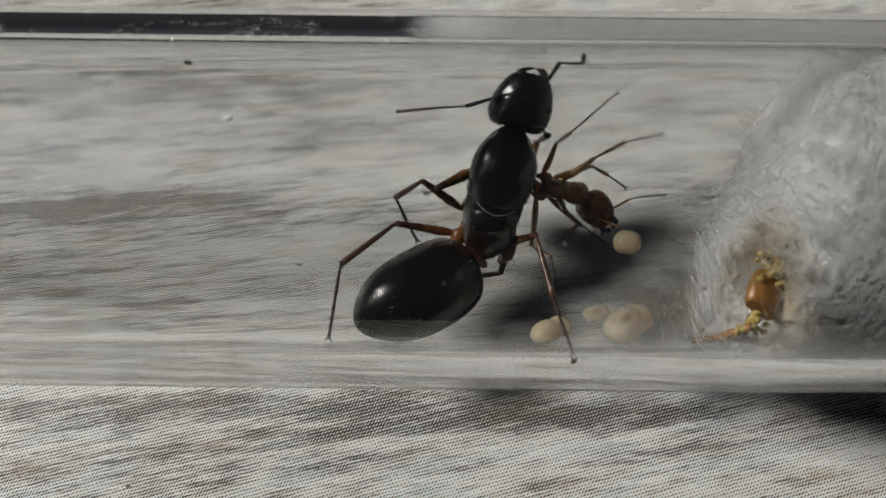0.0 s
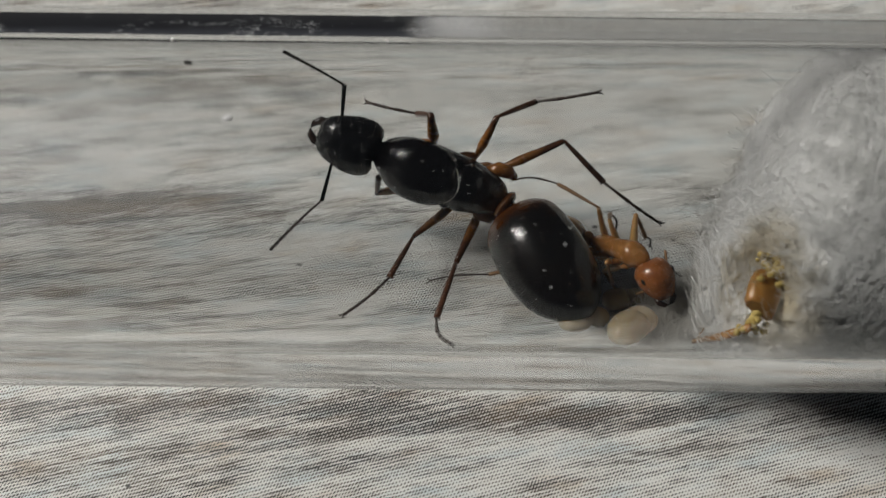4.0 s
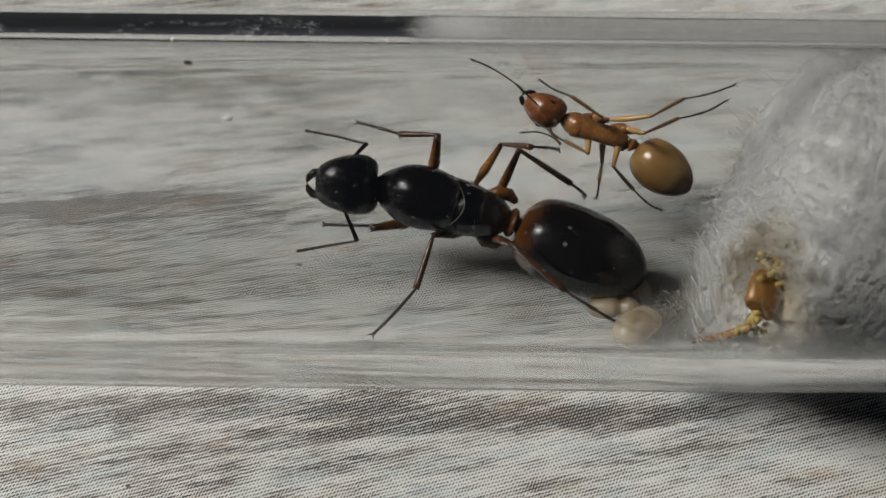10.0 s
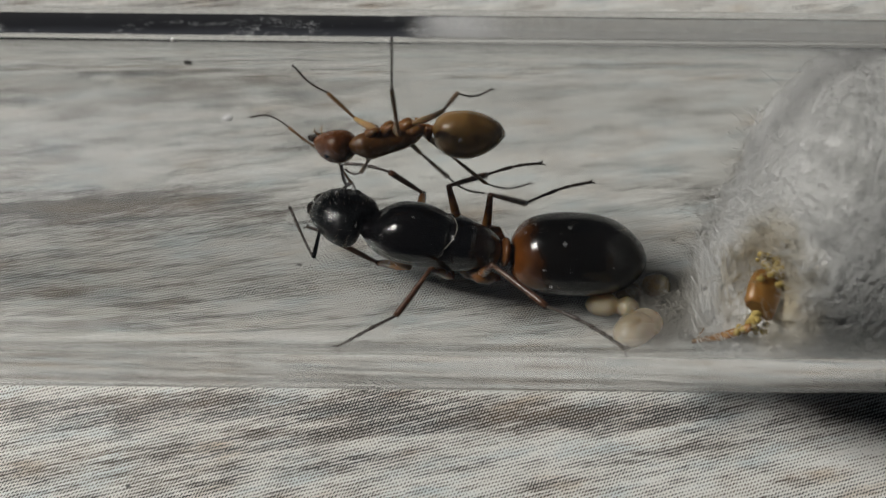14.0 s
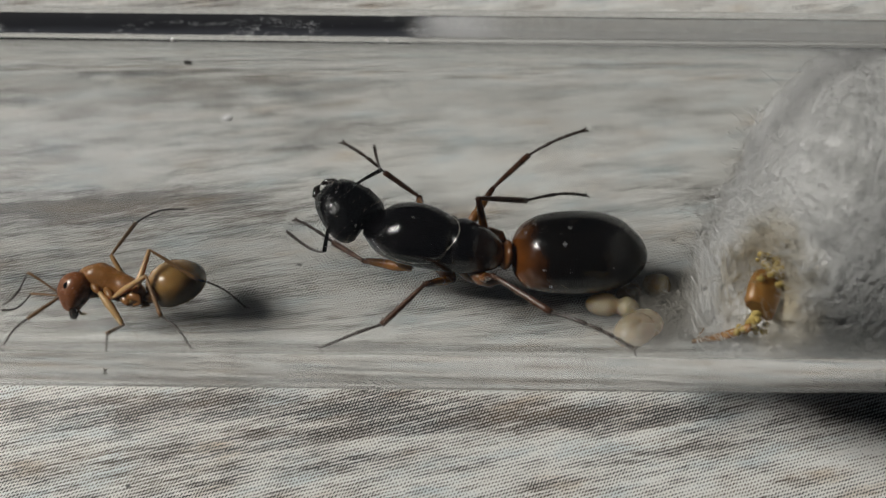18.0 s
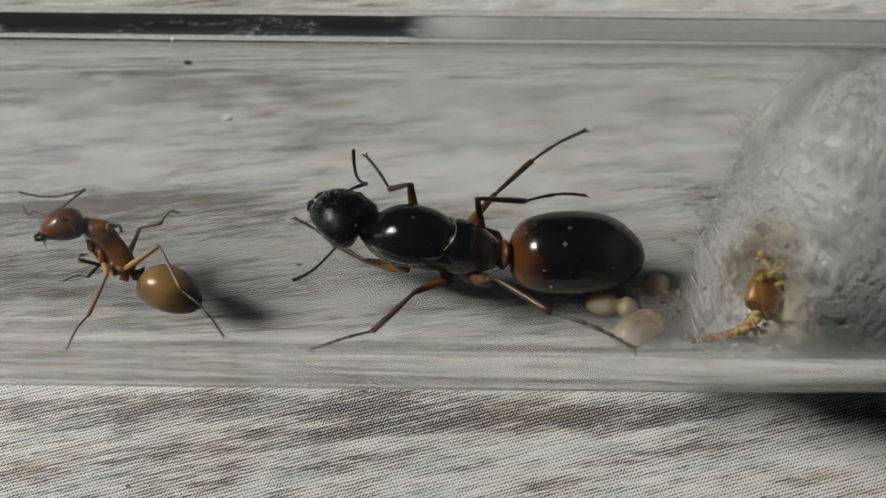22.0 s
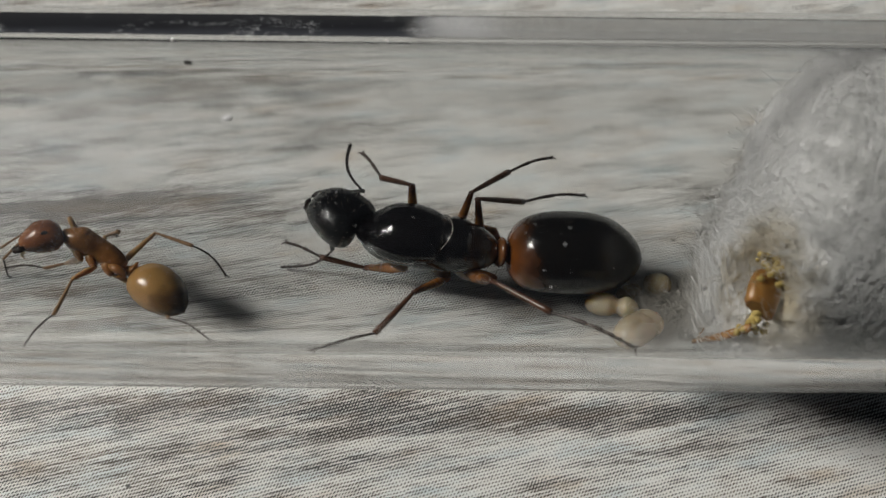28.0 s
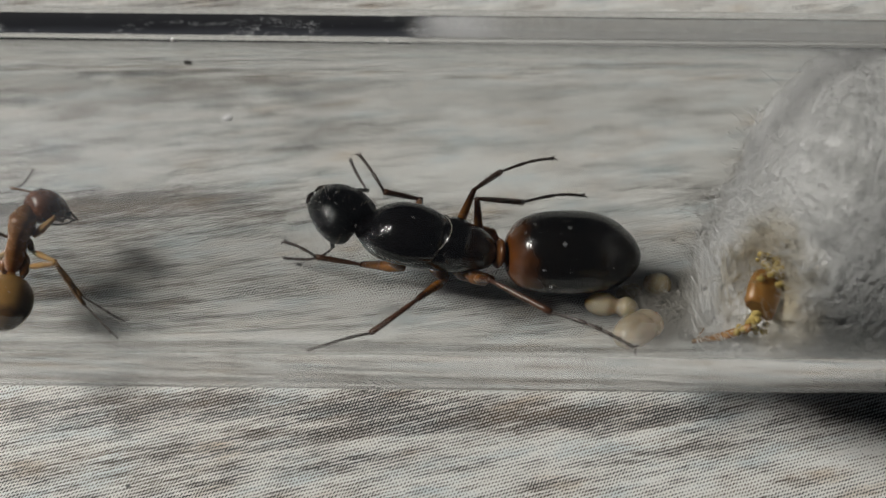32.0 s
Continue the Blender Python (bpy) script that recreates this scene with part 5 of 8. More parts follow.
    leg('queen', 'R1', 22, (-1.18, 1.45, 5.45), (-2.48, 2.69, 4.09), (-3.80, 4.96, 3.74))
    leg('queen', 'R1', 23, (-1.18, 1.45, 5.45), (-2.48, 2.57, 4.01), (-3.97, 4.70, 3.45))
    leg('queen', 'R1', 24, (-1.26, 3.13, 2.42), (-2.89, 2.89, 3.70), (-3.89, 4.86, 3.63))
    leg('queen', 'R1', 25, (-1.26, 3.08, 2.39), (-2.62, 2.67, 3.82), (-4.16, 4.45, 3.20))
    leg('queen', 'R1', 27.5, (-1.18, 1.45, 5.45), (-2.73, 2.46, 4.21), (-4.03, 4.55, 3.31))
    leg('queen', 'R1', 28, (-1.18, 1.49, 5.48), (-2.85, 2.92, 4.77), (-3.88, 4.96, 3.74))
    leg('queen', 'R1', 29, (-1.21, 3.13, 2.42), (-2.76, 3.01, 3.77), (-3.97, 4.86, 3.62))
    leg('queen', 'R1', 30, (-1.21, 3.13, 2.42), (-2.76, 3.13, 3.85), (-3.96, 5.11, 3.92))
    leg('queen', 'R1', 31, (-1.21, 3.13, 2.42), (-2.76, 2.78, 3.63), (-3.97, 4.86, 3.62))
    leg('queen', 'R1', 32, (-1.21, 3.13, 2.42), (-2.76, 2.78, 3.63), (-3.97, 4.86, 3.62))
    leg('queen', 'L2', 0, (-0.71, 1.95, 6.00), (-2.21, 2.34, 3.88), (-1.32, 1.32, 1.59))
    leg('queen', 'L2', 0.5, (-2.05, 1.77, 6.14), (-1.15, 1.41, 3.92), (-1.72, 1.02, 1.54))
    leg('queen', 'L2', 1, (-3.78, 1.23, 3.01), (-4.33, -1.03, 4.30), (-4.82, -1.23, 1.58))
    leg('queen', 'L2', 1.5, (-4.05, 0.91, 2.70), (-4.26, -1.30, 4.07), (-5.78, -1.76, 1.70))
    leg('queen', 'L2', 2, (-3.12, 0.19, 5.12), (-4.32, -0.90, 3.34), (-5.78, -1.83, 1.72))
    leg('queen', 'L2', 2.5, (-2.71, 0.14, 2.75), (-3.10, -2.12, 3.86), (-5.01, -3.75, 2.64))
    leg('queen', 'L2', 3, (-2.09, 0.49, 2.01), (-2.90, -1.77, 2.99), (-5.01, -3.75, 2.64))
    leg('queen', 'L2', 3.5, (-1.69, 0.49, 2.01), (-2.78, -1.70, 2.82), (-5.01, -3.75, 2.64))
    leg('queen', 'L2', 5.5, (-0.50, 0.74, 3.96), (-1.43, -0.06, 1.50), (-2.94, -2.25, 1.86))
    leg('queen', 'L2', 6, (-0.57, 0.27, 3.82), (-1.48, -2.39, 3.09), (-3.15, -4.90, 3.66))
    leg('queen', 'L2', 9, (-0.49, 0.09, 4.20), (-1.47, -2.42, 3.55), (-3.19, -4.99, 3.77))
    leg('queen', 'L2', 9.5, (-0.23, -0.29, 4.52), (-1.20, -2.65, 4.54), (-3.14, -4.99, 3.77))
    leg('queen', 'L2', 11, (-0.15, -0.43, 4.69), (-1.12, -2.73, 4.38), (-3.21, -4.99, 3.77))
    leg('queen', 'L2', 12, (-0.34, -1.35, 4.69), (-1.75, -3.53, 4.21), (-4.20, -5.40, 4.31))
    leg('queen', 'L2', 13, (-0.46, -1.85, 4.81), (-2.03, -3.90, 4.45), (-4.33, -5.76, 4.90))
    leg('queen', 'L2', 14, (-0.45, -2.26, 5.31), (-2.00, -4.32, 5.33), (-4.48, -5.87, 5.12))
    leg('queen', 'L2', 14.5, (-0.45, -2.34, 5.30), (-2.04, -4.42, 5.48), (-4.68, -6.04, 5.48))
    leg('queen', 'L2', 16.5, (-0.52, -2.65, 5.27), (-2.24, -4.67, 5.10), (-5.02, -5.94, 5.25))
    leg('queen', 'L2', 17, (-0.57, -2.86, 5.09), (-2.34, -4.74, 5.34), (-5.04, -6.04, 5.50))
    leg('queen', 'L2', 18, (-0.69, -2.80, 5.09), (-2.60, -4.63, 4.98), (-5.22, -6.05, 5.52))
    leg('queen', 'L2', 19, (-0.94, -2.87, 4.76), (-2.77, -4.77, 4.95), (-5.33, -6.11, 5.66))
    leg('queen', 'L2', 21, (-1.06, -3.04, 4.61), (-2.97, -4.88, 4.83), (-5.54, -6.11, 5.67))
    leg('queen', 'L2', 24, (-1.11, -3.10, 4.62), (-3.10, -4.96, 4.54), (-5.39, -6.22, 5.98))
    leg('queen', 'L2', 25, (-1.19, -3.19, 4.48), (-2.43, -5.03, 5.88), (-4.97, -6.10, 5.64))
    leg('queen', 'L2', 27.5, (-1.19, -3.20, 4.34), (-2.83, -5.09, 5.07), (-5.41, -6.22, 5.98))
    leg('queen', 'L2', 30, (-1.23, -3.34, 4.51), (-3.06, -5.12, 5.17), (-5.60, -6.28, 6.17))
    leg('queen', 'L2', 32, (-1.24, -3.29, 4.35), (-3.07, -5.06, 4.96), (-5.57, -6.22, 5.99))
    leg('queen', 'R2', 0, (2.66, -1.00, 2.00), (1.17, -1.85, 4.03), (-0.32, -3.55, 2.51))
    leg('queen', 'R2', 0.5, (1.23, -0.60, 3.83), (-0.07, -3.17, 2.32), (-1.43, -4.63, 3.38))
    leg('queen', 'R2', 1, (1.17, -0.90, 4.18), (0.17, -3.53, 5.06), (-0.57, -3.97, 2.80))
    leg('queen', 'R2', 1.5, (4.46, 4.02, 4.12), (4.70, 2.23, 5.35), (5.04, 2.62, 2.01))
    leg('queen', 'R2', 2, (3.59, 3.78, 6.44), (5.07, 4.46, 4.74), (7.11, 5.04, 3.84))
    leg('queen', 'R2', 2.5, (3.23, 3.80, 7.04), (4.66, 4.45, 5.03), (6.66, 4.74, 3.50))
    leg('queen', 'R2', 3, (3.00, 4.01, 6.70), (4.53, 4.35, 4.92), (6.52, 4.74, 3.50))
    leg('queen', 'R2', 3.5, (2.49, 4.71, 7.07), (4.45, 6.37, 6.70), (7.20, 6.52, 7.44))
    leg('queen', 'R2', 5.5, (1.46, 3.84, 7.66), (3.15, 5.52, 6.73), (5.52, 6.29, 6.22))
    leg('queen', 'R2', 6, (0.84, 3.46, 7.52), (2.40, 4.91, 6.28), (4.00, 5.44, 4.37))
    leg('queen', 'R2', 7, (2.47, 4.06, 7.35), (4.47, 4.87, 5.89), (6.49, 5.13, 3.95))
    leg('queen', 'R2', 7.5, (1.79, 3.95, 7.50), (3.70, 4.92, 5.96), (5.44, 5.03, 3.82))
    leg('queen', 'R2', 8, (1.39, 3.57, 7.35), (3.30, 4.76, 6.04), (5.04, 5.03, 3.82))
    leg('queen', 'R2', 8.5, (1.30, 3.39, 7.16), (3.18, 4.67, 5.92), (4.90, 5.12, 3.93))
    leg('queen', 'R2', 9, (1.22, 3.29, 7.07), (3.18, 4.67, 5.92), (5.04, 5.03, 3.82))
    leg('queen', 'R2', 9.5, (0.99, 3.22, 6.44), (2.94, 4.69, 5.64), (5.18, 4.93, 3.70))
    leg('queen', 'R2', 10, (2.63, 5.12, 4.16), (3.93, 3.99, 6.00), (5.30, 5.13, 3.94))
    leg('queen', 'R2', 10.5, (1.24, 3.01, 6.54), (3.21, 4.12, 5.26), (5.30, 5.03, 3.82))
    leg('queen', 'R2', 11, (1.24, 2.91, 6.45), (3.21, 4.02, 5.16), (5.30, 5.03, 3.82))
    leg('queen', 'R2', 12, (1.07, 2.07, 6.08), (2.82, 3.40, 5.14), (3.99, 4.62, 3.37))
    leg('queen', 'R2', 13, (0.38, 1.84, 5.68), (2.06, 3.29, 4.78), (3.22, 3.84, 2.71))
    leg('queen', 'R2', 13.5, (0.33, 1.29, 5.61), (1.80, 3.18, 4.69), (3.35, 3.73, 2.62))
    leg('queen', 'R2', 14, (0.13, 1.49, 5.23), (1.95, 3.40, 4.32), (5.19, 4.73, 3.49))
    leg('queen', 'R2', 14.5, (0.51, 0.96, 5.69), (1.68, 2.85, 4.45), (3.35, 3.77, 2.66))
    leg('queen', 'R2', 17, (0.98, 3.53, 2.92), (1.21, 1.72, 4.55), (2.29, 3.23, 2.31))
    leg('queen', 'R2', 18, (2.21, 3.14, 4.22), (3.98, 4.90, 3.73), (6.30, 5.66, 4.72))
    leg('queen', 'R2', 19, (1.82, 3.64, 2.74), (3.35, 3.30, 4.79), (5.39, 4.99, 3.77))
    leg('queen', 'R2', 20, (2.07, 2.92, 4.33), (3.85, 4.70, 3.51), (6.07, 5.40, 4.32))
    leg('queen', 'R2', 21, (2.22, 3.06, 3.90), (4.25, 4.74, 3.56), (6.43, 5.69, 4.78))
    leg('queen', 'R2', 23, (2.17, 3.02, 3.87), (4.12, 4.70, 3.51), (6.43, 5.66, 4.72))
    leg('queen', 'R2', 25, (1.87, 3.30, 2.77), (3.62, 3.52, 4.69), (5.69, 5.18, 4.01))
    leg('queen', 'R2', 27.5, (1.52, 1.73, 5.37), (3.35, 3.41, 4.87), (5.15, 5.31, 4.18))
    leg('queen', 'R2', 28, (1.14, 1.51, 5.49), (2.96, 3.30, 4.78), (5.05, 4.83, 3.59))
    leg('queen', 'R2', 29, (1.74, 3.41, 2.58), (3.86, 4.60, 3.40), (6.05, 5.77, 4.91))
    leg('queen', 'R2', 30, (1.47, 1.73, 5.36), (3.37, 3.26, 4.48), (5.44, 4.93, 3.71))
    leg('queen', 'R2', 31, (1.34, 1.73, 5.36), (2.86, 3.45, 4.36), (4.97, 4.83, 3.59))
    leg('queen', 'R2', 32, (1.27, 1.73, 5.36), (2.61, 3.62, 4.22), (5.00, 4.79, 3.55))
    leg('queen', 'L3', 0, (-1.83, 0.69, 5.09), (-4.51, -1.54, 4.62), (-4.91, -5.52, 4.49))
    leg('queen', 'L3', 0.5, (-3.01, 0.79, 5.37), (-5.30, -1.66, 4.41), (-5.05, -5.42, 4.34))
    leg('queen', 'L3', 1, (-3.13, 0.86, 5.40), (-5.47, -1.74, 4.40), (-4.97, -5.42, 4.33))
    leg('queen', 'L3', 1.5, (-3.46, 0.75, 4.88), (-5.77, -1.94, 3.68), (-5.06, -5.32, 4.20))
    leg('queen', 'L3', 2, (-3.80, 0.87, 2.48), (-5.29, -1.71, 3.50), (-5.29, -5.42, 4.35))
    leg('queen', 'L3', 2.5, (-0.05, -0.95, 4.57), (-0.43, -4.21, 5.05), (-0.00, -6.58, 8.14))
    leg('queen', 'L3', 3, (-0.34, -1.46, 3.75), (-0.55, -4.67, 4.69), (0.58, -6.57, 8.07))
    leg('queen', 'L3', 3.5, (-0.35, -1.16, 3.04), (-0.51, -4.57, 3.79), (0.59, -6.51, 7.33))
    leg('queen', 'L3', 5.5, (-0.09, -1.16, 3.40), (-0.50, -4.88, 4.40), (0.51, -6.58, 8.49))
    leg('queen', 'L3', 8.5, (-0.22, -1.38, 3.57), (-0.50, -4.94, 4.61), (0.51, -6.58, 8.49))
    leg('queen', 'L3', 9, (0.17, -1.22, 1.72), (-0.20, -3.57, 2.57), (0.19, -5.55, 4.55))
    leg('queen', 'L3', 9.5, (2.55, -0.47, 5.55), (5.37, -2.72, 4.55), (8.67, -4.54, 3.29))
    leg('queen', 'L3', 11, (2.55, -0.47, 5.55), (5.37, -2.72, 4.55), (8.94, -4.67, 3.42))
    leg('queen', 'L3', 12, (2.36, -1.23, 5.74), (4.43, -3.86, 6.48), (7.64, -6.54, 7.85))
    leg('queen', 'L3', 13, (2.06, -1.88, 5.78), (4.35, -4.29, 6.75), (7.62, -6.58, 8.29))
    leg('queen', 'L3', 14, (2.04, -2.16, 6.11), (4.32, -4.39, 7.05), (7.69, -6.58, 8.28))
    leg('queen', 'L3', 14.5, (2.04, -2.28, 6.08), (4.37, -4.44, 7.04), (7.92, -6.58, 8.24))
    leg('queen', 'L3', 17, (2.03, -2.60, 6.20), (4.47, -4.67, 7.15), (8.19, -6.58, 8.20))
    leg('queen', 'L3', 30, (2.02, -2.85, 5.96), (4.47, -4.67, 7.15), (8.31, -6.58, 8.18))
    leg('queen', 'L3', 32, (2.02, -2.78, 5.79), (4.49, -4.62, 7.00), (8.31, -6.58, 8.18))
    leg('queen', 'R3', 0, (3.85, -0.83, 5.65), (4.70, -3.74, 6.17), (5.21, -6.59, 8.34))
    leg('queen', 'R3', 0.5, (3.28, -1.13, 4.74), (4.74, -3.83, 5.69), (5.56, -6.58, 8.27))
    leg('queen', 'R3', 1, (3.54, -0.91, 4.58), (4.87, -3.78, 5.53), (5.56, -6.58, 8.27))
    leg('queen', 'R3', 1.5, (0.98, 1.76, 6.65), (2.55, -1.62, 5.82), (2.85, -6.02, 5.44))
    leg('queen', 'R3', 2, (1.83, 1.41, 7.19), (2.92, -2.30, 6.46), (2.37, -6.46, 7.01))
    leg('queen', 'R3', 2.5, (4.08, 1.07, 6.49), (4.10, -2.60, 6.58), (2.43, -6.58, 8.10))
    leg('queen', 'R3', 3, (5.30, 4.45, 3.69), (8.41, 3.88, 3.05), (12.24, 3.08, 2.23))
    leg('queen', 'R3', 3.5, (5.83, 4.14, 5.39), (7.63, 3.98, 2.86), (10.63, 2.34, 1.89))
    leg('queen', 'R3', 5.5, (5.68, 4.91, 4.82), (6.96, 2.14, 5.56), (7.54, 2.78, 2.08))
    leg('queen', 'R3', 6, (5.26, 5.32, 4.44), (6.75, 2.58, 5.32), (7.40, 2.65, 2.02))
    leg('queen', 'R3', 7, (5.07, 5.40, 4.57), (6.49, 2.68, 5.40), (7.35, 3.03, 2.21))
    leg('queen', 'R3', 7.5, (4.61, 4.04, 7.03), (6.70, 2.36, 5.70), (7.39, 3.28, 2.34))
    leg('queen', 'R3', 8, (4.26, 3.72, 7.52), (6.20, 2.89, 5.82), (7.15, 4.10, 2.91))
    leg('queen', 'R3', 8.5, (4.20, 3.50, 7.28), (6.36, 2.68, 5.40), (7.46, 2.78, 2.08))
    leg('queen', 'R3', 9, (4.15, 3.47, 7.24), (6.02, 3.00, 5.10), (7.13, 3.03, 2.20))
    leg('queen', 'R3', 9.5, (4.07, 4.99, 4.30), (5.71, 2.35, 5.43), (6.72, 3.28, 2.34))
    leg('queen', 'R3', 10, (3.72, 3.08, 6.87), (5.73, 2.46, 5.24), (6.59, 3.40, 2.41))
    leg('queen', 'R3', 10.5, (3.35, 3.02, 6.82), (5.58, 2.35, 5.43), (6.45, 3.52, 2.49))
    leg('queen', 'R3', 11, (3.36, 2.92, 6.73), (5.59, 2.24, 5.36), (6.59, 3.40, 2.41))
    leg('queen', 'R3', 12, (2.16, 1.22, 6.32), (4.46, 2.99, 5.36), (7.04, 4.95, 3.72))
    leg('queen', 'R3', 13, (1.61, 0.89, 6.39), (3.45, 2.43, 4.96), (4.95, 4.09, 2.89))
    leg('queen', 'R3', 13.5, (1.63, 0.64, 5.77), (4.50, 2.32, 4.63), (7.90, 4.22, 3.01))
    leg('queen', 'R3', 14, (1.38, 0.52, 5.72), (3.77, 2.05, 3.98), (7.63, 4.11, 2.91))
    leg('queen', 'R3', 14.5, (1.38, 0.52, 5.72), (3.77, 1.93, 3.91), (7.38, 3.76, 2.65))
    leg('queen', 'R3', 17, (1.13, 0.40, 5.67), (3.62, 2.00, 4.19), (7.07, 3.33, 2.37))
    leg('queen', 'R3', 18, (1.01, 0.40, 5.67), (3.74, 1.96, 4.43), (7.07, 3.40, 2.41))
    leg('queen', 'R3', 30, (0.76, 0.33, 5.63), (3.61, 1.89, 4.39), (7.07, 3.40, 2.41))
    leg('queen', 'R3', 32, (0.76, 0.33, 5.63), (3.61, 1.89, 4.39), (7.07, 3.40, 2.41))
    feeler('queen', 'AL', 0, (0.88, 4.70, 8.29), (-2.25, 6.06, 5.84))
    feeler('queen', 'AL', 0.5, (-1.00, 4.40, 9.91), (-2.18, 3.45, 5.99))
    feeler('queen', 'AL', 1, (-2.70, 4.12, 8.63), (-5.92, 2.77, 6.29))
    feeler('queen', 'AL', 1.5, (-4.33, 3.41, 7.70), (-6.02, 1.40, 4.42))
    feeler('queen', 'AL', 2, (-5.72, 2.36, 7.74), (-8.31, 1.44, 4.56))
    feeler('queen', 'AL', 2.5, (-5.29, 1.44, 7.04), (-7.41, -0.08, 3.74))
    feeler('queen', 'AL', 3, (-5.55, 1.74, 5.37), (-8.76, 3.40, 3.23))
    feeler('queen', 'AL', 3.5, (-6.04, 1.60, 5.66), (-9.07, 1.44, 2.76))
    feeler('queen', 'AL', 5.5, (-3.47, 1.65, 4.27), (-2.82, -2.23, 2.82))
    feeler('queen', 'AL', 6, (-4.20, 0.83, 4.40), (-4.25, -3.14, 3.04))
    feeler('queen', 'AL', 7, (-4.67, 1.31, 5.28), (-7.42, 3.25, 2.77))
    feeler('queen', 'AL', 7.5, (-4.16, 1.20, 5.20), (-6.71, 0.28, 1.99))
    feeler('queen', 'AL', 8, (-3.63, 1.49, 4.57), (-3.66, -1.09, 1.26))
    feeler('queen', 'AL', 8.5, (-3.62, 1.66, 3.97), (-2.71, -2.44, 4.10))
    feeler('queen', 'AL', 9, (-3.83, 1.73, 3.53), (-2.91, -2.14, 2.19))
    feeler('queen', 'AL', 9.5, (-3.48, 0.83, 3.52), (-3.39, -3.24, 2.47))
    feeler('queen', 'AL', 10, (-3.82, -0.38, 4.58), (-6.87, 0.37, 1.79))
    feeler('queen', 'AL', 10.5, (-4.20, -0.38, 4.62), (-7.36, -0.08, 1.87))
    feeler('queen', 'AL', 11, (-5.72, 0.07, 5.06), (-7.63, 1.49, 1.60))
    feeler('queen', 'AL', 12, (-4.61, -0.49, 4.85), (-8.08, 0.02, 2.53))
    feeler('queen', 'AL', 13, (-4.19, -0.49, 3.76), (-7.37, -0.10, 1.05))
    feeler('queen', 'AL', 13.5, (-5.26, -1.45, 5.02), (-7.27, 1.65, 3.01))
    feeler('queen', 'AL', 14, (-5.76, -1.03, 4.27), (-7.27, 2.50, 2.56))
    feeler('queen', 'AL', 14.5, (-6.41, -0.82, 4.73), (-7.36, 3.14, 3.72))
    feeler('queen', 'AL', 16.5, (-4.57, -1.63, 4.21), (-6.72, 0.33, 1.18))
    feeler('queen', 'AL', 17, (-4.33, -1.48, 4.14), (-6.93, -1.55, 0.85))
    feeler('queen', 'AL', 17.5, (-5.22, -1.48, 4.49), (-8.51, -1.25, 1.90))
    feeler('queen', 'AL', 18, (-5.26, -0.93, 4.75), (-7.39, 1.38, 1.97))
    feeler('queen', 'AL', 18.5, (-5.29, -0.77, 4.90), (-7.56, 1.45, 2.15))
    feeler('queen', 'AL', 19, (-5.21, -0.78, 4.88), (-8.09, 0.65, 2.17))
    feeler('queen', 'AL', 19.5, (-4.95, -0.86, 4.75), (-7.99, -0.46, 1.88))
    feeler('queen', 'AL', 20, (-4.71, -0.24, 3.72), (-6.91, 0.58, 0.24))
    feeler('queen', 'AL', 20.5, (-4.71, -0.29, 3.64), (-7.03, 0.13, 0.16))
    feeler('queen', 'AL', 21, (-4.72, -0.32, 3.50), (-6.06, -3.13, 6.31))
    feeler('queen', 'AL', 21.5, (-4.73, -0.41, 3.38), (-6.11, -3.81, 5.43))
    feeler('queen', 'AL', 22, (-4.76, -0.09, 3.20), (-6.36, -2.85, 5.93))
    feeler('queen', 'AL', 22.5, (-4.81, -0.33, 3.39), (-7.46, -0.36, 0.14))
    feeler('queen', 'AL', 23, (-5.08, -0.60, 3.65), (-7.68, 0.31, 0.48))
    feeler('queen', 'AL', 23.5, (-5.12, -0.69, 3.73), (-7.38, 1.17, 0.72))
    feeler('queen', 'AL', 24, (-5.09, -0.56, 3.57), (-7.20, 1.09, 0.33))
    feeler('queen', 'AL', 24.5, (-4.98, -0.42, 3.38), (-7.56, -0.17, 0.07))
    feeler('queen', 'AL', 25, (-4.99, -0.37, 3.28), (-7.01, -3.07, 5.79))
    feeler('queen', 'AL', 25.5, (-5.12, -0.38, 3.29), (-6.69, -2.97, 6.20))
    feeler('queen', 'AL', 27.5, (-4.97, -0.52, 3.48), (-7.82, -0.63, 0.39))
    feeler('queen', 'AL', 28, (-4.99, -0.39, 3.39), (-7.76, -0.08, 0.25))
    feeler('queen', 'AL', 29, (-5.19, -0.84, 4.38), (-7.68, 0.91, 1.49))
    feeler('queen', 'AL', 30, (-5.18, -0.65, 3.95), (-7.83, 0.45, 0.88))
    feeler('queen', 'AL', 31, (-4.97, -0.35, 3.62), (-7.63, 0.41, 0.46))
    feeler('queen', 'AL', 32, (-4.97, -0.34, 3.61), (-7.64, 0.42, 0.45))
    feeler('queen', 'AR', 0, (4.69, 5.06, 10.83), (5.27, 2.55, 14.14))
    feeler('queen', 'AR', 0.5, (2.73, 6.93, 10.45), (3.43, 3.69, 13.03))
    feeler('queen', 'AR', 1, (1.24, 4.87, 11.17), (1.80, 1.68, 13.84))
    feeler('queen', 'AR', 1.5, (-1.13, 5.52, 10.96), (-0.16, 2.36, 13.55))
    feeler('queen', 'AR', 2, (-3.19, 4.12, 11.41), (-3.08, 1.57, 14.75))
    feeler('queen', 'AR', 2.5, (-3.56, 4.02, 10.95), (-3.49, 1.14, 14.01))
    feeler('queen', 'AR', 3, (-3.58, 4.67, 9.07), (-4.08, 2.72, 12.76))
    feeler('queen', 'AR', 3.5, (-4.59, 5.39, 8.99), (-5.43, 4.16, 12.91))
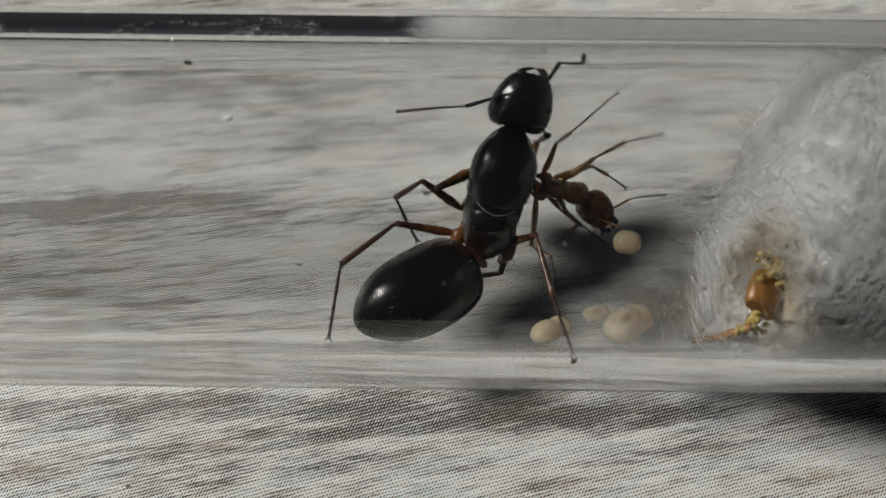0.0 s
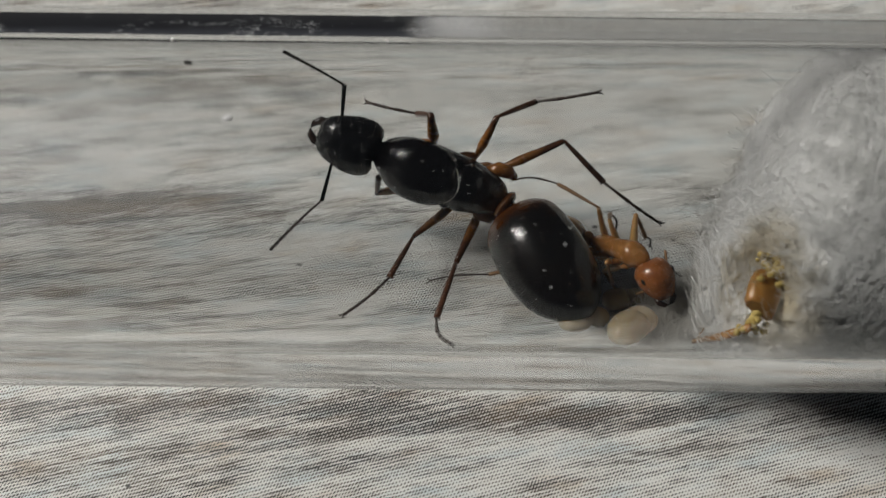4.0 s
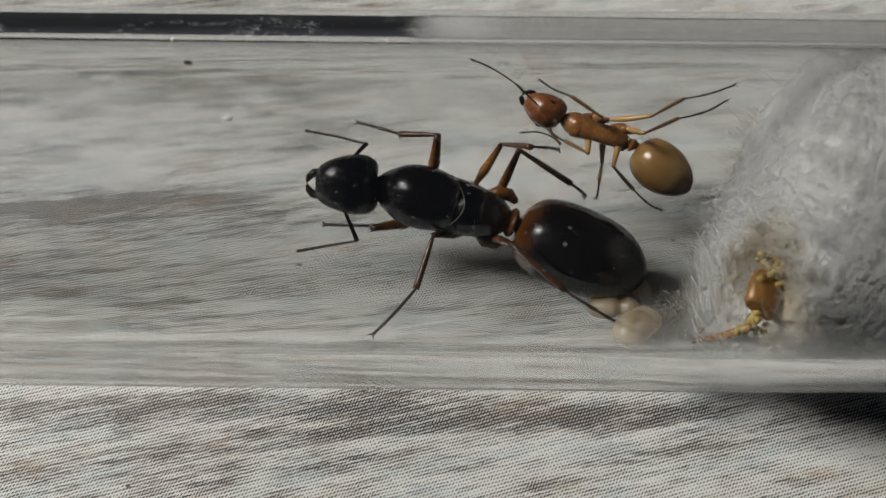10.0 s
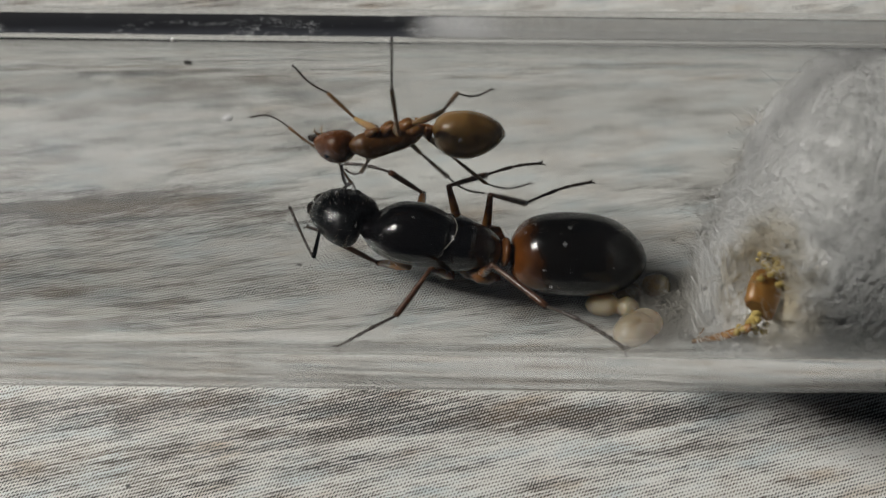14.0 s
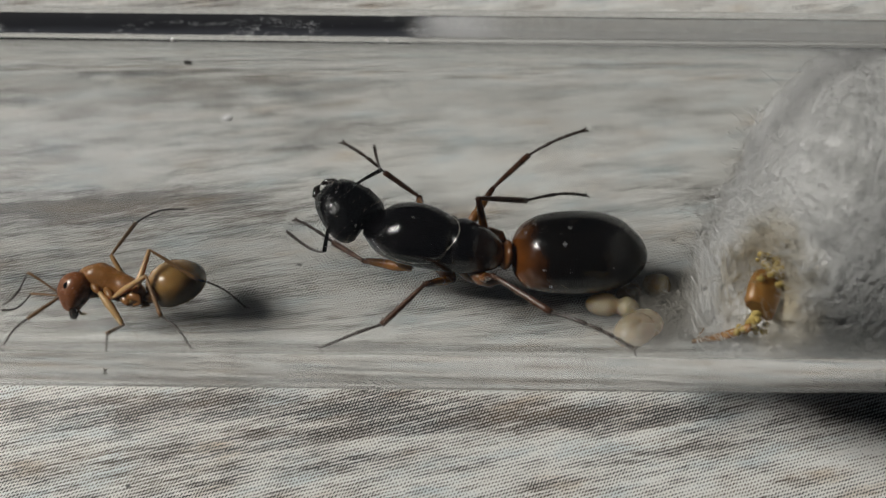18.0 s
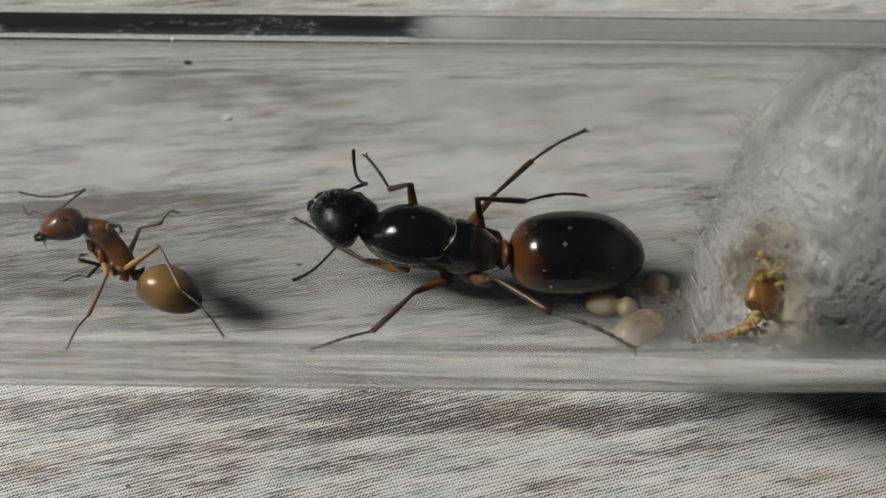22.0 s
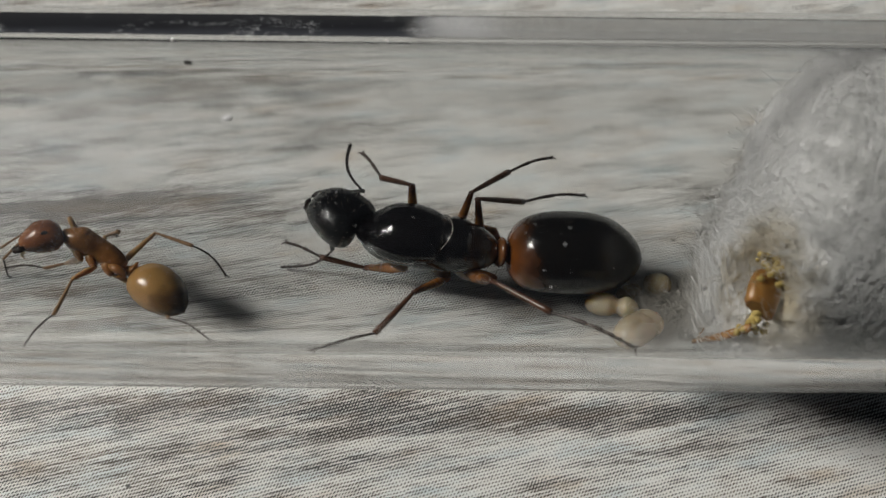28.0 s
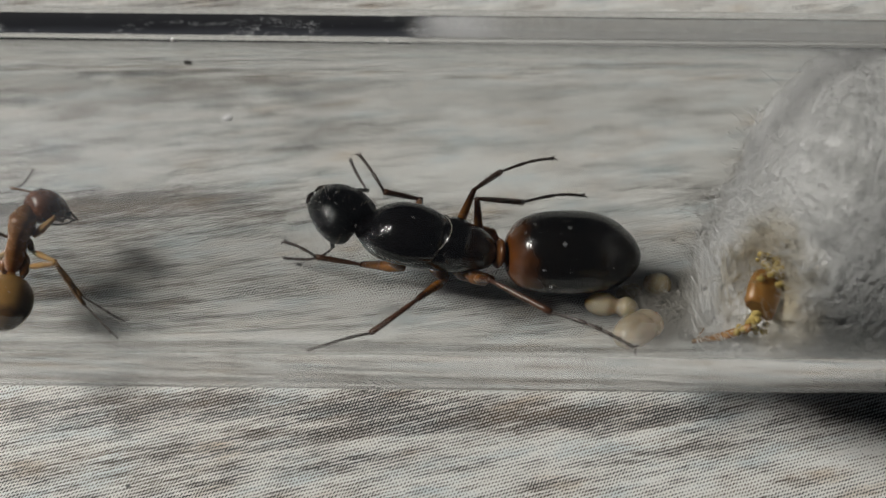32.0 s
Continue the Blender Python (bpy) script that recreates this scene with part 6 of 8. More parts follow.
    feeler('queen', 'AR', 5.5, (-3.70, 4.21, 8.71), (-6.32, 6.10, 6.02))
    feeler('queen', 'AR', 6, (-4.17, 4.71, 8.25), (-7.02, 6.40, 5.67))
    feeler('queen', 'AR', 7, (-3.18, 3.89, 9.09), (-3.76, 2.22, 12.90))
    feeler('queen', 'AR', 7.5, (-4.07, 4.82, 9.08), (-5.00, 3.26, 12.87))
    feeler('queen', 'AR', 8, (-4.41, 3.92, 8.79), (-5.92, 6.30, 5.68))
    feeler('queen', 'AR', 8.5, (-4.41, 3.60, 8.69), (-6.28, 5.98, 5.78))
    feeler('queen', 'AR', 9, (-3.64, 3.95, 8.32), (-6.68, 5.05, 5.64))
    feeler('queen', 'AR', 9.5, (-4.10, 4.53, 6.49), (-8.22, 4.84, 5.78))
    feeler('queen', 'AR', 10, (-3.42, 4.41, 5.69), (-6.62, 6.40, 3.84))
    feeler('queen', 'AR', 10.5, (-3.12, 4.27, 5.50), (-5.24, 3.85, 9.11))
    feeler('queen', 'AR', 11, (-2.82, 4.30, 5.10), (-4.88, 5.56, 8.54))
    feeler('queen', 'AR', 12, (-3.06, 4.02, 4.77), (-4.60, 5.62, 8.34))
    feeler('queen', 'AR', 13, (-3.52, 3.26, 4.44), (-6.28, 6.33, 3.69))
    feeler('queen', 'AR', 13.5, (-3.52, 3.02, 4.31), (-2.94, 3.11, 8.47))
    feeler('queen', 'AR', 14, (-4.24, 3.48, 3.46), (-4.43, 1.99, 7.39))
    feeler('queen', 'AR', 14.5, (-4.35, 3.60, 3.82), (-4.11, 5.87, 0.30))
    feeler('queen', 'AR', 16.5, (-4.18, 3.22, 6.25), (-6.42, 3.39, 2.71))
    feeler('queen', 'AR', 17, (-3.87, 3.28, 4.22), (-7.46, 5.46, 4.21))
    feeler('queen', 'AR', 17.5, (-3.31, 3.17, 4.32), (-4.11, 3.57, 8.43))
    feeler('queen', 'AR', 18, (-2.74, 3.50, 4.69), (-3.41, 6.70, 2.06))
    feeler('queen', 'AR', 18.5, (-2.93, 3.43, 4.27), (-2.53, 3.96, 8.41))
    feeler('queen', 'AR', 19, (-3.20, 3.55, 4.21), (-3.30, 5.54, 7.91))
    feeler('queen', 'AR', 19.5, (-3.20, 3.54, 4.22), (-3.31, 3.14, 8.40))
    feeler('queen', 'AR', 20, (-3.42, 3.29, 3.83), (-4.07, 3.25, 7.98))
    feeler('queen', 'AR', 20.5, (-3.51, 3.44, 3.84), (-4.30, 2.58, 7.88))
    feeler('queen', 'AR', 21, (-3.42, 3.31, 3.90), (-4.78, 6.06, 1.04))
    feeler('queen', 'AR', 21.5, (-3.41, 3.44, 4.13), (-5.50, 5.60, 1.20))
    feeler('queen', 'AR', 22, (-3.42, 3.25, 3.78), (-3.87, 2.43, 7.88))
    feeler('queen', 'AR', 22.5, (-3.56, 3.12, 3.56), (-4.36, 2.43, 7.63))
    feeler('queen', 'AR', 23, (-3.56, 2.89, 3.40), (-4.25, 2.69, 7.54))
    feeler('queen', 'AR', 23.5, (-3.61, 2.89, 3.39), (-3.72, 2.97, 7.59))
    feeler('queen', 'AR', 24, (-3.61, 2.89, 3.41), (-3.62, 2.47, 7.59))
    feeler('queen', 'AR', 24.5, (-3.61, 2.89, 3.41), (-3.94, 2.42, 7.57))
    feeler('queen', 'AR', 25, (-3.69, 2.86, 3.35), (-4.93, 6.04, 0.89))
    feeler('queen', 'AR', 25.5, (-3.69, 2.90, 3.38), (-4.93, 6.00, 0.83))
    feeler('queen', 'AR', 27.5, (-3.50, 2.90, 3.51), (-4.72, 6.06, 1.03))
    feeler('queen', 'AR', 28, (-3.56, 2.94, 3.48), (-4.03, 2.80, 7.65))
    feeler('queen', 'AR', 29, (-3.37, 2.92, 3.52), (-2.72, 2.72, 7.67))
    feeler('queen', 'AR', 30, (-3.34, 2.98, 3.65), (-3.77, 2.71, 7.82))
    feeler('queen', 'AR', 31, (-3.34, 2.90, 3.57), (-4.75, 6.29, 1.54))
    feeler('queen', 'AR', 32, (-3.34, 2.91, 3.55), (-4.63, 6.24, 1.34))
    body('worker', 0, (6.78, 3.65, 1.95), (4.57, 2.98, 3.99), (8.05, 2.07, 1.40), (4.09, 2.90, 4.22), (2.31, 4.08, 1.97))
    body('worker', 0.5, (6.24, 2.41, 1.51), (3.93, 2.28, 3.55), (6.80, 0.52, 0.80), (3.50, 2.37, 3.86), (1.74, 4.65, 2.70))
    body('worker', 1, (5.88, 1.99, 1.70), (3.28, 1.82, 3.34), (7.20, 0.44, 1.20), (2.86, 1.97, 3.65), (1.75, 4.61, 2.48))
    body('worker', 1.5, (6.30, 0.74, 2.87), (3.28, 1.29, 3.17), (7.03, -1.13, 2.26), (2.78, 1.45, 3.29), (1.23, 3.58, 1.65))
    body('worker', 2, (6.10, 0.51, 2.17), (3.14, 0.24, 3.01), (6.95, -1.33, 1.64), (2.62, 0.28, 3.13), (0.83, 1.87, 1.16))
    body('worker', 2.5, (6.83, 0.36, 1.50), (4.29, -0.50, 3.03), (7.93, -1.37, 1.05), (3.79, -0.50, 3.21), (2.04, 1.19, 1.29))
    body('worker', 3, (6.72, -1.53, 5.10), (5.35, 0.27, 3.01), (8.25, -2.94, 4.84), (4.88, 0.46, 2.84), (3.16, 1.57, 0.50))
    body('worker', 3.5, (7.80, -1.49, 5.35), (6.65, 0.14, 3.00), (8.94, -3.21, 4.96), (6.18, 0.29, 2.79), (4.53, 1.32, 0.37))
    body('worker', 5.5, (10.24, 1.51, 1.14), (7.99, 1.56, 3.25), (10.77, -0.42, 0.50), (7.51, 1.60, 3.50), (5.87, 3.13, 1.37))
    body('worker', 6, (10.01, 1.48, 1.53), (7.60, 1.94, 3.39), (10.57, -0.44, 0.89), (7.10, 1.94, 3.60), (5.62, 2.95, 1.07))
    body('worker', 7, (10.80, 2.84, 1.92), (8.38, 1.43, 3.21), (12.25, 2.92, 3.43), (7.89, 1.26, 3.36), (6.14, 2.33, 1.03))
    body('worker', 7.5, (10.80, 4.26, 3.57), (8.51, 2.20, 3.51), (11.90, 5.62, 4.73), (8.06, 1.90, 3.51), (6.43, 2.38, 0.92))
    body('worker', 8, (10.53, 4.26, 6.96), (9.30, 3.35, 4.29), (11.03, 5.78, 8.32), (8.92, 3.12, 3.98), (6.60, 2.66, 1.98))
    body('worker', 8.5, (9.88, 4.96, 7.44), (9.87, 3.69, 4.63), (9.72, 6.46, 8.90), (9.76, 3.32, 4.26), (8.90, 1.42, 1.96))
    body('worker', 9, (8.29, 4.33, 6.86), (10.26, 3.66, 4.59), (6.99, 5.73, 7.72), (10.47, 3.29, 4.26), (10.45, 0.48, 2.94))
    body('worker', 9.5, (6.63, 4.73, 6.05), (9.55, 4.16, 5.23), (4.77, 5.61, 6.47), (10.02, 3.97, 5.06), (12.31, 1.94, 4.55))
    body('worker', 10, (5.42, 5.47, 6.13), (8.32, 4.49, 5.80), (3.59, 6.37, 6.65), (8.79, 4.27, 5.66), (11.04, 2.22, 5.07))
    body('worker', 10.5, (5.31, 5.11, 6.68), (8.19, 4.49, 5.80), (3.29, 5.68, 6.51), (8.68, 4.34, 5.64), (11.30, 2.70, 5.33))
    body('worker', 11, (4.49, 5.36, 6.10), (7.42, 4.49, 5.79), (2.62, 6.18, 6.59), (7.93, 4.32, 5.69), (10.70, 3.18, 4.89))
    body('worker', 12, (4.11, 5.34, 6.08), (7.04, 4.46, 5.73), (2.09, 5.85, 6.35), (7.56, 4.32, 5.66), (10.53, 3.53, 5.24))
    body('worker', 13, (1.13, 4.31, 5.94), (4.12, 4.16, 5.22), (-0.88, 4.93, 5.94), (4.65, 4.10, 5.15), (7.69, 3.54, 5.32))
    body('worker', 13.5, (-1.02, 4.12, 5.15), (2.06, 4.01, 5.01), (-3.03, 4.63, 4.82), (2.59, 3.98, 5.03), (5.68, 3.93, 5.37))
    body('worker', 14, (-3.98, 2.90, 7.49), (-1.02, 3.71, 7.71), (-5.70, 3.68, 6.56), (-0.49, 3.83, 7.64), (2.59, 3.56, 7.66), (0.00, -0.71, -0.71))
    body('worker', 14.5, (-4.37, 3.25, 6.52), (-1.51, 3.57, 7.63), (-5.83, 3.90, 5.17), (-0.98, 3.66, 7.69), (2.10, 3.79, 7.94), (0.00, -0.50, -0.87))
    body('worker', 15.5, (-9.45, 1.43, 5.74), (-6.46, 2.15, 5.52), (-11.08, 0.13, 5.48), (-5.95, 2.30, 5.45), (-2.96, 3.10, 5.27), (0.00, -0.94, 0.34))
    body('worker', 16.5, (-14.51, -0.16, 3.22), (-11.46, -0.55, 3.03), (-15.83, -1.78, 3.02), (-10.92, -0.50, 3.04), (-8.08, 0.73, 3.19), (0.00, 0.76, 0.65))
    body('worker', 17, (-15.58, -0.57, 4.31), (-12.79, -1.15, 3.13), (-17.50, -1.33, 4.67), (-12.26, -1.19, 3.05), (-9.23, -0.61, 2.76), (0.00, 0.83, 0.55))
    body('worker', 17.5, (-17.93, -1.46, 4.06), (-15.20, -2.87, 3.90), (-19.20, -3.14, 3.98), (-14.66, -2.91, 3.88), (-12.56, -1.25, 2.30), (0.00, 0.96, 0.29))
    body('worker', 18, (-15.96, -1.77, 4.02), (-13.15, -3.03, 4.02), (-16.49, -3.76, 3.60), (-12.62, -2.98, 3.98), (-11.34, -0.90, 2.08), (0.00, 0.97, 0.24))
    body('worker', 18.5, (-15.99, -2.31, 4.77), (-13.15, -3.44, 4.37), (-17.37, -3.68, 4.00), (-12.62, -3.41, 4.29), (-10.95, -1.52, 2.49), (0.00, 1.00, 0.09))
    body('worker', 19, (-16.14, -2.70, 5.79), (-13.48, -3.58, 4.51), (-17.90, -3.81, 6.08), (-12.96, -3.72, 4.52), (-10.33, -3.20, 2.95), (0.00, 1.00, -0.05))
    body('worker', 19.5, (-15.30, -0.42, 5.13), (-13.45, -2.34, 3.58), (-17.28, -0.57, 5.81), (-13.04, -2.69, 3.59), (-10.31, -3.87, 2.71), (0.00, 0.91, 0.41))
    body('worker', 20, (-15.87, 0.09, 4.90), (-14.03, -1.81, 3.34), (-17.85, -0.04, 5.60), (-13.62, -2.18, 3.35), (-10.94, -3.65, 2.86), (0.00, 0.84, 0.54))
    body('worker', 20.5, (-15.82, 0.37, 4.88), (-14.16, -1.68, 3.29), (-17.75, 0.50, 5.70), (-13.77, -2.06, 3.30), (-11.08, -3.53, 2.87), (0.00, 0.81, 0.58))
    body('worker', 21, (-15.87, 0.64, 4.80), (-14.21, -1.40, 3.20), (-17.84, 0.13, 5.31), (-13.83, -1.79, 3.21), (-11.30, -3.26, 2.20), (0.00, 0.77, 0.64))
    body('worker', 21.5, (-15.88, 0.70, 4.79), (-14.22, -1.34, 3.18), (-17.84, 0.12, 5.26), (-13.84, -1.72, 3.19), (-11.18, -3.15, 2.48), (0.00, 0.76, 0.65))
    body('worker', 22, (-15.96, 0.47, 4.77), (-14.08, -1.40, 3.20), (-17.89, -0.26, 5.16), (-13.67, -1.75, 3.21), (-10.94, -2.87, 2.26), (0.00, 0.78, 0.62))
    body('worker', 22.5, (-15.69, 0.60, 4.82), (-14.07, -1.47, 3.22), (-17.60, 0.81, 5.68), (-13.69, -1.86, 3.23), (-11.06, -3.47, 2.99), (0.00, 0.78, 0.63))
    body('worker', 23, (-16.36, 0.17, 4.75), (-14.25, -1.47, 3.22), (-18.34, -0.25, 5.31), (-13.82, -1.80, 3.24), (-11.12, -3.25, 2.79), (0.00, 0.81, 0.58))
    body('worker', 23.5, (-15.91, -0.06, 4.66), (-13.59, -1.46, 3.22), (-17.75, 0.82, 5.20), (-13.13, -1.75, 3.21), (-10.66, -3.21, 4.38), (0.00, 0.83, 0.57))
    body('worker', 24, (-15.95, 0.06, 4.73), (-13.76, -1.50, 3.23), (-17.80, 0.47, 5.64), (-13.33, -1.83, 3.26), (-10.87, -3.57, 3.99), (0.00, 0.82, 0.57))
    body('worker', 24.5, (-15.59, -0.04, 4.68), (-13.30, -1.49, 3.23), (-17.51, 0.21, 5.50), (-12.86, -1.81, 3.26), (-10.30, -3.48, 3.75), (0.00, 0.83, 0.56))
    body('worker', 25, (-16.05, -1.16, 4.20), (-13.24, -2.20, 3.51), (-16.68, 0.51, 5.32), (-12.73, -2.37, 3.54), (-11.35, -1.67, 0.85), (0.00, 0.92, 0.39))
    body('worker', 25.5, (-15.66, -0.57, 4.85), (-13.33, -1.98, 3.41), (-17.17, 0.44, 5.91), (-12.89, -2.29, 3.45), (-10.49, -3.90, 4.57), (0.00, 0.89, 0.45))
    body('worker', 27.5, (-16.69, 0.03, 4.69), (-14.37, -1.34, 3.18), (-18.67, -0.15, 5.37), (-13.94, -1.66, 3.20), (-11.56, -3.63, 2.96), (0.00, 0.81, 0.59))
    body('worker', 28, (-16.90, -0.06, 4.57), (-14.41, -1.17, 3.14), (-18.81, -0.79, 5.01), (-13.95, -1.47, 3.17), (-11.60, -3.17, 2.09), (0.00, 0.80, 0.60))
    body('worker', 29, (-16.86, 0.32, 4.50), (-14.37, -0.78, 3.06), (-18.82, -0.19, 5.04), (-13.92, -1.08, 3.09), (-11.64, -3.16, 2.76), (0.00, 0.74, 0.67))
    body('worker', 30, (-17.91, 0.70, 4.59), (-15.62, -0.67, 3.04), (-19.94, 0.90, 4.12), (-15.19, -0.99, 3.05), (-12.81, -2.63, 1.93), (0.00, 0.70, 0.71))
    body('worker', 30.5, (-23.10, 0.30, 4.67), (-20.67, -0.67, 3.05), (-24.96, 0.00, 3.74), (-20.19, -0.92, 2.99), (-17.63, -2.11, 1.71))
    body('worker', 31, (-24.74, 0.16, 4.35), (-22.18, -1.02, 3.11), (-26.60, -0.17, 3.41), (-21.71, -1.28, 3.11), (-19.21, -2.53, 1.78))
    body('worker', 31.5, (-21.39, 2.16, 4.06), (-20.24, -0.51, 3.03), (-22.19, 4.09, 4.25), (-19.95, -0.96, 3.08), (-18.04, -3.03, 1.78))
    body('worker', 32, (-18.90, 1.29, 4.43), (-19.50, -1.48, 3.22), (-17.50, 2.10, 3.09), (-19.49, -2.02, 3.30), (-19.58, -5.07, 2.74))
    leg('worker', 'L1', 0, (7.25, 5.24, 4.33), (8.42, 4.86, 5.23), (10.46, 5.69, 4.77))
    leg('worker', 'L1', 0.5, (7.52, 2.05, 1.94), (7.84, 0.35, 1.90), (7.91, -1.57, 1.65))
    leg('worker', 'L1', 1, (7.37, 1.21, 1.72), (7.97, 0.21, 2.89), (8.21, -2.46, 1.94))
    leg('worker', 'L1', 1.5, (6.58, 1.91, 1.89), (6.78, 0.65, 3.20), (7.12, 1.12, 1.56))
    leg('worker', 'L1', 2, (6.55, 1.53, 2.00), (7.16, 0.38, 3.13), (7.91, 0.69, 1.50))
    leg('worker', 'L1', 2.5, (7.07, 0.68, 1.83), (7.66, -0.31, 3.01), (8.41, -0.08, 1.46))
    leg('worker', 'L1', 3.5, (8.26, -0.15, 5.22), (9.04, 0.22, 3.52), (9.64, 0.56, 1.48))
    leg('worker', 'L1', 5.5, (9.61, 2.23, 3.18), (9.79, 1.17, 4.06), (10.35, 1.87, 1.73))
    leg('worker', 'L1', 6, (9.69, 1.74, 4.14), (10.16, 1.77, 2.88), (10.49, 1.73, 1.69))
    leg('worker', 'L1', 7, (9.53, 3.40, 3.35), (9.17, 2.47, 4.47), (9.80, 3.67, 2.59))
    leg('worker', 'L1', 7.5, (8.91, 3.31, 5.16), (9.24, 4.63, 4.03), (10.85, 5.92, 5.21))
    leg('worker', 'L1', 8, (8.80, 3.54, 7.32), (9.30, 4.64, 6.20), (9.99, 5.68, 4.76))
    leg('worker', 'L1', 8.5, (8.22, 3.93, 7.19), (8.09, 5.05, 5.84), (5.76, 6.36, 6.48))
    leg('worker', 'L1', 9, (7.95, 4.92, 3.90), (6.74, 4.76, 5.10), (5.07, 5.95, 5.29))
    leg('worker', 'L1', 9.5, (6.91, 4.67, 3.62), (6.31, 4.15, 5.29), (6.08, 5.32, 4.19))
    leg('worker', 'L1', 10, (6.18, 3.57, 6.23), (5.53, 4.62, 5.54), (5.10, 5.73, 4.85))
    leg('worker', 'L1', 10.5, (6.14, 3.32, 6.54), (5.79, 4.53, 5.43), (5.12, 5.60, 4.62))
    leg('worker', 'L1', 11, (5.95, 4.56, 3.80), (5.26, 4.33, 5.49), (5.26, 5.57, 4.57))
    leg('worker', 'L1', 12, (5.03, 4.85, 3.83), (4.62, 4.32, 5.48), (4.61, 5.39, 4.30))
    leg('worker', 'L1', 13, (2.26, 4.32, 3.28), (0.91, 3.60, 3.93), (-0.41, 3.57, 2.52))
    leg('worker', 'L1', 13.5, (0.12, 2.70, 5.75), (-0.66, 3.00, 4.29), (-1.22, 4.14, 2.94))
    leg('worker', 'L1', 14, (-3.41, 2.57, 6.17), (-3.78, 3.35, 4.55), (-4.70, 4.33, 3.10))
    leg('worker', 'L1', 14.5, (-2.93, 2.68, 5.73), (-3.53, 3.88, 4.73), (-4.43, 4.34, 3.10))
    leg('worker', 'L1', 16.5, (-13.36, -1.92, 4.81), (-14.09, -1.75, 3.33), (-14.66, -1.37, 1.61))
    leg('worker', 'L1', 17, (-15.77, -0.85, 2.68), (-16.49, -2.65, 2.46), (-16.91, -4.50, 3.25))
    leg('worker', 'L1', 17.5, (-16.54, -3.83, 5.72), (-17.19, -4.51, 4.41), (-17.18, -6.13, 5.73))
    leg('worker', 'L1', 18, (-14.32, -4.34, 4.92), (-14.03, -5.42, 5.82), (-13.72, -6.43, 6.82))
    leg('worker', 'L1', 18.5, (-13.92, -4.77, 6.31), (-14.28, -5.21, 4.93), (-13.72, -6.43, 6.82))
    leg('worker', 'L1', 19, (-15.37, -3.92, 7.71), (-16.06, -4.84, 6.44), (-16.69, -6.40, 6.65))
    leg('worker', 'L1', 19.5, (-16.87, -1.30, 4.71), (-18.04, -2.74, 4.23), (-18.28, -3.88, 2.73))
    leg('worker', 'L1', 20, (-16.39, -1.24, 2.36), (-16.52, -2.16, 3.53), (-17.47, -1.34, 1.60))
    leg('worker', 'L1', 20.5, (-17.09, -2.52, 4.43), (-18.15, -4.18, 4.22), (-18.18, -5.89, 5.15))
    leg('worker', 'L1', 21, (-16.57, 0.54, 2.83), (-18.38, 1.05, 2.22), (-20.69, 0.85, 1.52))
    leg('worker', 'L1', 21.5, (-16.56, -0.46, 2.33), (-18.02, 0.60, 2.34), (-19.40, -0.60, 1.49))
    leg('worker', 'L1', 22, (-16.53, -1.00, 2.17), (-16.43, -0.98, 3.53), (-16.88, 0.23, 1.46))
    leg('worker', 'L1', 22.5, (-15.36, -2.24, 5.51), (-16.92, -2.84, 4.89), (-17.33, -5.20, 4.04))
    leg('worker', 'L1', 23, (-16.42, -1.40, 2.38), (-18.41, -1.29, 3.14), (-17.95, -3.34, 2.38))
    leg('worker', 'L1', 23.5, (-15.77, -1.08, 2.02), (-15.65, -1.47, 3.32), (-16.53, -0.40, 1.47))
    leg('worker', 'L1', 24, (-15.82, -0.76, 1.98), (-15.82, -1.18, 3.33), (-16.84, -0.08, 1.46))
    leg('worker', 'L1', 24.5, (-16.41, -0.91, 2.68), (-17.76, -0.29, 1.69), (-18.23, 1.70, 1.68))
    leg('worker', 'L1', 25, (-15.64, -1.14, 2.52), (-15.52, 0.31, 2.70), (-15.68, 1.72, 1.69))
    leg('worker', 'L1', 25.5, (-15.69, -1.07, 2.35), (-15.58, -1.33, 3.69), (-16.44, -0.08, 1.46))
    leg('worker', 'L1', 27.5, (-16.97, -0.91, 2.51), (-18.65, -0.85, 3.16), (-19.24, -1.44, 1.62))
    leg('worker', 'L1', 28, (-16.82, -0.46, 2.33), (-18.54, -0.68, 1.71), (-20.72, -0.62, 1.49))
    leg('worker', 'L1', 29, (-15.89, 0.09, 2.16), (-17.61, 0.21, 1.69), (-19.70, 0.41, 1.47))
    leg('worker', 'L1', 30, (-17.58, -0.09, 2.15), (-19.33, -0.06, 3.05), (-19.77, -0.77, 1.51))
    leg('worker', 'L1', 31, (-24.11, -0.57, 1.63), (-25.15, -0.56, 2.99), (-26.21, -0.87, 1.52))
    leg('worker', 'L1', 32, (-20.93, 1.02, 1.68), (-21.26, 0.98, 3.07), (-22.69, 2.20, 1.84))
    leg('worker', 'R1', 0, (5.60, 1.77, 3.68), (6.52, 1.66, 2.38), (7.52, 1.27, 1.58))
    leg('worker', 'R1', 0.5, (4.71, 0.69, 3.07), (5.09, 0.18, 1.50), (5.34, -1.96, 1.76))
    leg('worker', 'R1', 1, (4.56, 0.32, 3.20), (4.88, -1.30, 3.51), (5.41, -1.78, 1.71))
    leg('worker', 'R1', 1.5, (5.87, -1.17, 2.52), (6.36, -2.88, 2.17), (6.64, -3.84, 2.71))
    leg('worker', 'R1', 2, (5.53, -1.24, 3.39), (5.92, -3.16, 3.84), (6.44, -3.44, 2.44))
    leg('worker', 'R1', 2.5, (6.04, -1.24, 3.39), (6.73, -2.72, 3.46), (8.12, -3.22, 2.31))
    leg('worker', 'R1', 3, (6.39, -2.84, 5.26), (7.29, -3.15, 3.84), (8.38, -3.22, 2.30))
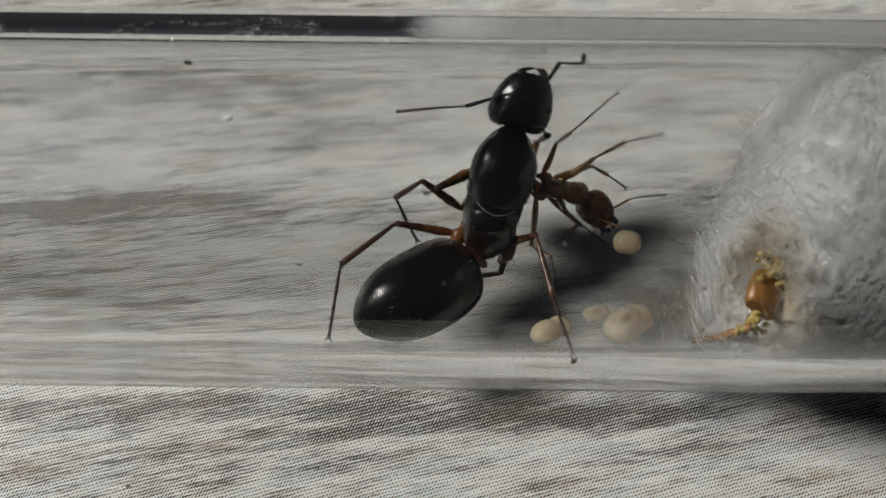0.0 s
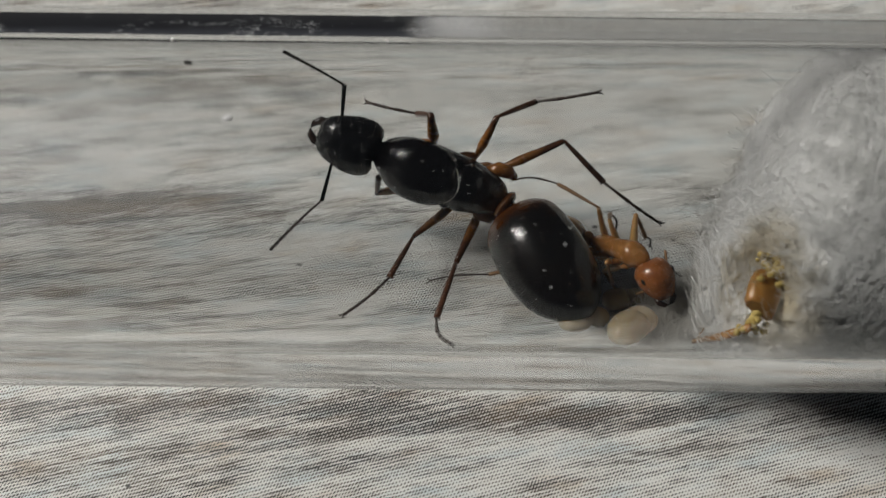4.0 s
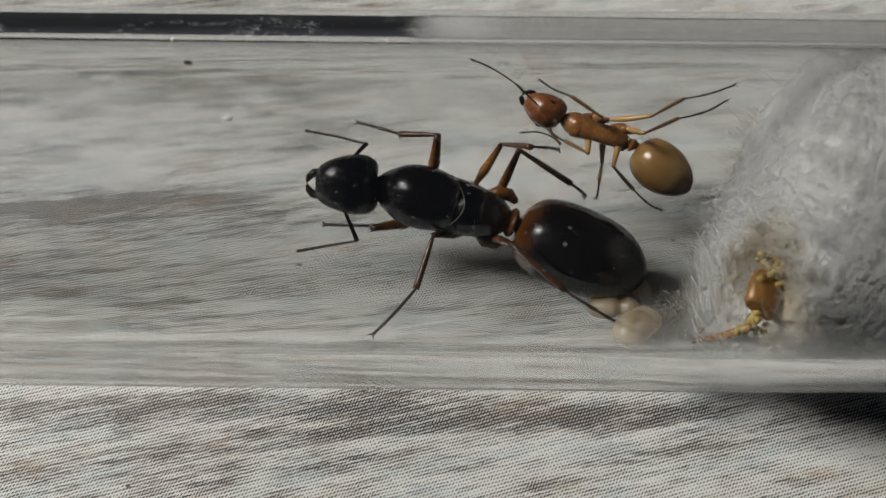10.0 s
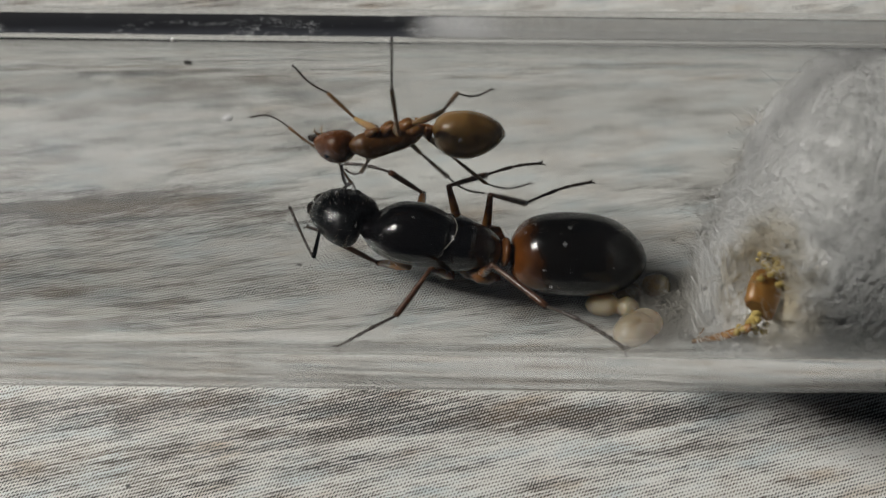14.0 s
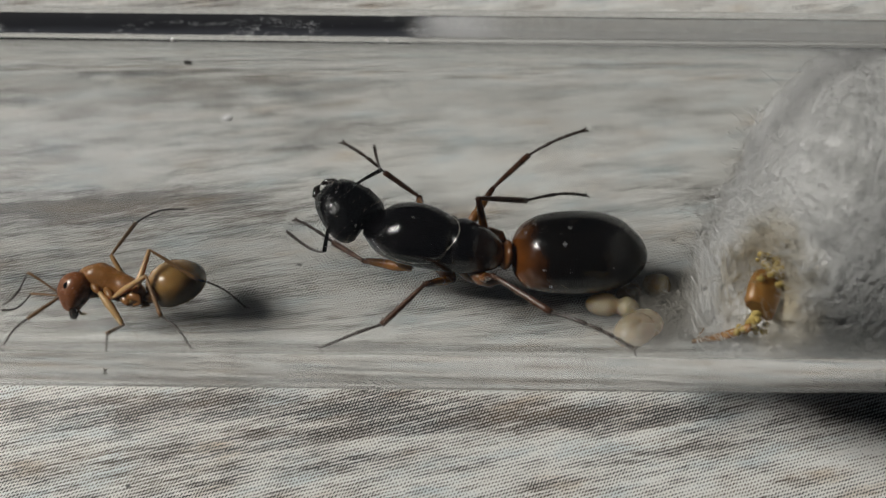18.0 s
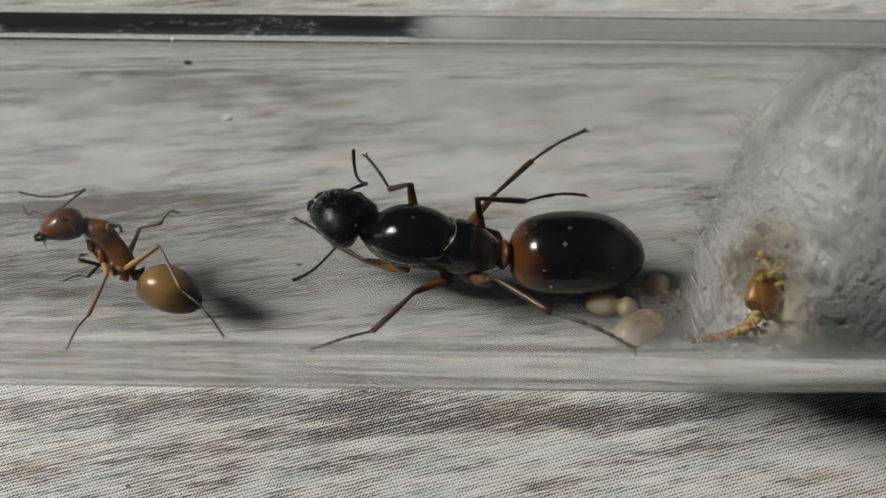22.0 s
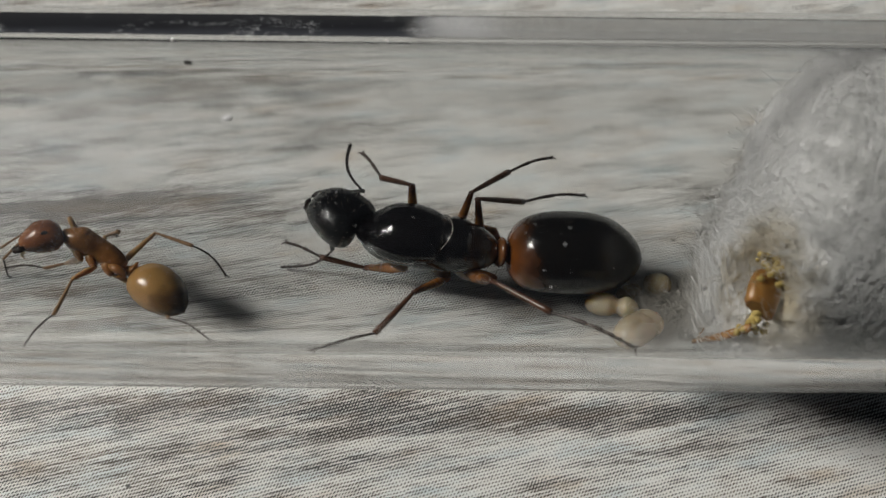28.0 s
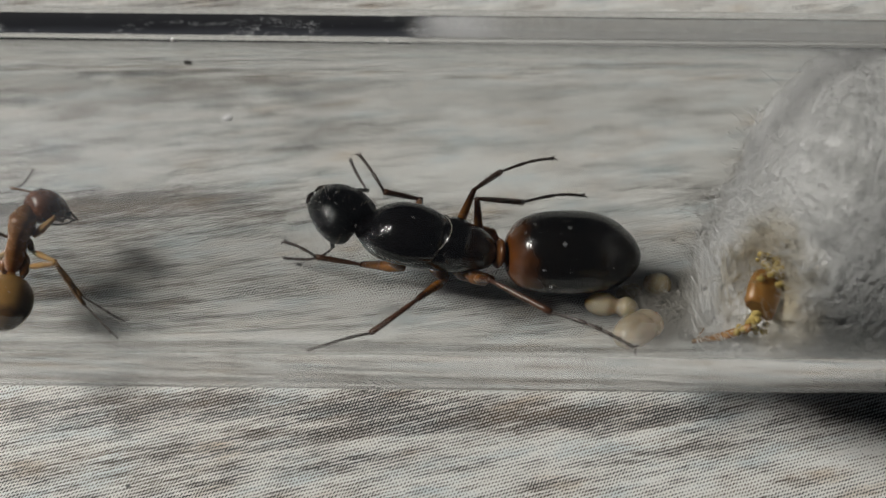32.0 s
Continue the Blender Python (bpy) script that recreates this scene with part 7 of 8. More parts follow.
    leg('worker', 'R1', 3.5, (7.21, -1.01, 2.17), (7.92, -2.54, 2.15), (9.31, -3.80, 2.68))
    leg('worker', 'R1', 5.5, (8.66, 0.06, 2.55), (8.59, -0.97, 3.53), (9.18, -0.39, 1.47))
    leg('worker', 'R1', 6, (8.79, 0.07, 2.55), (8.57, -0.77, 3.75), (8.67, -0.07, 1.46))
    leg('worker', 'R1', 7, (10.71, 0.89, 3.12), (11.66, 1.01, 1.58), (12.27, 0.03, 1.46))
    leg('worker', 'R1', 7.5, (11.27, 2.36, 2.05), (11.68, 0.89, 2.83), (12.42, 0.28, 1.47))
    leg('worker', 'R1', 8, (12.08, 5.26, 4.68), (12.41, 5.52, 6.34), (13.58, 6.54, 7.89))
    leg('worker', 'R1', 8.5, (10.45, 3.68, 7.47), (11.43, 5.06, 7.22), (12.20, 6.54, 7.86))
    leg('worker', 'R1', 9, (9.27, 4.14, 8.05), (8.69, 4.24, 9.89), (8.20, 5.16, 12.01))
    leg('worker', 'R1', 9.5, (7.22, 4.79, 7.53), (5.91, 5.89, 7.38), (4.10, 6.54, 8.03))
    leg('worker', 'R1', 10, (6.80, 4.59, 7.82), (5.51, 5.17, 8.58), (4.28, 6.54, 8.03))
    leg('worker', 'R1', 10.5, (6.90, 4.23, 7.88), (5.87, 5.55, 7.61), (4.62, 6.54, 7.85))
    leg('worker', 'R1', 11, (6.08, 4.68, 7.66), (5.74, 6.23, 6.66), (4.84, 6.53, 7.62))
    leg('worker', 'R1', 12, (5.09, 4.85, 7.64), (4.44, 6.41, 6.89), (3.40, 6.54, 8.06))
    leg('worker', 'R1', 13, (1.96, 4.14, 7.45), (0.82, 5.03, 8.22), (-0.26, 6.54, 7.99))
    leg('worker', 'R1', 13.5, (0.10, 4.16, 6.89), (-1.45, 5.33, 6.33), (-4.11, 6.30, 6.23))
    leg('worker', 'R1', 14, (-4.05, 4.65, 7.28), (-5.13, 5.37, 8.34), (-6.75, 6.38, 9.43))
    leg('worker', 'R1', 14.5, (-4.11, 4.72, 6.44), (-5.09, 5.80, 7.52), (-6.30, 6.46, 9.02))
    leg('worker', 'R1', 16.5, (-14.86, 0.72, 1.84), (-14.67, -0.37, 3.21), (-14.37, -0.69, 1.50))
    leg('worker', 'R1', 17, (-15.59, -0.14, 4.78), (-16.25, 0.03, 3.27), (-16.77, 0.39, 1.47))
    leg('worker', 'R1', 17.5, (-17.83, -1.23, 4.72), (-18.56, -1.14, 3.15), (-19.37, -0.77, 1.50))
    leg('worker', 'R1', 18, (-17.05, -2.81, 4.45), (-17.89, -4.46, 4.69), (-18.38, -6.11, 5.67))
    leg('worker', 'R1', 18.5, (-17.17, -3.67, 5.27), (-18.08, -4.49, 4.30), (-18.38, -6.11, 5.67))
    leg('worker', 'R1', 19, (-14.99, -1.68, 4.84), (-15.78, -1.48, 3.32), (-16.55, -1.06, 1.55))
    leg('worker', 'R1', 19.5, (-15.53, 0.07, 2.55), (-15.45, -1.40, 3.15), (-16.92, -1.23, 1.58))
    leg('worker', 'R1', 20.5, (-15.06, -1.75, 5.02), (-15.94, -1.85, 3.51), (-16.75, -1.40, 1.61))
    leg('worker', 'R1', 21, (-15.70, -0.05, 1.78), (-16.31, -1.66, 2.65), (-17.43, -1.31, 1.59))
    leg('worker', 'R1', 22, (-15.74, -0.13, 1.60), (-16.21, -1.50, 2.64), (-17.43, -1.31, 1.59))
    leg('worker', 'R1', 23, (-14.79, -1.73, 4.64), (-15.66, -1.70, 3.16), (-16.62, -1.40, 1.61))
    leg('worker', 'R1', 23.5, (-16.43, -0.78, 1.65), (-16.22, -1.70, 2.99), (-17.43, -1.31, 1.59))
    leg('worker', 'R1', 24, (-15.68, 0.87, 4.93), (-15.72, 0.94, 3.28), (-15.77, 1.15, 1.56))
    leg('worker', 'R1', 24.5, (-13.77, 0.32, 4.71), (-14.26, 0.42, 3.14), (-14.79, 0.57, 1.48))
    leg('worker', 'R1', 25, (-15.04, 0.63, 4.83), (-14.97, 1.72, 3.57), (-15.05, 2.81, 2.09))
    leg('worker', 'R1', 25.5, (-15.30, 0.80, 4.90), (-15.20, 0.95, 3.28), (-15.21, 0.86, 1.52))
    leg('worker', 'R1', 27.5, (-15.11, 0.80, 4.67), (-15.78, 1.04, 3.09), (-16.73, 1.43, 1.62))
    leg('worker', 'R1', 28, (-16.55, 0.25, 5.14), (-16.95, 0.83, 3.47), (-17.27, 1.42, 1.62))
    leg('worker', 'R1', 29, (-16.45, 1.54, 4.76), (-16.85, 1.55, 3.27), (-17.17, 1.85, 1.73))
    leg('worker', 'R1', 30, (-16.92, 1.73, 2.28), (-16.42, 0.57, 3.40), (-16.82, 0.84, 1.51))
    leg('worker', 'R1', 31, (-23.66, 1.57, 1.80), (-23.49, 0.59, 3.18), (-24.45, 1.04, 1.54))
    leg('worker', 'R1', 32, (-17.67, 0.17, 5.11), (-17.48, 1.04, 3.54), (-17.58, 1.98, 1.77))
    leg('worker', 'L2', 0, (6.79, 4.42, 3.37), (7.49, 3.23, 4.73), (8.73, 3.66, 2.58))
    leg('worker', 'L2', 0.5, (5.08, 3.70, 4.40), (6.19, 5.38, 4.35), (7.24, 6.19, 5.90))
    leg('worker', 'L2', 1, (5.21, 3.05, 4.16), (6.88, 2.84, 3.15), (8.74, 2.97, 2.17))
    leg('worker', 'L2', 1.5, (5.41, 1.71, 4.37), (6.99, 2.37, 3.15), (9.01, 3.00, 2.19))
    leg('worker', 'L2', 2, (5.11, 2.30, 2.03), (5.85, 1.07, 3.55), (6.32, 1.40, 1.61))
    leg('worker', 'L2', 2.5, (5.78, 1.76, 1.85), (4.81, 0.93, 3.51), (4.45, 1.67, 1.68))
    leg('worker', 'L2', 3.5, (7.29, 0.54, 5.26), (7.41, 1.60, 3.76), (7.80, 1.70, 1.69))
    leg('worker', 'L2', 5.5, (7.69, 1.52, 4.51), (8.54, 2.04, 3.23), (9.15, 2.40, 1.92))
    leg('worker', 'L2', 6, (7.31, 1.70, 4.61), (8.28, 2.16, 3.29), (9.02, 2.53, 1.97))
    leg('worker', 'L2', 7, (8.80, 1.89, 4.96), (9.31, 2.89, 3.70), (9.80, 3.67, 2.59))
    leg('worker', 'L2', 7.5, (8.31, 2.56, 5.12), (7.20, 3.87, 4.16), (5.26, 5.57, 4.57))
    leg('worker', 'L2', 8, (8.62, 3.17, 6.68), (8.04, 5.06, 6.18), (7.01, 6.43, 6.81))
    leg('worker', 'L2', 8.5, (8.34, 4.98, 3.98), (7.30, 4.61, 5.85), (6.43, 5.66, 4.72))
    leg('worker', 'L2', 9, (7.81, 3.43, 3.37), (6.56, 3.11, 4.91), (6.00, 4.53, 3.28))
    leg('worker', 'L2', 9.5, (8.38, 2.98, 6.24), (8.19, 2.90, 4.22), (7.94, 2.91, 2.14))
    leg('worker', 'L2', 10, (7.45, 4.57, 3.52), (7.12, 3.01, 4.56), (7.26, 3.28, 2.34))
    leg('worker', 'L2', 10.5, (7.51, 4.26, 3.50), (7.14, 2.79, 4.68), (7.26, 3.28, 2.34))
    leg('worker', 'L2', 11, (6.30, 3.17, 6.13), (6.38, 3.43, 4.35), (6.72, 3.40, 2.41))
    leg('worker', 'L2', 12, (5.93, 3.07, 6.04), (6.00, 3.21, 4.18), (6.10, 3.27, 2.34))
    leg('worker', 'L2', 13, (3.60, 4.11, 3.10), (3.55, 2.64, 4.31), (3.82, 2.95, 2.16))
    leg('worker', 'L2', 13.5, (1.90, 2.50, 5.34), (2.49, 2.71, 3.58), (3.64, 2.74, 2.06))
    leg('worker', 'L2', 14, (-0.64, 2.59, 5.93), (0.91, 2.60, 4.03), (3.10, 2.94, 2.16))
    leg('worker', 'L2', 14.5, (-2.06, 3.42, 5.53), (-0.91, 2.47, 3.95), (0.67, 3.17, 2.28))
    leg('worker', 'L2', 16.5, (-11.94, -2.11, 4.97), (-12.56, -1.73, 3.33), (-12.70, -1.34, 1.60))
    leg('worker', 'L2', 17, (-12.21, -1.85, 5.00), (-10.90, -3.35, 4.60), (-9.73, -4.26, 3.04))
    leg('worker', 'L2', 17.5, (-14.71, -3.41, 3.37), (-14.09, -5.06, 4.34), (-13.00, -6.25, 6.06))
    leg('worker', 'L2', 18, (-12.92, -2.67, 5.63), (-11.95, -4.50, 5.50), (-10.38, -6.23, 6.03))
    leg('worker', 'L2', 18.5, (-12.73, -2.74, 5.80), (-11.95, -4.50, 5.50), (-10.42, -6.18, 5.86))
    leg('worker', 'L2', 19, (-12.76, -4.40, 6.73), (-12.04, -4.74, 4.94), (-10.38, -6.23, 6.03))
    leg('worker', 'L2', 19.5, (-13.95, -2.68, 6.57), (-15.12, -4.25, 5.86), (-15.66, -6.37, 6.53))
    leg('worker', 'L2', 20, (-14.61, -2.76, 5.79), (-15.60, -5.23, 4.96), (-15.73, -6.37, 6.53))
    leg('worker', 'L2', 21, (-14.65, -2.55, 5.28), (-14.77, -4.27, 6.29), (-15.58, -6.42, 6.78))
    leg('worker', 'L2', 22, (-14.59, -2.62, 5.45), (-15.05, -4.54, 5.51), (-15.36, -6.42, 6.75))
    leg('worker', 'L2', 22.5, (-14.59, -2.62, 5.45), (-15.05, -4.54, 5.51), (-15.27, -6.42, 6.74))
    leg('worker', 'L2', 23, (-14.69, -2.44, 5.66), (-14.77, -4.27, 6.29), (-15.20, -6.42, 6.73))
    leg('worker', 'L2', 23.5, (-15.52, -3.34, 4.80), (-17.02, -4.44, 4.16), (-17.92, -6.10, 5.64))
    leg('worker', 'L2', 24, (-15.48, -3.10, 5.25), (-16.91, -4.41, 4.56), (-17.85, -6.10, 5.63))
    leg('worker', 'L2', 24.5, (-14.98, -3.17, 5.09), (-16.59, -4.36, 4.43), (-17.44, -6.03, 5.47))
    leg('worker', 'L2', 25, (-15.06, -4.40, 4.62), (-16.80, -4.74, 3.55), (-17.71, -5.93, 5.24))
    leg('worker', 'L2', 25.5, (-14.79, -3.41, 5.73), (-15.97, -4.93, 6.32), (-17.67, -5.93, 5.24))
    leg('worker', 'L2', 27.5, (-15.77, -2.58, 5.64), (-16.79, -4.16, 4.67), (-17.51, -6.03, 5.47))
    leg('worker', 'L2', 29, (-15.84, -2.57, 4.93), (-16.97, -4.12, 4.08), (-17.67, -5.93, 5.24))
    leg('worker', 'L2', 30, (-16.68, -1.80, 5.40), (-17.16, -3.79, 4.83), (-17.58, -6.03, 5.48))
    leg('worker', 'L2', 30.5, (-20.15, -2.10, 3.27), (-18.96, -3.76, 3.79), (-17.68, -5.72, 4.82))
    leg('worker', 'L2', 31, (-22.12, -2.16, 4.09), (-21.86, -3.67, 3.40), (-20.90, -5.54, 4.52))
    leg('worker', 'L2', 32, (-21.22, -0.53, 1.62), (-21.50, -1.55, 3.33), (-22.89, -1.50, 1.63))
    leg('worker', 'R2', 0, (6.53, 1.58, 2.23), (5.57, 0.59, 3.62), (4.98, 1.16, 1.56))
    leg('worker', 'R2', 0.5, (5.44, 0.13, 1.98), (4.51, -0.73, 3.55), (4.01, -0.39, 1.47))
    leg('worker', 'R2', 1, (6.23, -0.56, 1.80), (6.79, -1.79, 3.33), (7.99, -2.10, 1.81))
    leg('worker', 'R2', 1.5, (6.11, -1.49, 2.55), (6.40, -3.21, 4.00), (6.97, -3.24, 2.32))
    leg('worker', 'R2', 2, (6.43, -1.28, 2.04), (6.70, -2.29, 3.87), (7.24, -1.75, 1.70))
    leg('worker', 'R2', 2.5, (6.56, -1.69, 3.06), (7.38, -3.10, 4.12), (8.53, -3.02, 2.20))
    leg('worker', 'R2', 3, (6.32, -2.44, 4.94), (7.33, -2.93, 3.65), (8.39, -3.14, 2.26))
    leg('worker', 'R2', 3.5, (7.02, -2.57, 5.28), (7.49, -2.46, 3.56), (7.82, -2.46, 1.94))
    leg('worker', 'R2', 6, (8.04, 0.18, 4.22), (8.27, 0.58, 2.75), (8.31, 0.84, 1.51))
    leg('worker', 'R2', 7, (8.56, 0.26, 2.77), (8.27, -0.14, 4.29), (8.59, 1.14, 1.56))
    leg('worker', 'R2', 7.5, (9.82, 0.86, 3.78), (10.96, 0.79, 2.37), (12.29, 0.28, 1.47))
    leg('worker', 'R2', 8, (10.68, 1.64, 4.33), (11.42, 0.89, 2.82), (12.41, 0.13, 1.46))
    leg('worker', 'R2', 8.5, (10.93, 4.39, 3.35), (11.19, 2.70, 4.09), (12.24, 2.30, 1.88))
    leg('worker', 'R2', 9, (11.61, 4.89, 4.18), (12.19, 5.93, 5.73), (12.80, 6.54, 7.78))
    leg('worker', 'R2', 9.5, (9.75, 4.40, 7.21), (11.07, 5.86, 6.80), (12.78, 6.53, 7.73))
    leg('worker', 'R2', 10, (9.15, 5.00, 7.26), (10.80, 6.20, 7.06), (12.73, 6.53, 7.73))
    leg('worker', 'R2', 11, (8.76, 5.40, 6.67), (10.67, 5.81, 7.58), (12.73, 6.53, 7.73))
    leg('worker', 'R2', 12, (8.32, 5.77, 6.39), (10.31, 6.01, 6.83), (12.73, 6.53, 7.73))
    leg('worker', 'R2', 13, (3.84, 4.25, 7.31), (4.84, 6.08, 6.61), (5.94, 6.54, 7.83))
    leg('worker', 'R2', 13.5, (1.05, 3.87, 7.12), (1.05, 4.67, 9.16), (1.35, 5.45, 11.62))
    leg('worker', 'R2', 14, (-2.03, 2.62, 10.10), (-2.14, 2.91, 11.85), (-2.10, 3.45, 13.62))
    leg('worker', 'R2', 14.5, (-3.33, 5.03, 6.97), (-4.24, 6.49, 7.59), (-5.27, 6.37, 9.47))
    leg('worker', 'R2', 16.5, (-12.79, 0.94, 4.26), (-13.65, 2.19, 3.31), (-14.65, 3.32, 2.36))
    leg('worker', 'R2', 17, (-13.74, 0.37, 4.50), (-13.93, 1.98, 3.69), (-14.57, 3.27, 2.34))
    leg('worker', 'R2', 17.5, (-15.68, -0.83, 2.51), (-15.18, -1.77, 4.04), (-15.71, -1.39, 1.61))
    leg('worker', 'R2', 19, (-14.88, -1.83, 5.20), (-15.72, -1.55, 3.50), (-16.55, -1.06, 1.55))
    leg('worker', 'R2', 19.5, (-14.09, -0.81, 5.44), (-14.41, -0.12, 3.66), (-14.92, 0.56, 1.48))
    leg('worker', 'R2', 20, (-14.21, -0.47, 5.33), (-14.66, 0.10, 3.49), (-15.19, 0.56, 1.48))
    leg('worker', 'R2', 21, (-15.11, 1.14, 2.12), (-14.60, 0.01, 3.69), (-15.19, 0.56, 1.48))
    leg('worker', 'R2', 22, (-14.80, 0.51, 5.24), (-15.01, 0.85, 3.48), (-15.26, 1.45, 1.62))
    leg('worker', 'R2', 23, (-14.66, 0.07, 5.07), (-15.00, 0.59, 3.40), (-15.50, 1.01, 1.54))
    leg('worker', 'R2', 23.5, (-15.11, 0.53, 5.02), (-15.46, 0.94, 3.28), (-15.62, 0.86, 1.52))
    leg('worker', 'R2', 24, (-14.56, 1.29, 4.88), (-15.03, 1.67, 3.08), (-15.27, 0.86, 1.52))
    leg('worker', 'R2', 24.5, (-14.73, 1.29, 4.88), (-14.81, 1.41, 2.98), (-15.00, 0.56, 1.48))
    leg('worker', 'R2', 25, (-14.36, 0.90, 5.18), (-13.93, 1.73, 3.58), (-13.98, 2.87, 2.12))
    leg('worker', 'R2', 25.5, (-13.93, 0.78, 5.13), (-14.55, 0.95, 3.29), (-15.24, 1.16, 1.56))
    leg('worker', 'R2', 27.5, (-14.35, 0.98, 4.74), (-14.93, 0.68, 3.21), (-15.51, 1.15, 1.56))
    leg('worker', 'R2', 28, (-14.80, 1.81, 3.22), (-14.70, 0.31, 3.98), (-15.51, 1.15, 1.56))
    leg('worker', 'R2', 29, (-14.71, 2.04, 2.85), (-14.64, 0.67, 3.87), (-15.51, 1.15, 1.56))
    leg('worker', 'R2', 30, (-15.92, 2.28, 3.20), (-15.23, 0.82, 4.15), (-15.50, 1.09, 1.55))
    leg('worker', 'R2', 30.5, (-21.13, 1.96, 2.36), (-20.24, 0.70, 3.66), (-20.72, 1.09, 1.55))
    leg('worker', 'R2', 31.5, (-18.84, 0.41, 4.29), (-18.32, 1.02, 2.42), (-16.92, 0.54, 1.48))
    leg('worker', 'R2', 32, (-17.44, -1.15, 4.54), (-16.06, -2.87, 3.49), (-14.67, -3.68, 2.60))
    leg('worker', 'L3', 0, (4.79, 3.56, 6.22), (5.88, 5.52, 4.92), (7.20, 6.30, 6.25))
    leg('worker', 'L3', 0.5, (4.69, 3.44, 5.27), (3.35, 3.63, 7.06), (2.47, 5.71, 4.82))
    leg('worker', 'L3', 1, (4.38, 2.73, 4.72), (3.36, 2.85, 6.61), (2.61, 5.63, 4.68))
    leg('worker', 'L3', 1.5, (4.60, 3.81, 3.94), (2.92, 3.79, 5.79), (1.02, 5.70, 4.80))
    leg('worker', 'L3', 2, (4.43, 2.68, 2.19), (3.22, 1.84, 4.36), (2.56, 3.24, 2.32))
    leg('worker', 'L3', 2.5, (3.06, 2.50, 2.82), (2.42, 1.52, 4.94), (2.29, 3.03, 2.21))
    leg('worker', 'L3', 3.5, (6.34, 0.84, 4.92), (4.79, 2.99, 4.55), (2.53, 4.29, 3.06))
    leg('worker', 'L3', 5.5, (6.55, 3.87, 2.90), (6.59, 2.12, 4.77), (7.00, 3.03, 2.20))
    leg('worker', 'L3', 6, (6.55, 3.96, 2.97), (6.53, 2.35, 4.91), (6.99, 3.40, 2.41))
    leg('worker', 'L3', 7, (7.67, 4.04, 3.04), (7.51, 3.32, 5.64), (8.53, 4.72, 3.47))
    leg('worker', 'L3', 7.5, (7.15, 1.91, 5.98), (6.63, 2.89, 4.21), (5.77, 3.63, 2.56))
    leg('worker', 'L3', 8, (7.40, 2.66, 6.25), (6.36, 3.11, 4.37), (4.96, 3.86, 2.72))
    leg('worker', 'L3', 8.5, (7.30, 3.60, 3.23), (6.25, 2.24, 5.10), (5.91, 3.51, 2.48))
    leg('worker', 'L3', 9, (9.79, 3.36, 2.55), (9.02, 1.17, 4.05), (9.14, 1.43, 1.62))
    leg('worker', 'L3', 9.5, (8.75, 2.56, 6.44), (8.98, 2.68, 4.08), (9.14, 1.72, 1.69))
    leg('worker', 'L3', 10, (7.48, 2.86, 6.67), (8.65, 2.58, 4.54), (10.36, 2.76, 2.07))
    leg('worker', 'L3', 10.5, (7.86, 2.45, 6.09), (9.25, 2.45, 3.94), (11.44, 2.50, 1.96))
    leg('worker', 'L3', 11, (6.55, 2.65, 5.98), (7.99, 3.11, 3.84), (10.76, 3.07, 2.22))
    leg('worker', 'L3', 12, (6.66, 2.44, 6.08), (8.20, 2.79, 4.15), (10.62, 3.19, 2.29))
    leg('worker', 'L3', 13, (5.94, 2.25, 4.41), (8.04, 2.63, 3.28), (10.41, 3.19, 2.29))
    leg('worker', 'L3', 13.5, (3.60, 3.44, 2.86), (7.30, 3.19, 3.11), (10.22, 3.11, 2.25))
    leg('worker', 'L3', 14, (0.74, 1.86, 6.46), (1.94, 2.85, 4.45), (4.02, 3.85, 2.71))
    leg('worker', 'L3', 14.5, (0.37, 2.18, 6.15), (2.19, 3.50, 4.68), (5.19, 4.73, 3.49))
    leg('worker', 'L3', 16.5, (-10.80, -2.04, 5.16), (-9.93, -3.96, 6.31), (-9.80, -4.26, 3.04))
    leg('worker', 'L3', 17, (-12.88, -0.97, 5.82), (-11.07, -2.36, 4.20), (-8.85, -2.72, 2.05))
    leg('worker', 'L3', 17.5, (-13.35, -1.05, 4.75), (-11.00, -2.37, 3.87), (-8.97, -2.79, 2.09))
    leg('worker', 'L3', 18, (-12.85, -0.92, 5.41), (-10.80, -2.28, 4.38), (-9.04, -2.83, 2.11))
    leg('worker', 'L3', 18.5, (-12.82, -1.14, 5.77), (-10.61, -2.63, 4.55), (-8.84, -2.79, 2.09))
    leg('worker', 'L3', 19, (-12.87, -2.59, 7.20), (-11.36, -4.31, 6.14), (-8.79, -5.87, 5.11))
    leg('worker', 'L3', 19.5, (-12.28, -0.91, 5.41), (-11.20, -3.31, 5.37), (-8.90, -5.76, 4.91))
    leg('worker', 'L3', 20, (-12.52, -0.83, 5.22), (-11.34, -3.20, 5.21), (-8.90, -5.76, 4.91))
    leg('worker', 'L3', 21, (-12.62, -0.66, 4.85), (-11.38, -3.08, 5.05), (-8.90, -5.76, 4.91))
    leg('worker', 'L3', 22, (-12.50, -0.69, 5.05), (-11.33, -3.08, 5.05), (-8.90, -5.76, 4.91))
    leg('worker', 'L3', 22.5, (-12.35, -0.36, 4.71), (-11.38, -2.96, 4.88), (-8.90, -5.76, 4.91))
    leg('worker', 'L3', 23, (-12.95, -1.43, 5.48), (-11.26, -3.32, 5.54), (-8.90, -5.76, 4.91))
    leg('worker', 'L3', 23.5, (-13.38, -1.76, 1.85), (-11.85, -3.86, 3.28), (-8.88, -5.82, 5.01))
    leg('worker', 'L3', 24.5, (-12.55, -3.19, 5.57), (-11.68, -4.24, 3.93), (-8.79, -5.87, 5.11))
    leg('worker', 'L3', 25, (-13.34, -3.89, 6.02), (-11.74, -5.01, 4.51), (-8.86, -5.87, 5.11))
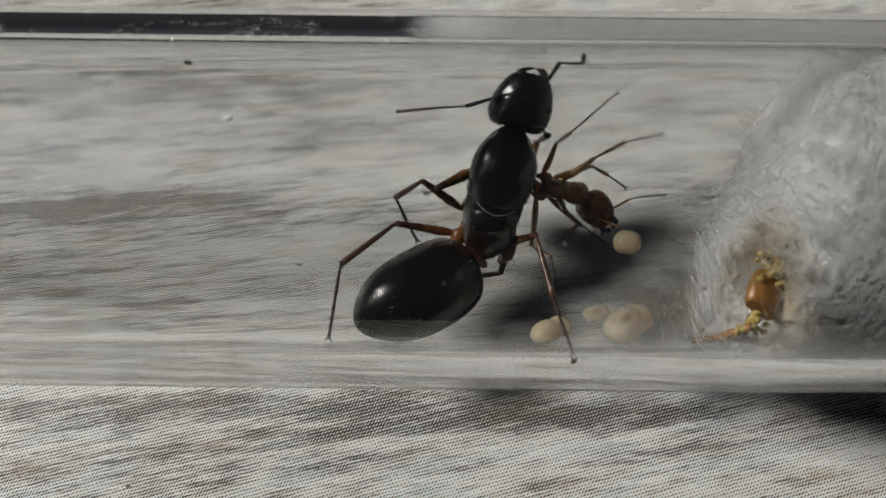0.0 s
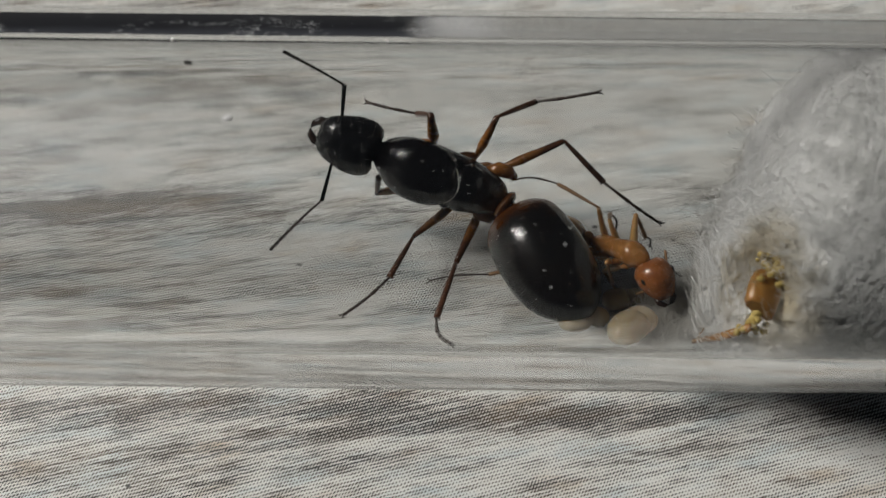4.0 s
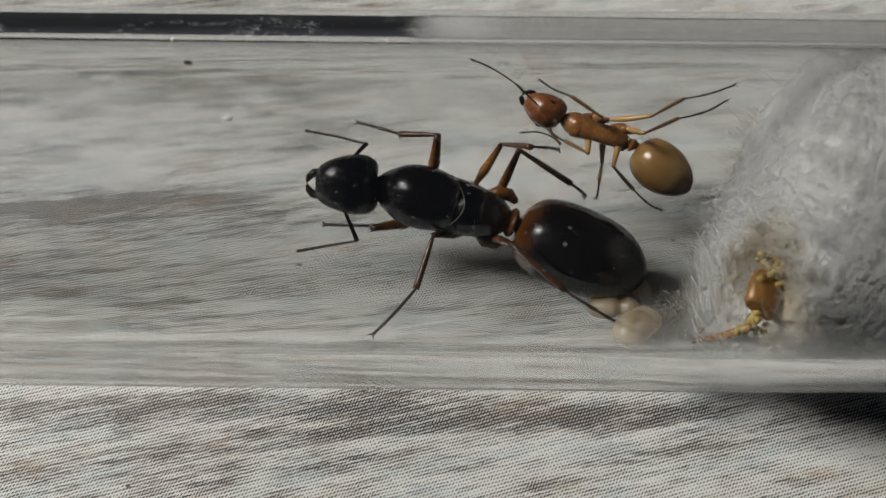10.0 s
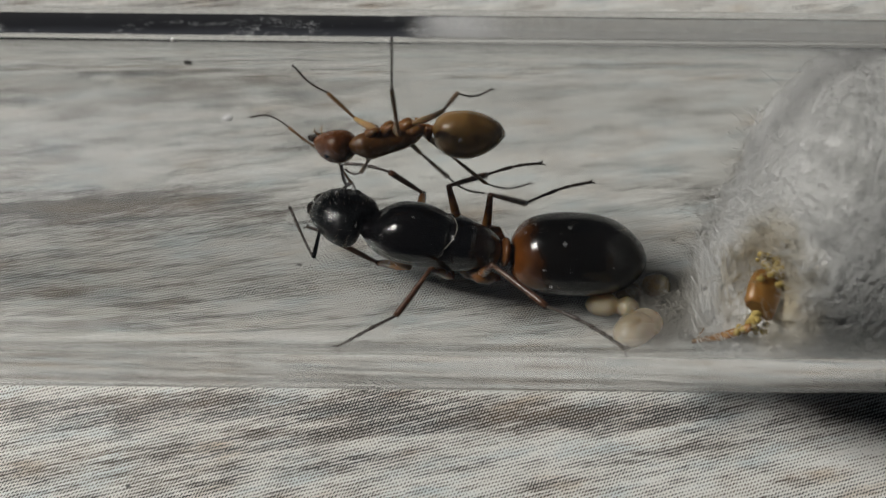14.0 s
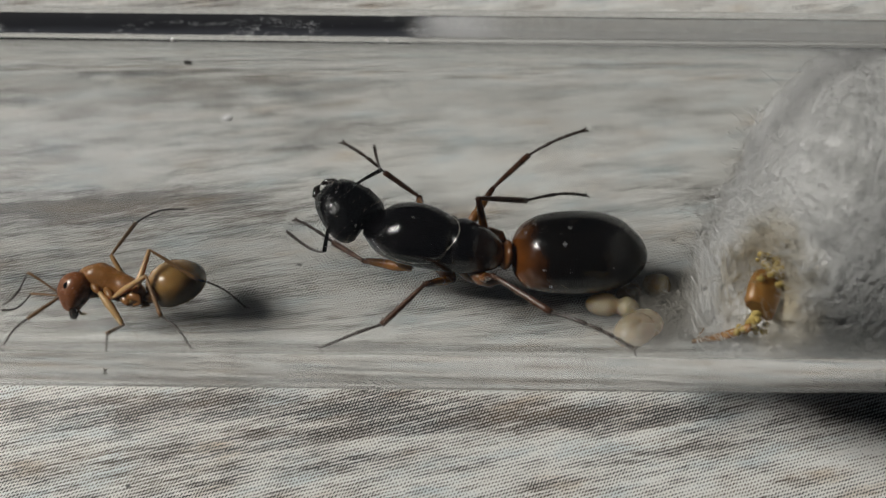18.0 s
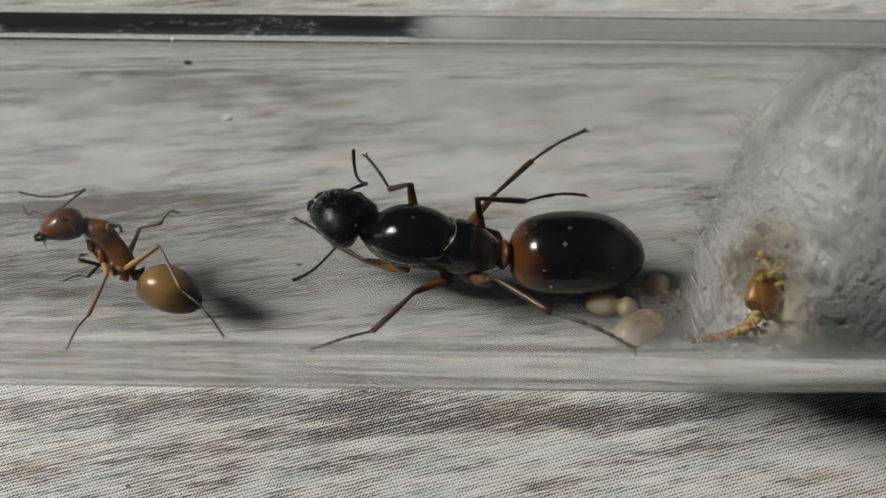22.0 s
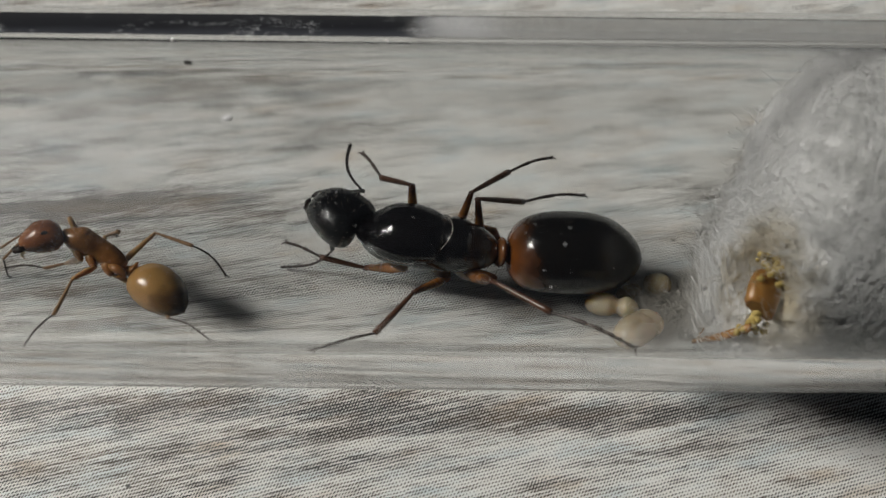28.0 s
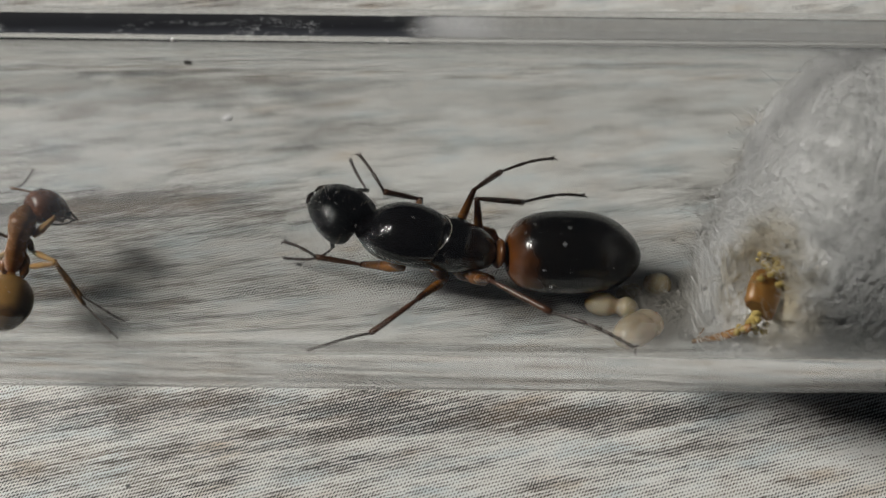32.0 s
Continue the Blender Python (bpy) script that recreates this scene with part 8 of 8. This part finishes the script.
    leg('worker', 'L3', 25.5, (-13.45, -2.12, 1.96), (-11.84, -3.82, 3.37), (-9.05, -5.82, 5.02))
    leg('worker', 'L3', 27.5, (-13.64, -1.77, 1.85), (-12.13, -3.90, 3.10), (-9.45, -5.83, 5.04))
    leg('worker', 'L3', 29, (-13.43, -2.08, 2.66), (-12.08, -3.99, 3.90), (-9.45, -5.83, 5.04))
    leg('worker', 'L3', 30, (-13.86, -1.83, 2.01), (-12.52, -3.65, 3.75), (-9.45, -5.83, 5.04))
    leg('worker', 'L3', 30.5, (-19.13, -2.21, 1.99), (-18.07, -3.65, 3.51), (-16.00, -5.17, 4.00))
    leg('worker', 'L3', 31, (-19.78, -2.22, 2.00), (-18.45, -3.66, 3.51), (-15.95, -5.17, 4.00))
    leg('worker', 'L3', 31.5, (-19.93, -2.59, 2.15), (-18.58, -4.02, 3.70), (-15.97, -5.12, 3.94))
    leg('worker', 'L3', 32, (-20.81, -2.24, 2.00), (-20.89, -3.90, 3.20), (-20.42, -5.52, 4.50))
    leg('worker', 'R3', 0, (4.09, 0.58, 2.63), (4.80, -1.01, 4.51), (5.29, -1.43, 1.62))
    leg('worker', 'R3', 0.5, (2.32, 0.34, 4.05), (1.40, -1.87, 4.77), (0.36, -2.57, 1.99))
    leg('worker', 'R3', 1, (1.56, 0.03, 3.75), (1.15, -1.95, 4.95), (0.44, -2.57, 1.99))
    leg('worker', 'R3', 1.5, (2.82, -1.22, 3.95), (2.47, -3.27, 5.54), (2.16, -5.02, 3.81))
    leg('worker', 'R3', 2, (2.78, -1.26, 4.71), (2.62, -2.08, 2.42), (2.16, -5.02, 3.81))
    leg('worker', 'R3', 2.5, (0.42, 0.09, 2.95), (-1.10, -1.86, 3.85), (-2.20, -0.92, 1.53))
    leg('worker', 'R3', 3, (1.46, -0.39, 2.70), (-0.09, -1.52, 4.24), (-1.53, -1.35, 1.60))
    leg('worker', 'R3', 3.5, (2.23, -0.18, 2.91), (0.42, -1.86, 3.68), (-1.27, -1.18, 1.57))
    leg('worker', 'R3', 5.5, (3.61, -0.04, 1.60), (1.48, -1.21, 2.10), (-1.54, -1.18, 1.57))
    leg('worker', 'R3', 6, (2.80, -0.21, 1.96), (0.43, -1.43, 2.63), (-1.67, -1.08, 1.55))
    leg('worker', 'R3', 7, (3.08, -0.20, 1.60), (1.19, -0.96, 2.96), (-1.16, -0.04, 1.46))
    leg('worker', 'R3', 7.5, (3.85, -1.17, 1.71), (2.20, -1.92, 3.51), (0.70, -0.75, 1.50))
    leg('worker', 'R3', 8, (5.14, -0.72, 2.15), (3.68, -2.19, 4.03), (2.93, -1.64, 1.67))
    leg('worker', 'R3', 8.5, (10.76, 2.15, 3.37), (11.10, -0.29, 4.04), (11.99, -1.35, 1.60))
    leg('worker', 'R3', 9, (11.77, 3.85, 2.89), (11.67, 1.82, 4.60), (12.51, 2.44, 1.93))
    leg('worker', 'R3', 9.5, (9.61, 3.24, 7.57), (11.45, 4.74, 6.98), (13.47, 6.39, 6.61))
    leg('worker', 'R3', 10, (8.68, 3.49, 8.10), (10.41, 4.88, 7.23), (12.70, 6.39, 6.60))
    leg('worker', 'R3', 10.5, (8.94, 3.72, 8.08), (10.46, 5.16, 7.06), (12.74, 6.40, 6.68))
    leg('worker', 'R3', 11, (7.95, 3.40, 8.00), (9.46, 4.56, 6.72), (11.29, 6.16, 5.79))
    leg('worker', 'R3', 12, (7.75, 3.69, 7.77), (9.94, 4.98, 7.07), (12.54, 6.24, 6.05))
    leg('worker', 'R3', 13, (4.69, 3.69, 7.48), (7.36, 4.83, 7.47), (9.93, 6.28, 6.18))
    leg('worker', 'R3', 13.5, (1.83, 3.67, 7.46), (3.67, 5.00, 6.42), (5.92, 5.57, 4.58))
    leg('worker', 'R3', 14, (-0.39, 2.72, 10.41), (0.56, 4.73, 9.29), (2.12, 6.50, 7.30))
    leg('worker', 'R3', 14.5, (-1.19, 5.35, 6.55), (0.07, 5.87, 8.46), (1.91, 5.98, 10.65))
    leg('worker', 'R3', 16.5, (-11.96, 1.97, 3.77), (-9.61, 3.33, 3.73), (-6.98, 4.36, 3.12))
    leg('worker', 'R3', 17, (-12.05, 1.86, 3.96), (-10.26, 3.37, 2.96), (-6.84, 4.32, 3.09))
    leg('worker', 'R3', 17.5, (-15.73, -0.06, 5.03), (-15.33, 1.32, 2.95), (-13.15, 1.95, 1.76))
    leg('worker', 'R3', 18, (-15.06, -0.86, 5.22), (-14.06, 0.90, 3.72), (-12.44, 2.52, 1.97))
    leg('worker', 'R3', 18.5, (-14.88, -1.19, 5.34), (-14.00, 0.67, 3.87), (-12.49, 2.50, 1.95))
    leg('worker', 'R3', 19, (-14.39, -1.24, 5.32), (-13.87, 0.68, 3.87), (-12.44, 2.52, 1.97))
    leg('worker', 'R3', 19.5, (-13.05, -0.31, 5.61), (-13.03, 1.04, 3.77), (-12.36, 2.52, 1.97))
    leg('worker', 'R3', 20, (-13.87, 1.25, 3.01), (-12.65, 0.68, 4.79), (-12.36, 2.52, 1.97))
    leg('worker', 'R3', 20.5, (-13.43, 1.44, 3.08), (-12.28, 0.80, 4.85), (-12.36, 2.50, 1.96))
    leg('worker', 'R3', 21, (-13.46, 1.79, 2.75), (-12.33, 0.95, 4.67), (-12.36, 2.52, 1.97))
    leg('worker', 'R3', 21.5, (-13.41, 1.88, 3.02), (-12.28, 0.85, 4.87), (-12.36, 2.52, 1.97))
    leg('worker', 'R3', 22, (-13.85, 1.71, 2.72), (-12.70, 0.53, 4.50), (-12.63, 2.44, 1.93))
    leg('worker', 'R3', 22.5, (-13.80, 1.79, 2.75), (-12.70, 0.60, 4.53), (-12.63, 2.44, 1.93))
    leg('worker', 'R3', 23, (-14.01, 1.72, 3.18), (-12.70, 0.53, 4.50), (-12.63, 2.44, 1.93))
    leg('worker', 'R3', 23.5, (-12.63, 2.16, 3.38), (-12.34, 0.43, 4.70), (-12.57, 2.25, 1.86))
    leg('worker', 'R3', 24, (-12.85, 2.35, 3.72), (-12.60, 0.58, 4.99), (-12.62, 2.25, 1.86))
    leg('worker', 'R3', 24.5, (-13.78, 2.56, 4.35), (-13.28, 0.57, 4.99), (-13.00, 1.70, 1.68))
    leg('worker', 'R3', 25, (-13.57, 0.61, 5.76), (-13.86, 1.25, 3.62), (-13.27, 1.70, 1.68))
    leg('worker', 'R3', 25.5, (-13.44, 1.45, 4.24), (-13.29, -0.82, 4.55), (-12.59, -0.03, 1.46))
    leg('worker', 'R3', 27.5, (-12.64, 1.41, 3.76), (-12.00, 0.88, 1.56), (-10.12, -0.87, 1.52))
    leg('worker', 'R3', 28, (-12.59, 1.35, 3.27), (-11.25, -0.49, 4.21), (-10.17, -0.87, 1.52))
    leg('worker', 'R3', 29, (-12.65, 1.60, 3.14), (-11.42, -0.40, 4.02), (-10.17, -0.87, 1.52))
    leg('worker', 'R3', 30, (-13.94, 2.20, 3.40), (-12.69, 1.17, 1.61), (-10.26, -0.80, 1.51))
    leg('worker', 'R3', 30.5, (-18.87, 1.79, 2.75), (-16.49, 1.31, 2.50), (-13.54, 1.03, 1.54))
    leg('worker', 'R3', 31, (-21.05, 1.65, 2.03), (-18.89, 0.73, 3.00), (-16.45, 0.02, 1.46))
    leg('worker', 'R3', 31.5, (-18.99, 1.76, 1.85), (-17.21, 0.70, 3.43), (-15.90, 1.00, 1.54))
    leg('worker', 'R3', 32, (-17.36, -1.57, 4.86), (-16.01, -3.16, 3.05), (-14.25, -5.08, 3.89))
    feeler('worker', 'AL', 0, (8.46, 2.30, 3.90), (10.65, 3.53, 2.26))
    feeler('worker', 'AL', 0.5, (7.43, 1.18, 3.37), (8.10, -0.09, 0.74))
    feeler('worker', 'AL', 1, (7.62, 0.33, 3.57), (8.03, -2.62, 3.21))
    feeler('worker', 'AL', 1.5, (7.37, 1.06, 1.70), (7.53, -1.09, 3.79))
    feeler('worker', 'AL', 2, (7.37, -0.69, 4.18), (8.06, -1.64, 1.43))
    feeler('worker', 'AL', 2.5, (8.23, -2.19, 2.88), (8.81, -4.44, 4.78))
    feeler('worker', 'AL', 3, (9.35, -1.51, 4.13), (8.86, -4.20, 5.35))
    feeler('worker', 'AL', 3.5, (9.52, -0.72, 4.93), (10.55, -1.62, 2.26))
    feeler('worker', 'AL', 5.5, (11.15, -0.67, 2.91), (12.01, 1.99, 1.84))
    feeler('worker', 'AL', 6, (11.35, -0.39, 3.30), (13.04, -0.23, 0.82))
    feeler('worker', 'AL', 7, (9.44, 3.32, 3.11), (7.71, 4.15, 5.42))
    feeler('worker', 'AL', 7.5, (9.32, 4.97, 4.36), (7.65, 7.07, 5.70))
    feeler('worker', 'AL', 8, (9.04, 4.16, 7.34), (7.64, 6.24, 8.99))
    feeler('worker', 'AL', 8.5, (8.41, 4.07, 9.26), (8.32, 4.31, 12.25))
    feeler('worker', 'AL', 9, (6.87, 3.18, 6.54), (5.93, 4.19, 3.87))
    feeler('worker', 'AL', 9.5, (6.41, 3.38, 5.67), (6.04, 4.35, 2.85))
    feeler('worker', 'AL', 10, (5.32, 4.25, 5.76), (3.57, 6.09, 4.16))
    feeler('worker', 'AL', 10.5, (4.82, 4.61, 4.76), (2.62, 4.27, 6.77))
    feeler('worker', 'AL', 11, (4.25, 4.01, 5.65), (1.95, 5.72, 4.79))
    feeler('worker', 'AL', 12, (3.86, 3.76, 5.46), (1.58, 4.69, 3.75))
    feeler('worker', 'AL', 13, (0.64, 3.52, 4.35), (-1.89, 5.07, 3.88))
    feeler('worker', 'AL', 13.5, (-3.62, 4.48, 3.44), (-3.45, 1.82, 4.82))
    feeler('worker', 'AL', 14, (-4.11, 2.41, 4.84), (-4.04, 2.75, 1.86))
    feeler('worker', 'AL', 14.5, (-4.67, 4.01, 3.37), (-3.68, 2.65, 5.86))
    feeler('worker', 'AL', 16.5, (-15.65, -3.09, 2.98), (-15.87, -4.22, 5.75))
    feeler('worker', 'AL', 17, (-18.70, -1.09, 4.37), (-20.52, -0.83, 2.00))
    feeler('worker', 'AL', 17.5, (-20.61, -1.42, 3.75), (-20.59, -4.31, 4.56))
    feeler('worker', 'AL', 18, (-18.52, -2.70, 3.34), (-18.57, -4.37, 5.84))
    feeler('worker', 'AL', 19, (-18.91, -2.60, 4.92), (-20.82, -2.46, 2.61))
    feeler('worker', 'AL', 19.5, (-17.76, -0.53, 4.45), (-18.78, -1.50, 1.80))
    feeler('worker', 'AL', 20, (-18.97, -0.15, 5.61), (-20.84, 0.84, 3.48))
    feeler('worker', 'AL', 20.5, (-18.19, 0.40, 4.32), (-18.41, -2.50, 3.60))
    feeler('worker', 'AL', 21, (-18.46, 0.18, 4.17), (-20.69, 0.62, 2.22))
    feeler('worker', 'AL', 21.5, (-18.98, 0.22, 4.97), (-20.64, 1.48, 2.81))
    feeler('worker', 'AL', 22, (-18.63, 1.13, 4.51), (-19.95, 2.53, 2.20))
    feeler('worker', 'AL', 22.5, (-18.41, -0.13, 5.92), (-20.22, 0.56, 3.63))
    feeler('worker', 'AL', 23, (-18.81, -1.43, 5.35), (-20.39, -0.36, 3.03))
    feeler('worker', 'AL', 23.5, (-18.06, -0.93, 5.15), (-19.24, 1.16, 3.36))
    feeler('worker', 'AL', 24, (-17.87, -1.18, 5.30), (-20.09, 0.28, 3.90))
    feeler('worker', 'AL', 24.5, (-17.37, -1.45, 5.10), (-19.47, -0.36, 3.25))
    feeler('worker', 'AL', 25, (-17.17, -1.55, 4.77), (-18.47, 0.80, 6.11))
    feeler('worker', 'AL', 25.5, (-17.23, -1.43, 5.41), (-18.92, 0.44, 3.79))
    feeler('worker', 'AL', 27.5, (-19.14, -0.79, 4.33), (-20.23, -1.11, 1.56))
    feeler('worker', 'AL', 28, (-19.53, -1.39, 4.37), (-20.13, -1.07, 1.45))
    feeler('worker', 'AL', 29, (-19.33, -1.18, 4.56), (-20.41, -1.20, 1.76))
    feeler('worker', 'AL', 30, (-20.89, 1.34, 3.58), (-22.82, 2.09, 1.40))
    feeler('worker', 'AL', 31, (-27.80, 0.21, 3.21), (-30.25, 0.92, 1.64))
    feeler('worker', 'AL', 31.5, (-21.39, 3.75, 6.37), (-21.83, 6.35, 4.95))
    feeler('worker', 'AL', 32, (-19.73, 2.22, 4.68), (-19.57, 4.42, 2.64))
    feeler('worker', 'AR', 0, (7.95, 1.17, 3.41), (7.55, 1.93, 0.54))
    feeler('worker', 'AR', 0.5, (6.96, -0.74, 2.24), (6.86, -2.79, 4.43))
    feeler('worker', 'AR', 1, (6.66, -1.14, 2.46), (7.58, -3.11, 4.53))
    feeler('worker', 'AR', 1.5, (6.40, -1.72, 4.56), (7.24, -1.75, 1.68))
    feeler('worker', 'AR', 2, (6.46, -1.78, 4.01), (7.83, -1.02, 1.45))
    feeler('worker', 'AR', 2.5, (7.57, -2.50, 2.88), (8.41, -4.39, 5.06))
    feeler('worker', 'AR', 3, (7.77, -4.47, 6.12), (7.76, -5.68, 8.86))
    feeler('worker', 'AR', 3.5, (8.23, -2.74, 3.54), (7.06, -1.65, 1.00))
    feeler('worker', 'AR', 5.5, (10.51, -1.18, 2.66), (11.70, 0.16, 0.25))
    feeler('worker', 'AR', 6, (11.32, -1.52, 1.17), (10.00, -3.09, 3.36))
    feeler('worker', 'AR', 7, (11.60, 1.43, 4.77), (11.78, 1.39, 1.78))
    feeler('worker', 'AR', 7.5, (11.49, 3.25, 5.85), (12.14, 3.66, 2.95))
    feeler('worker', 'AR', 8, (12.17, 5.56, 6.52), (13.76, 6.63, 4.21))
    feeler('worker', 'AR', 8.5, (11.56, 4.45, 8.29), (12.13, 5.93, 10.83))
    feeler('worker', 'AR', 9, (7.53, 5.44, 9.80), (4.77, 5.91, 10.88))
    feeler('worker', 'AR', 9.5, (4.22, 6.37, 7.67), (1.40, 7.14, 8.31))
    feeler('worker', 'AR', 10, (3.29, 5.61, 8.62), (1.20, 5.50, 10.78))
    feeler('worker', 'AR', 10.5, (2.36, 6.21, 7.69), (-0.47, 5.37, 7.16))
    feeler('worker', 'AR', 11, (2.06, 6.84, 7.84), (-0.42, 5.39, 8.70))
    feeler('worker', 'AR', 12, (1.94, 6.75, 7.82), (-0.79, 5.73, 8.53))
    feeler('worker', 'AR', 13, (-0.79, 5.96, 7.60), (-3.67, 6.43, 8.27))
    feeler('worker', 'AR', 13.5, (-3.80, 5.39, 6.29), (-6.67, 5.80, 7.07))
    feeler('worker', 'AR', 14, (-6.77, 3.85, 7.60), (-8.80, 5.46, 6.09))
    feeler('worker', 'AR', 14.5, (-6.35, 4.57, 6.54), (-6.84, 5.15, 3.63))
    feeler('worker', 'AR', 16.5, (-16.79, 0.55, 2.46), (-18.01, 2.22, 0.28))
    feeler('worker', 'AR', 17, (-15.74, 0.91, 5.00), (-17.31, 2.58, 3.07))
    feeler('worker', 'AR', 17.5, (-20.63, -0.93, 3.95), (-22.25, 1.20, 2.59))
    feeler('worker', 'AR', 18, (-18.29, -2.06, 4.54), (-19.98, -2.93, 2.22))
    feeler('worker', 'AR', 18.5, (-18.84, -2.26, 3.33), (-18.90, -4.72, 5.05))
    feeler('worker', 'AR', 19, (-18.44, -1.95, 4.37), (-19.10, -0.32, 1.94))
    feeler('worker', 'AR', 19.5, (-17.07, 1.53, 4.37), (-16.40, 2.89, 1.78))
    feeler('worker', 'AR', 20, (-17.30, 2.21, 4.35), (-17.26, 4.12, 2.04))
    feeler('worker', 'AR', 20.5, (-18.22, 1.50, 3.93), (-19.60, 2.16, 1.35))
    feeler('worker', 'AR', 21, (-18.64, 0.65, 3.81), (-20.65, 0.76, 1.59))
    feeler('worker', 'AR', 21.5, (-17.66, 0.13, 3.35), (-19.74, -0.52, 1.29))
    feeler('worker', 'AR', 22, (-15.97, 1.85, 5.45), (-18.96, 1.63, 5.36))
    feeler('worker', 'AR', 22.5, (-16.34, 2.86, 4.41), (-19.17, 2.30, 5.25))
    feeler('worker', 'AR', 23, (-17.48, 2.04, 4.09), (-17.18, 3.62, 1.56))
    feeler('worker', 'AR', 23.5, (-16.33, 2.29, 3.65), (-15.75, 3.55, 0.99))
    feeler('worker', 'AR', 24, (-15.36, 1.89, 5.38), (-17.74, 3.39, 4.33))
    feeler('worker', 'AR', 24.5, (-15.07, 1.67, 5.28), (-16.42, 4.15, 4.27))
    feeler('worker', 'AR', 25, (-14.32, 0.19, 4.05), (-13.45, 2.75, 5.35))
    feeler('worker', 'AR', 25.5, (-14.66, 1.40, 5.35), (-15.89, 3.85, 4.13))
    feeler('worker', 'AR', 27.5, (-18.82, 2.03, 4.36), (-19.40, 3.66, 1.92))
    feeler('worker', 'AR', 28, (-19.93, -0.62, 3.94), (-21.40, 0.94, 1.84))
    feeler('worker', 'AR', 29, (-20.04, 0.46, 4.15), (-21.72, 2.02, 2.22))
    feeler('worker', 'AR', 30, (-18.91, 3.03, 5.36), (-20.59, 5.51, 5.09))
    feeler('worker', 'AR', 31, (-26.46, 2.14, 3.69), (-28.25, 4.14, 2.36))
    feeler('worker', 'AR', 31.5, (-19.91, 3.13, 3.76), (-17.00, 2.42, 3.84))
    feeler('worker', 'AR', 32, (-17.31, 1.90, 1.93), (-17.90, 0.63, 4.58))
    lies('pair', 0, (3.91, -5.30, 5.08), (5.55, -3.99, 3.45))
    lies('pair', 2, (4.00, -5.19, 4.90), (5.50, -3.99, 3.45))
    lies('pair', 2.5, (4.31, -5.04, 4.65), (5.68, -3.99, 3.45))
    lies('pair', 3.5, (5.04, -4.12, 3.57), (7.38, -3.47, 3.04))
    lies('pair', 5.5, (5.04, -4.12, 3.57), (7.73, -3.30, 2.93))
    lies('pair', 8.5, (5.15, -4.25, 3.69), (7.78, -3.30, 2.93))
    lies('pair', 9, (5.46, -3.74, 3.25), (7.95, -2.99, 2.74))
    lies('pair', 9.5, (6.94, -2.89, 2.69), (8.55, -2.87, 2.67))
    lies('pair', 11, (6.81, -2.89, 2.69), (8.55, -2.87, 2.67))
    lies('pair', 12, (6.83, -2.71, 2.59), (8.54, -2.91, 2.69))
    lies('pair', 32, (6.74, -2.63, 2.55), (8.54, -2.95, 2.72))
    lies('big', 0, (6.56, -5.86, 6.76), (9.44, -3.04, 2.95))
    lies('big', 5.5, (6.78, -5.97, 6.84), (9.67, -3.20, 3.04))
    lies('big', 9, (6.95, -5.91, 6.80), (9.74, -3.19, 3.04))
    lies('big', 12, (7.03, -6.02, 6.88), (9.72, -3.35, 3.14))
    lies('big', 32, (6.80, -6.26, 7.14), (9.97, -3.35, 3.14))
    lies('lifted', 0, (8.11, 0.33, 3.41), (8.72, 0.22, 3.41))
    lies('lifted', 0.5, (6.67, -2.23, 3.08), (7.38, -2.00, 2.98))
    lies('lifted', 1, (6.45, -1.11, 2.00), (7.91, -0.76, 1.95))
    lies('lifted', 1.5, (6.89, -2.13, 2.29), (7.95, -1.87, 2.19))
    lies('lifted', 2, (6.13, -1.97, 2.23), (7.54, -2.13, 2.28))
    lies('lifted', 3, (6.58, -2.69, 2.52), (7.63, -2.49, 2.43))
    lies('lifted', 5.5, (8.45, -2.01, 2.24), (9.26, -1.75, 2.16))
    lies('lifted', 9, (8.59, -1.93, 2.21), (9.39, -1.75, 2.16))
    lies('lifted', 11, (8.98, -1.93, 2.21), (9.78, -1.74, 2.15))
    lies('lifted', 12, (9.41, -1.51, 2.09), (10.20, -1.43, 2.07))
    lies('lifted', 32, (9.51, -1.37, 2.06), (10.29, -1.36, 2.05))
    lies('clear', 0, (6.25, -3.51, 2.95), (7.63, -3.02, 2.64))
    lies('clear', 2, (6.25, -3.51, 2.95), (7.63, -3.02, 2.64))
    lies('clear', 3.5, (8.17, -2.27, 2.29), (8.99, -1.91, 2.15))
    lies('clear', 5.5, (8.28, -2.45, 2.36), (8.88, -2.82, 2.53))
    lies('clear', 12, (8.20, -2.06, 2.20), (8.96, -1.70, 2.09))
    lies('clear', 32, (8.20, -2.06, 2.20), (8.96, -1.70, 2.09))
    for who in ("queen", "worker"):
        animate(who)
    for who in ("pair", "big", "lifted", "clear"):
        animate_brood(who)


motions()
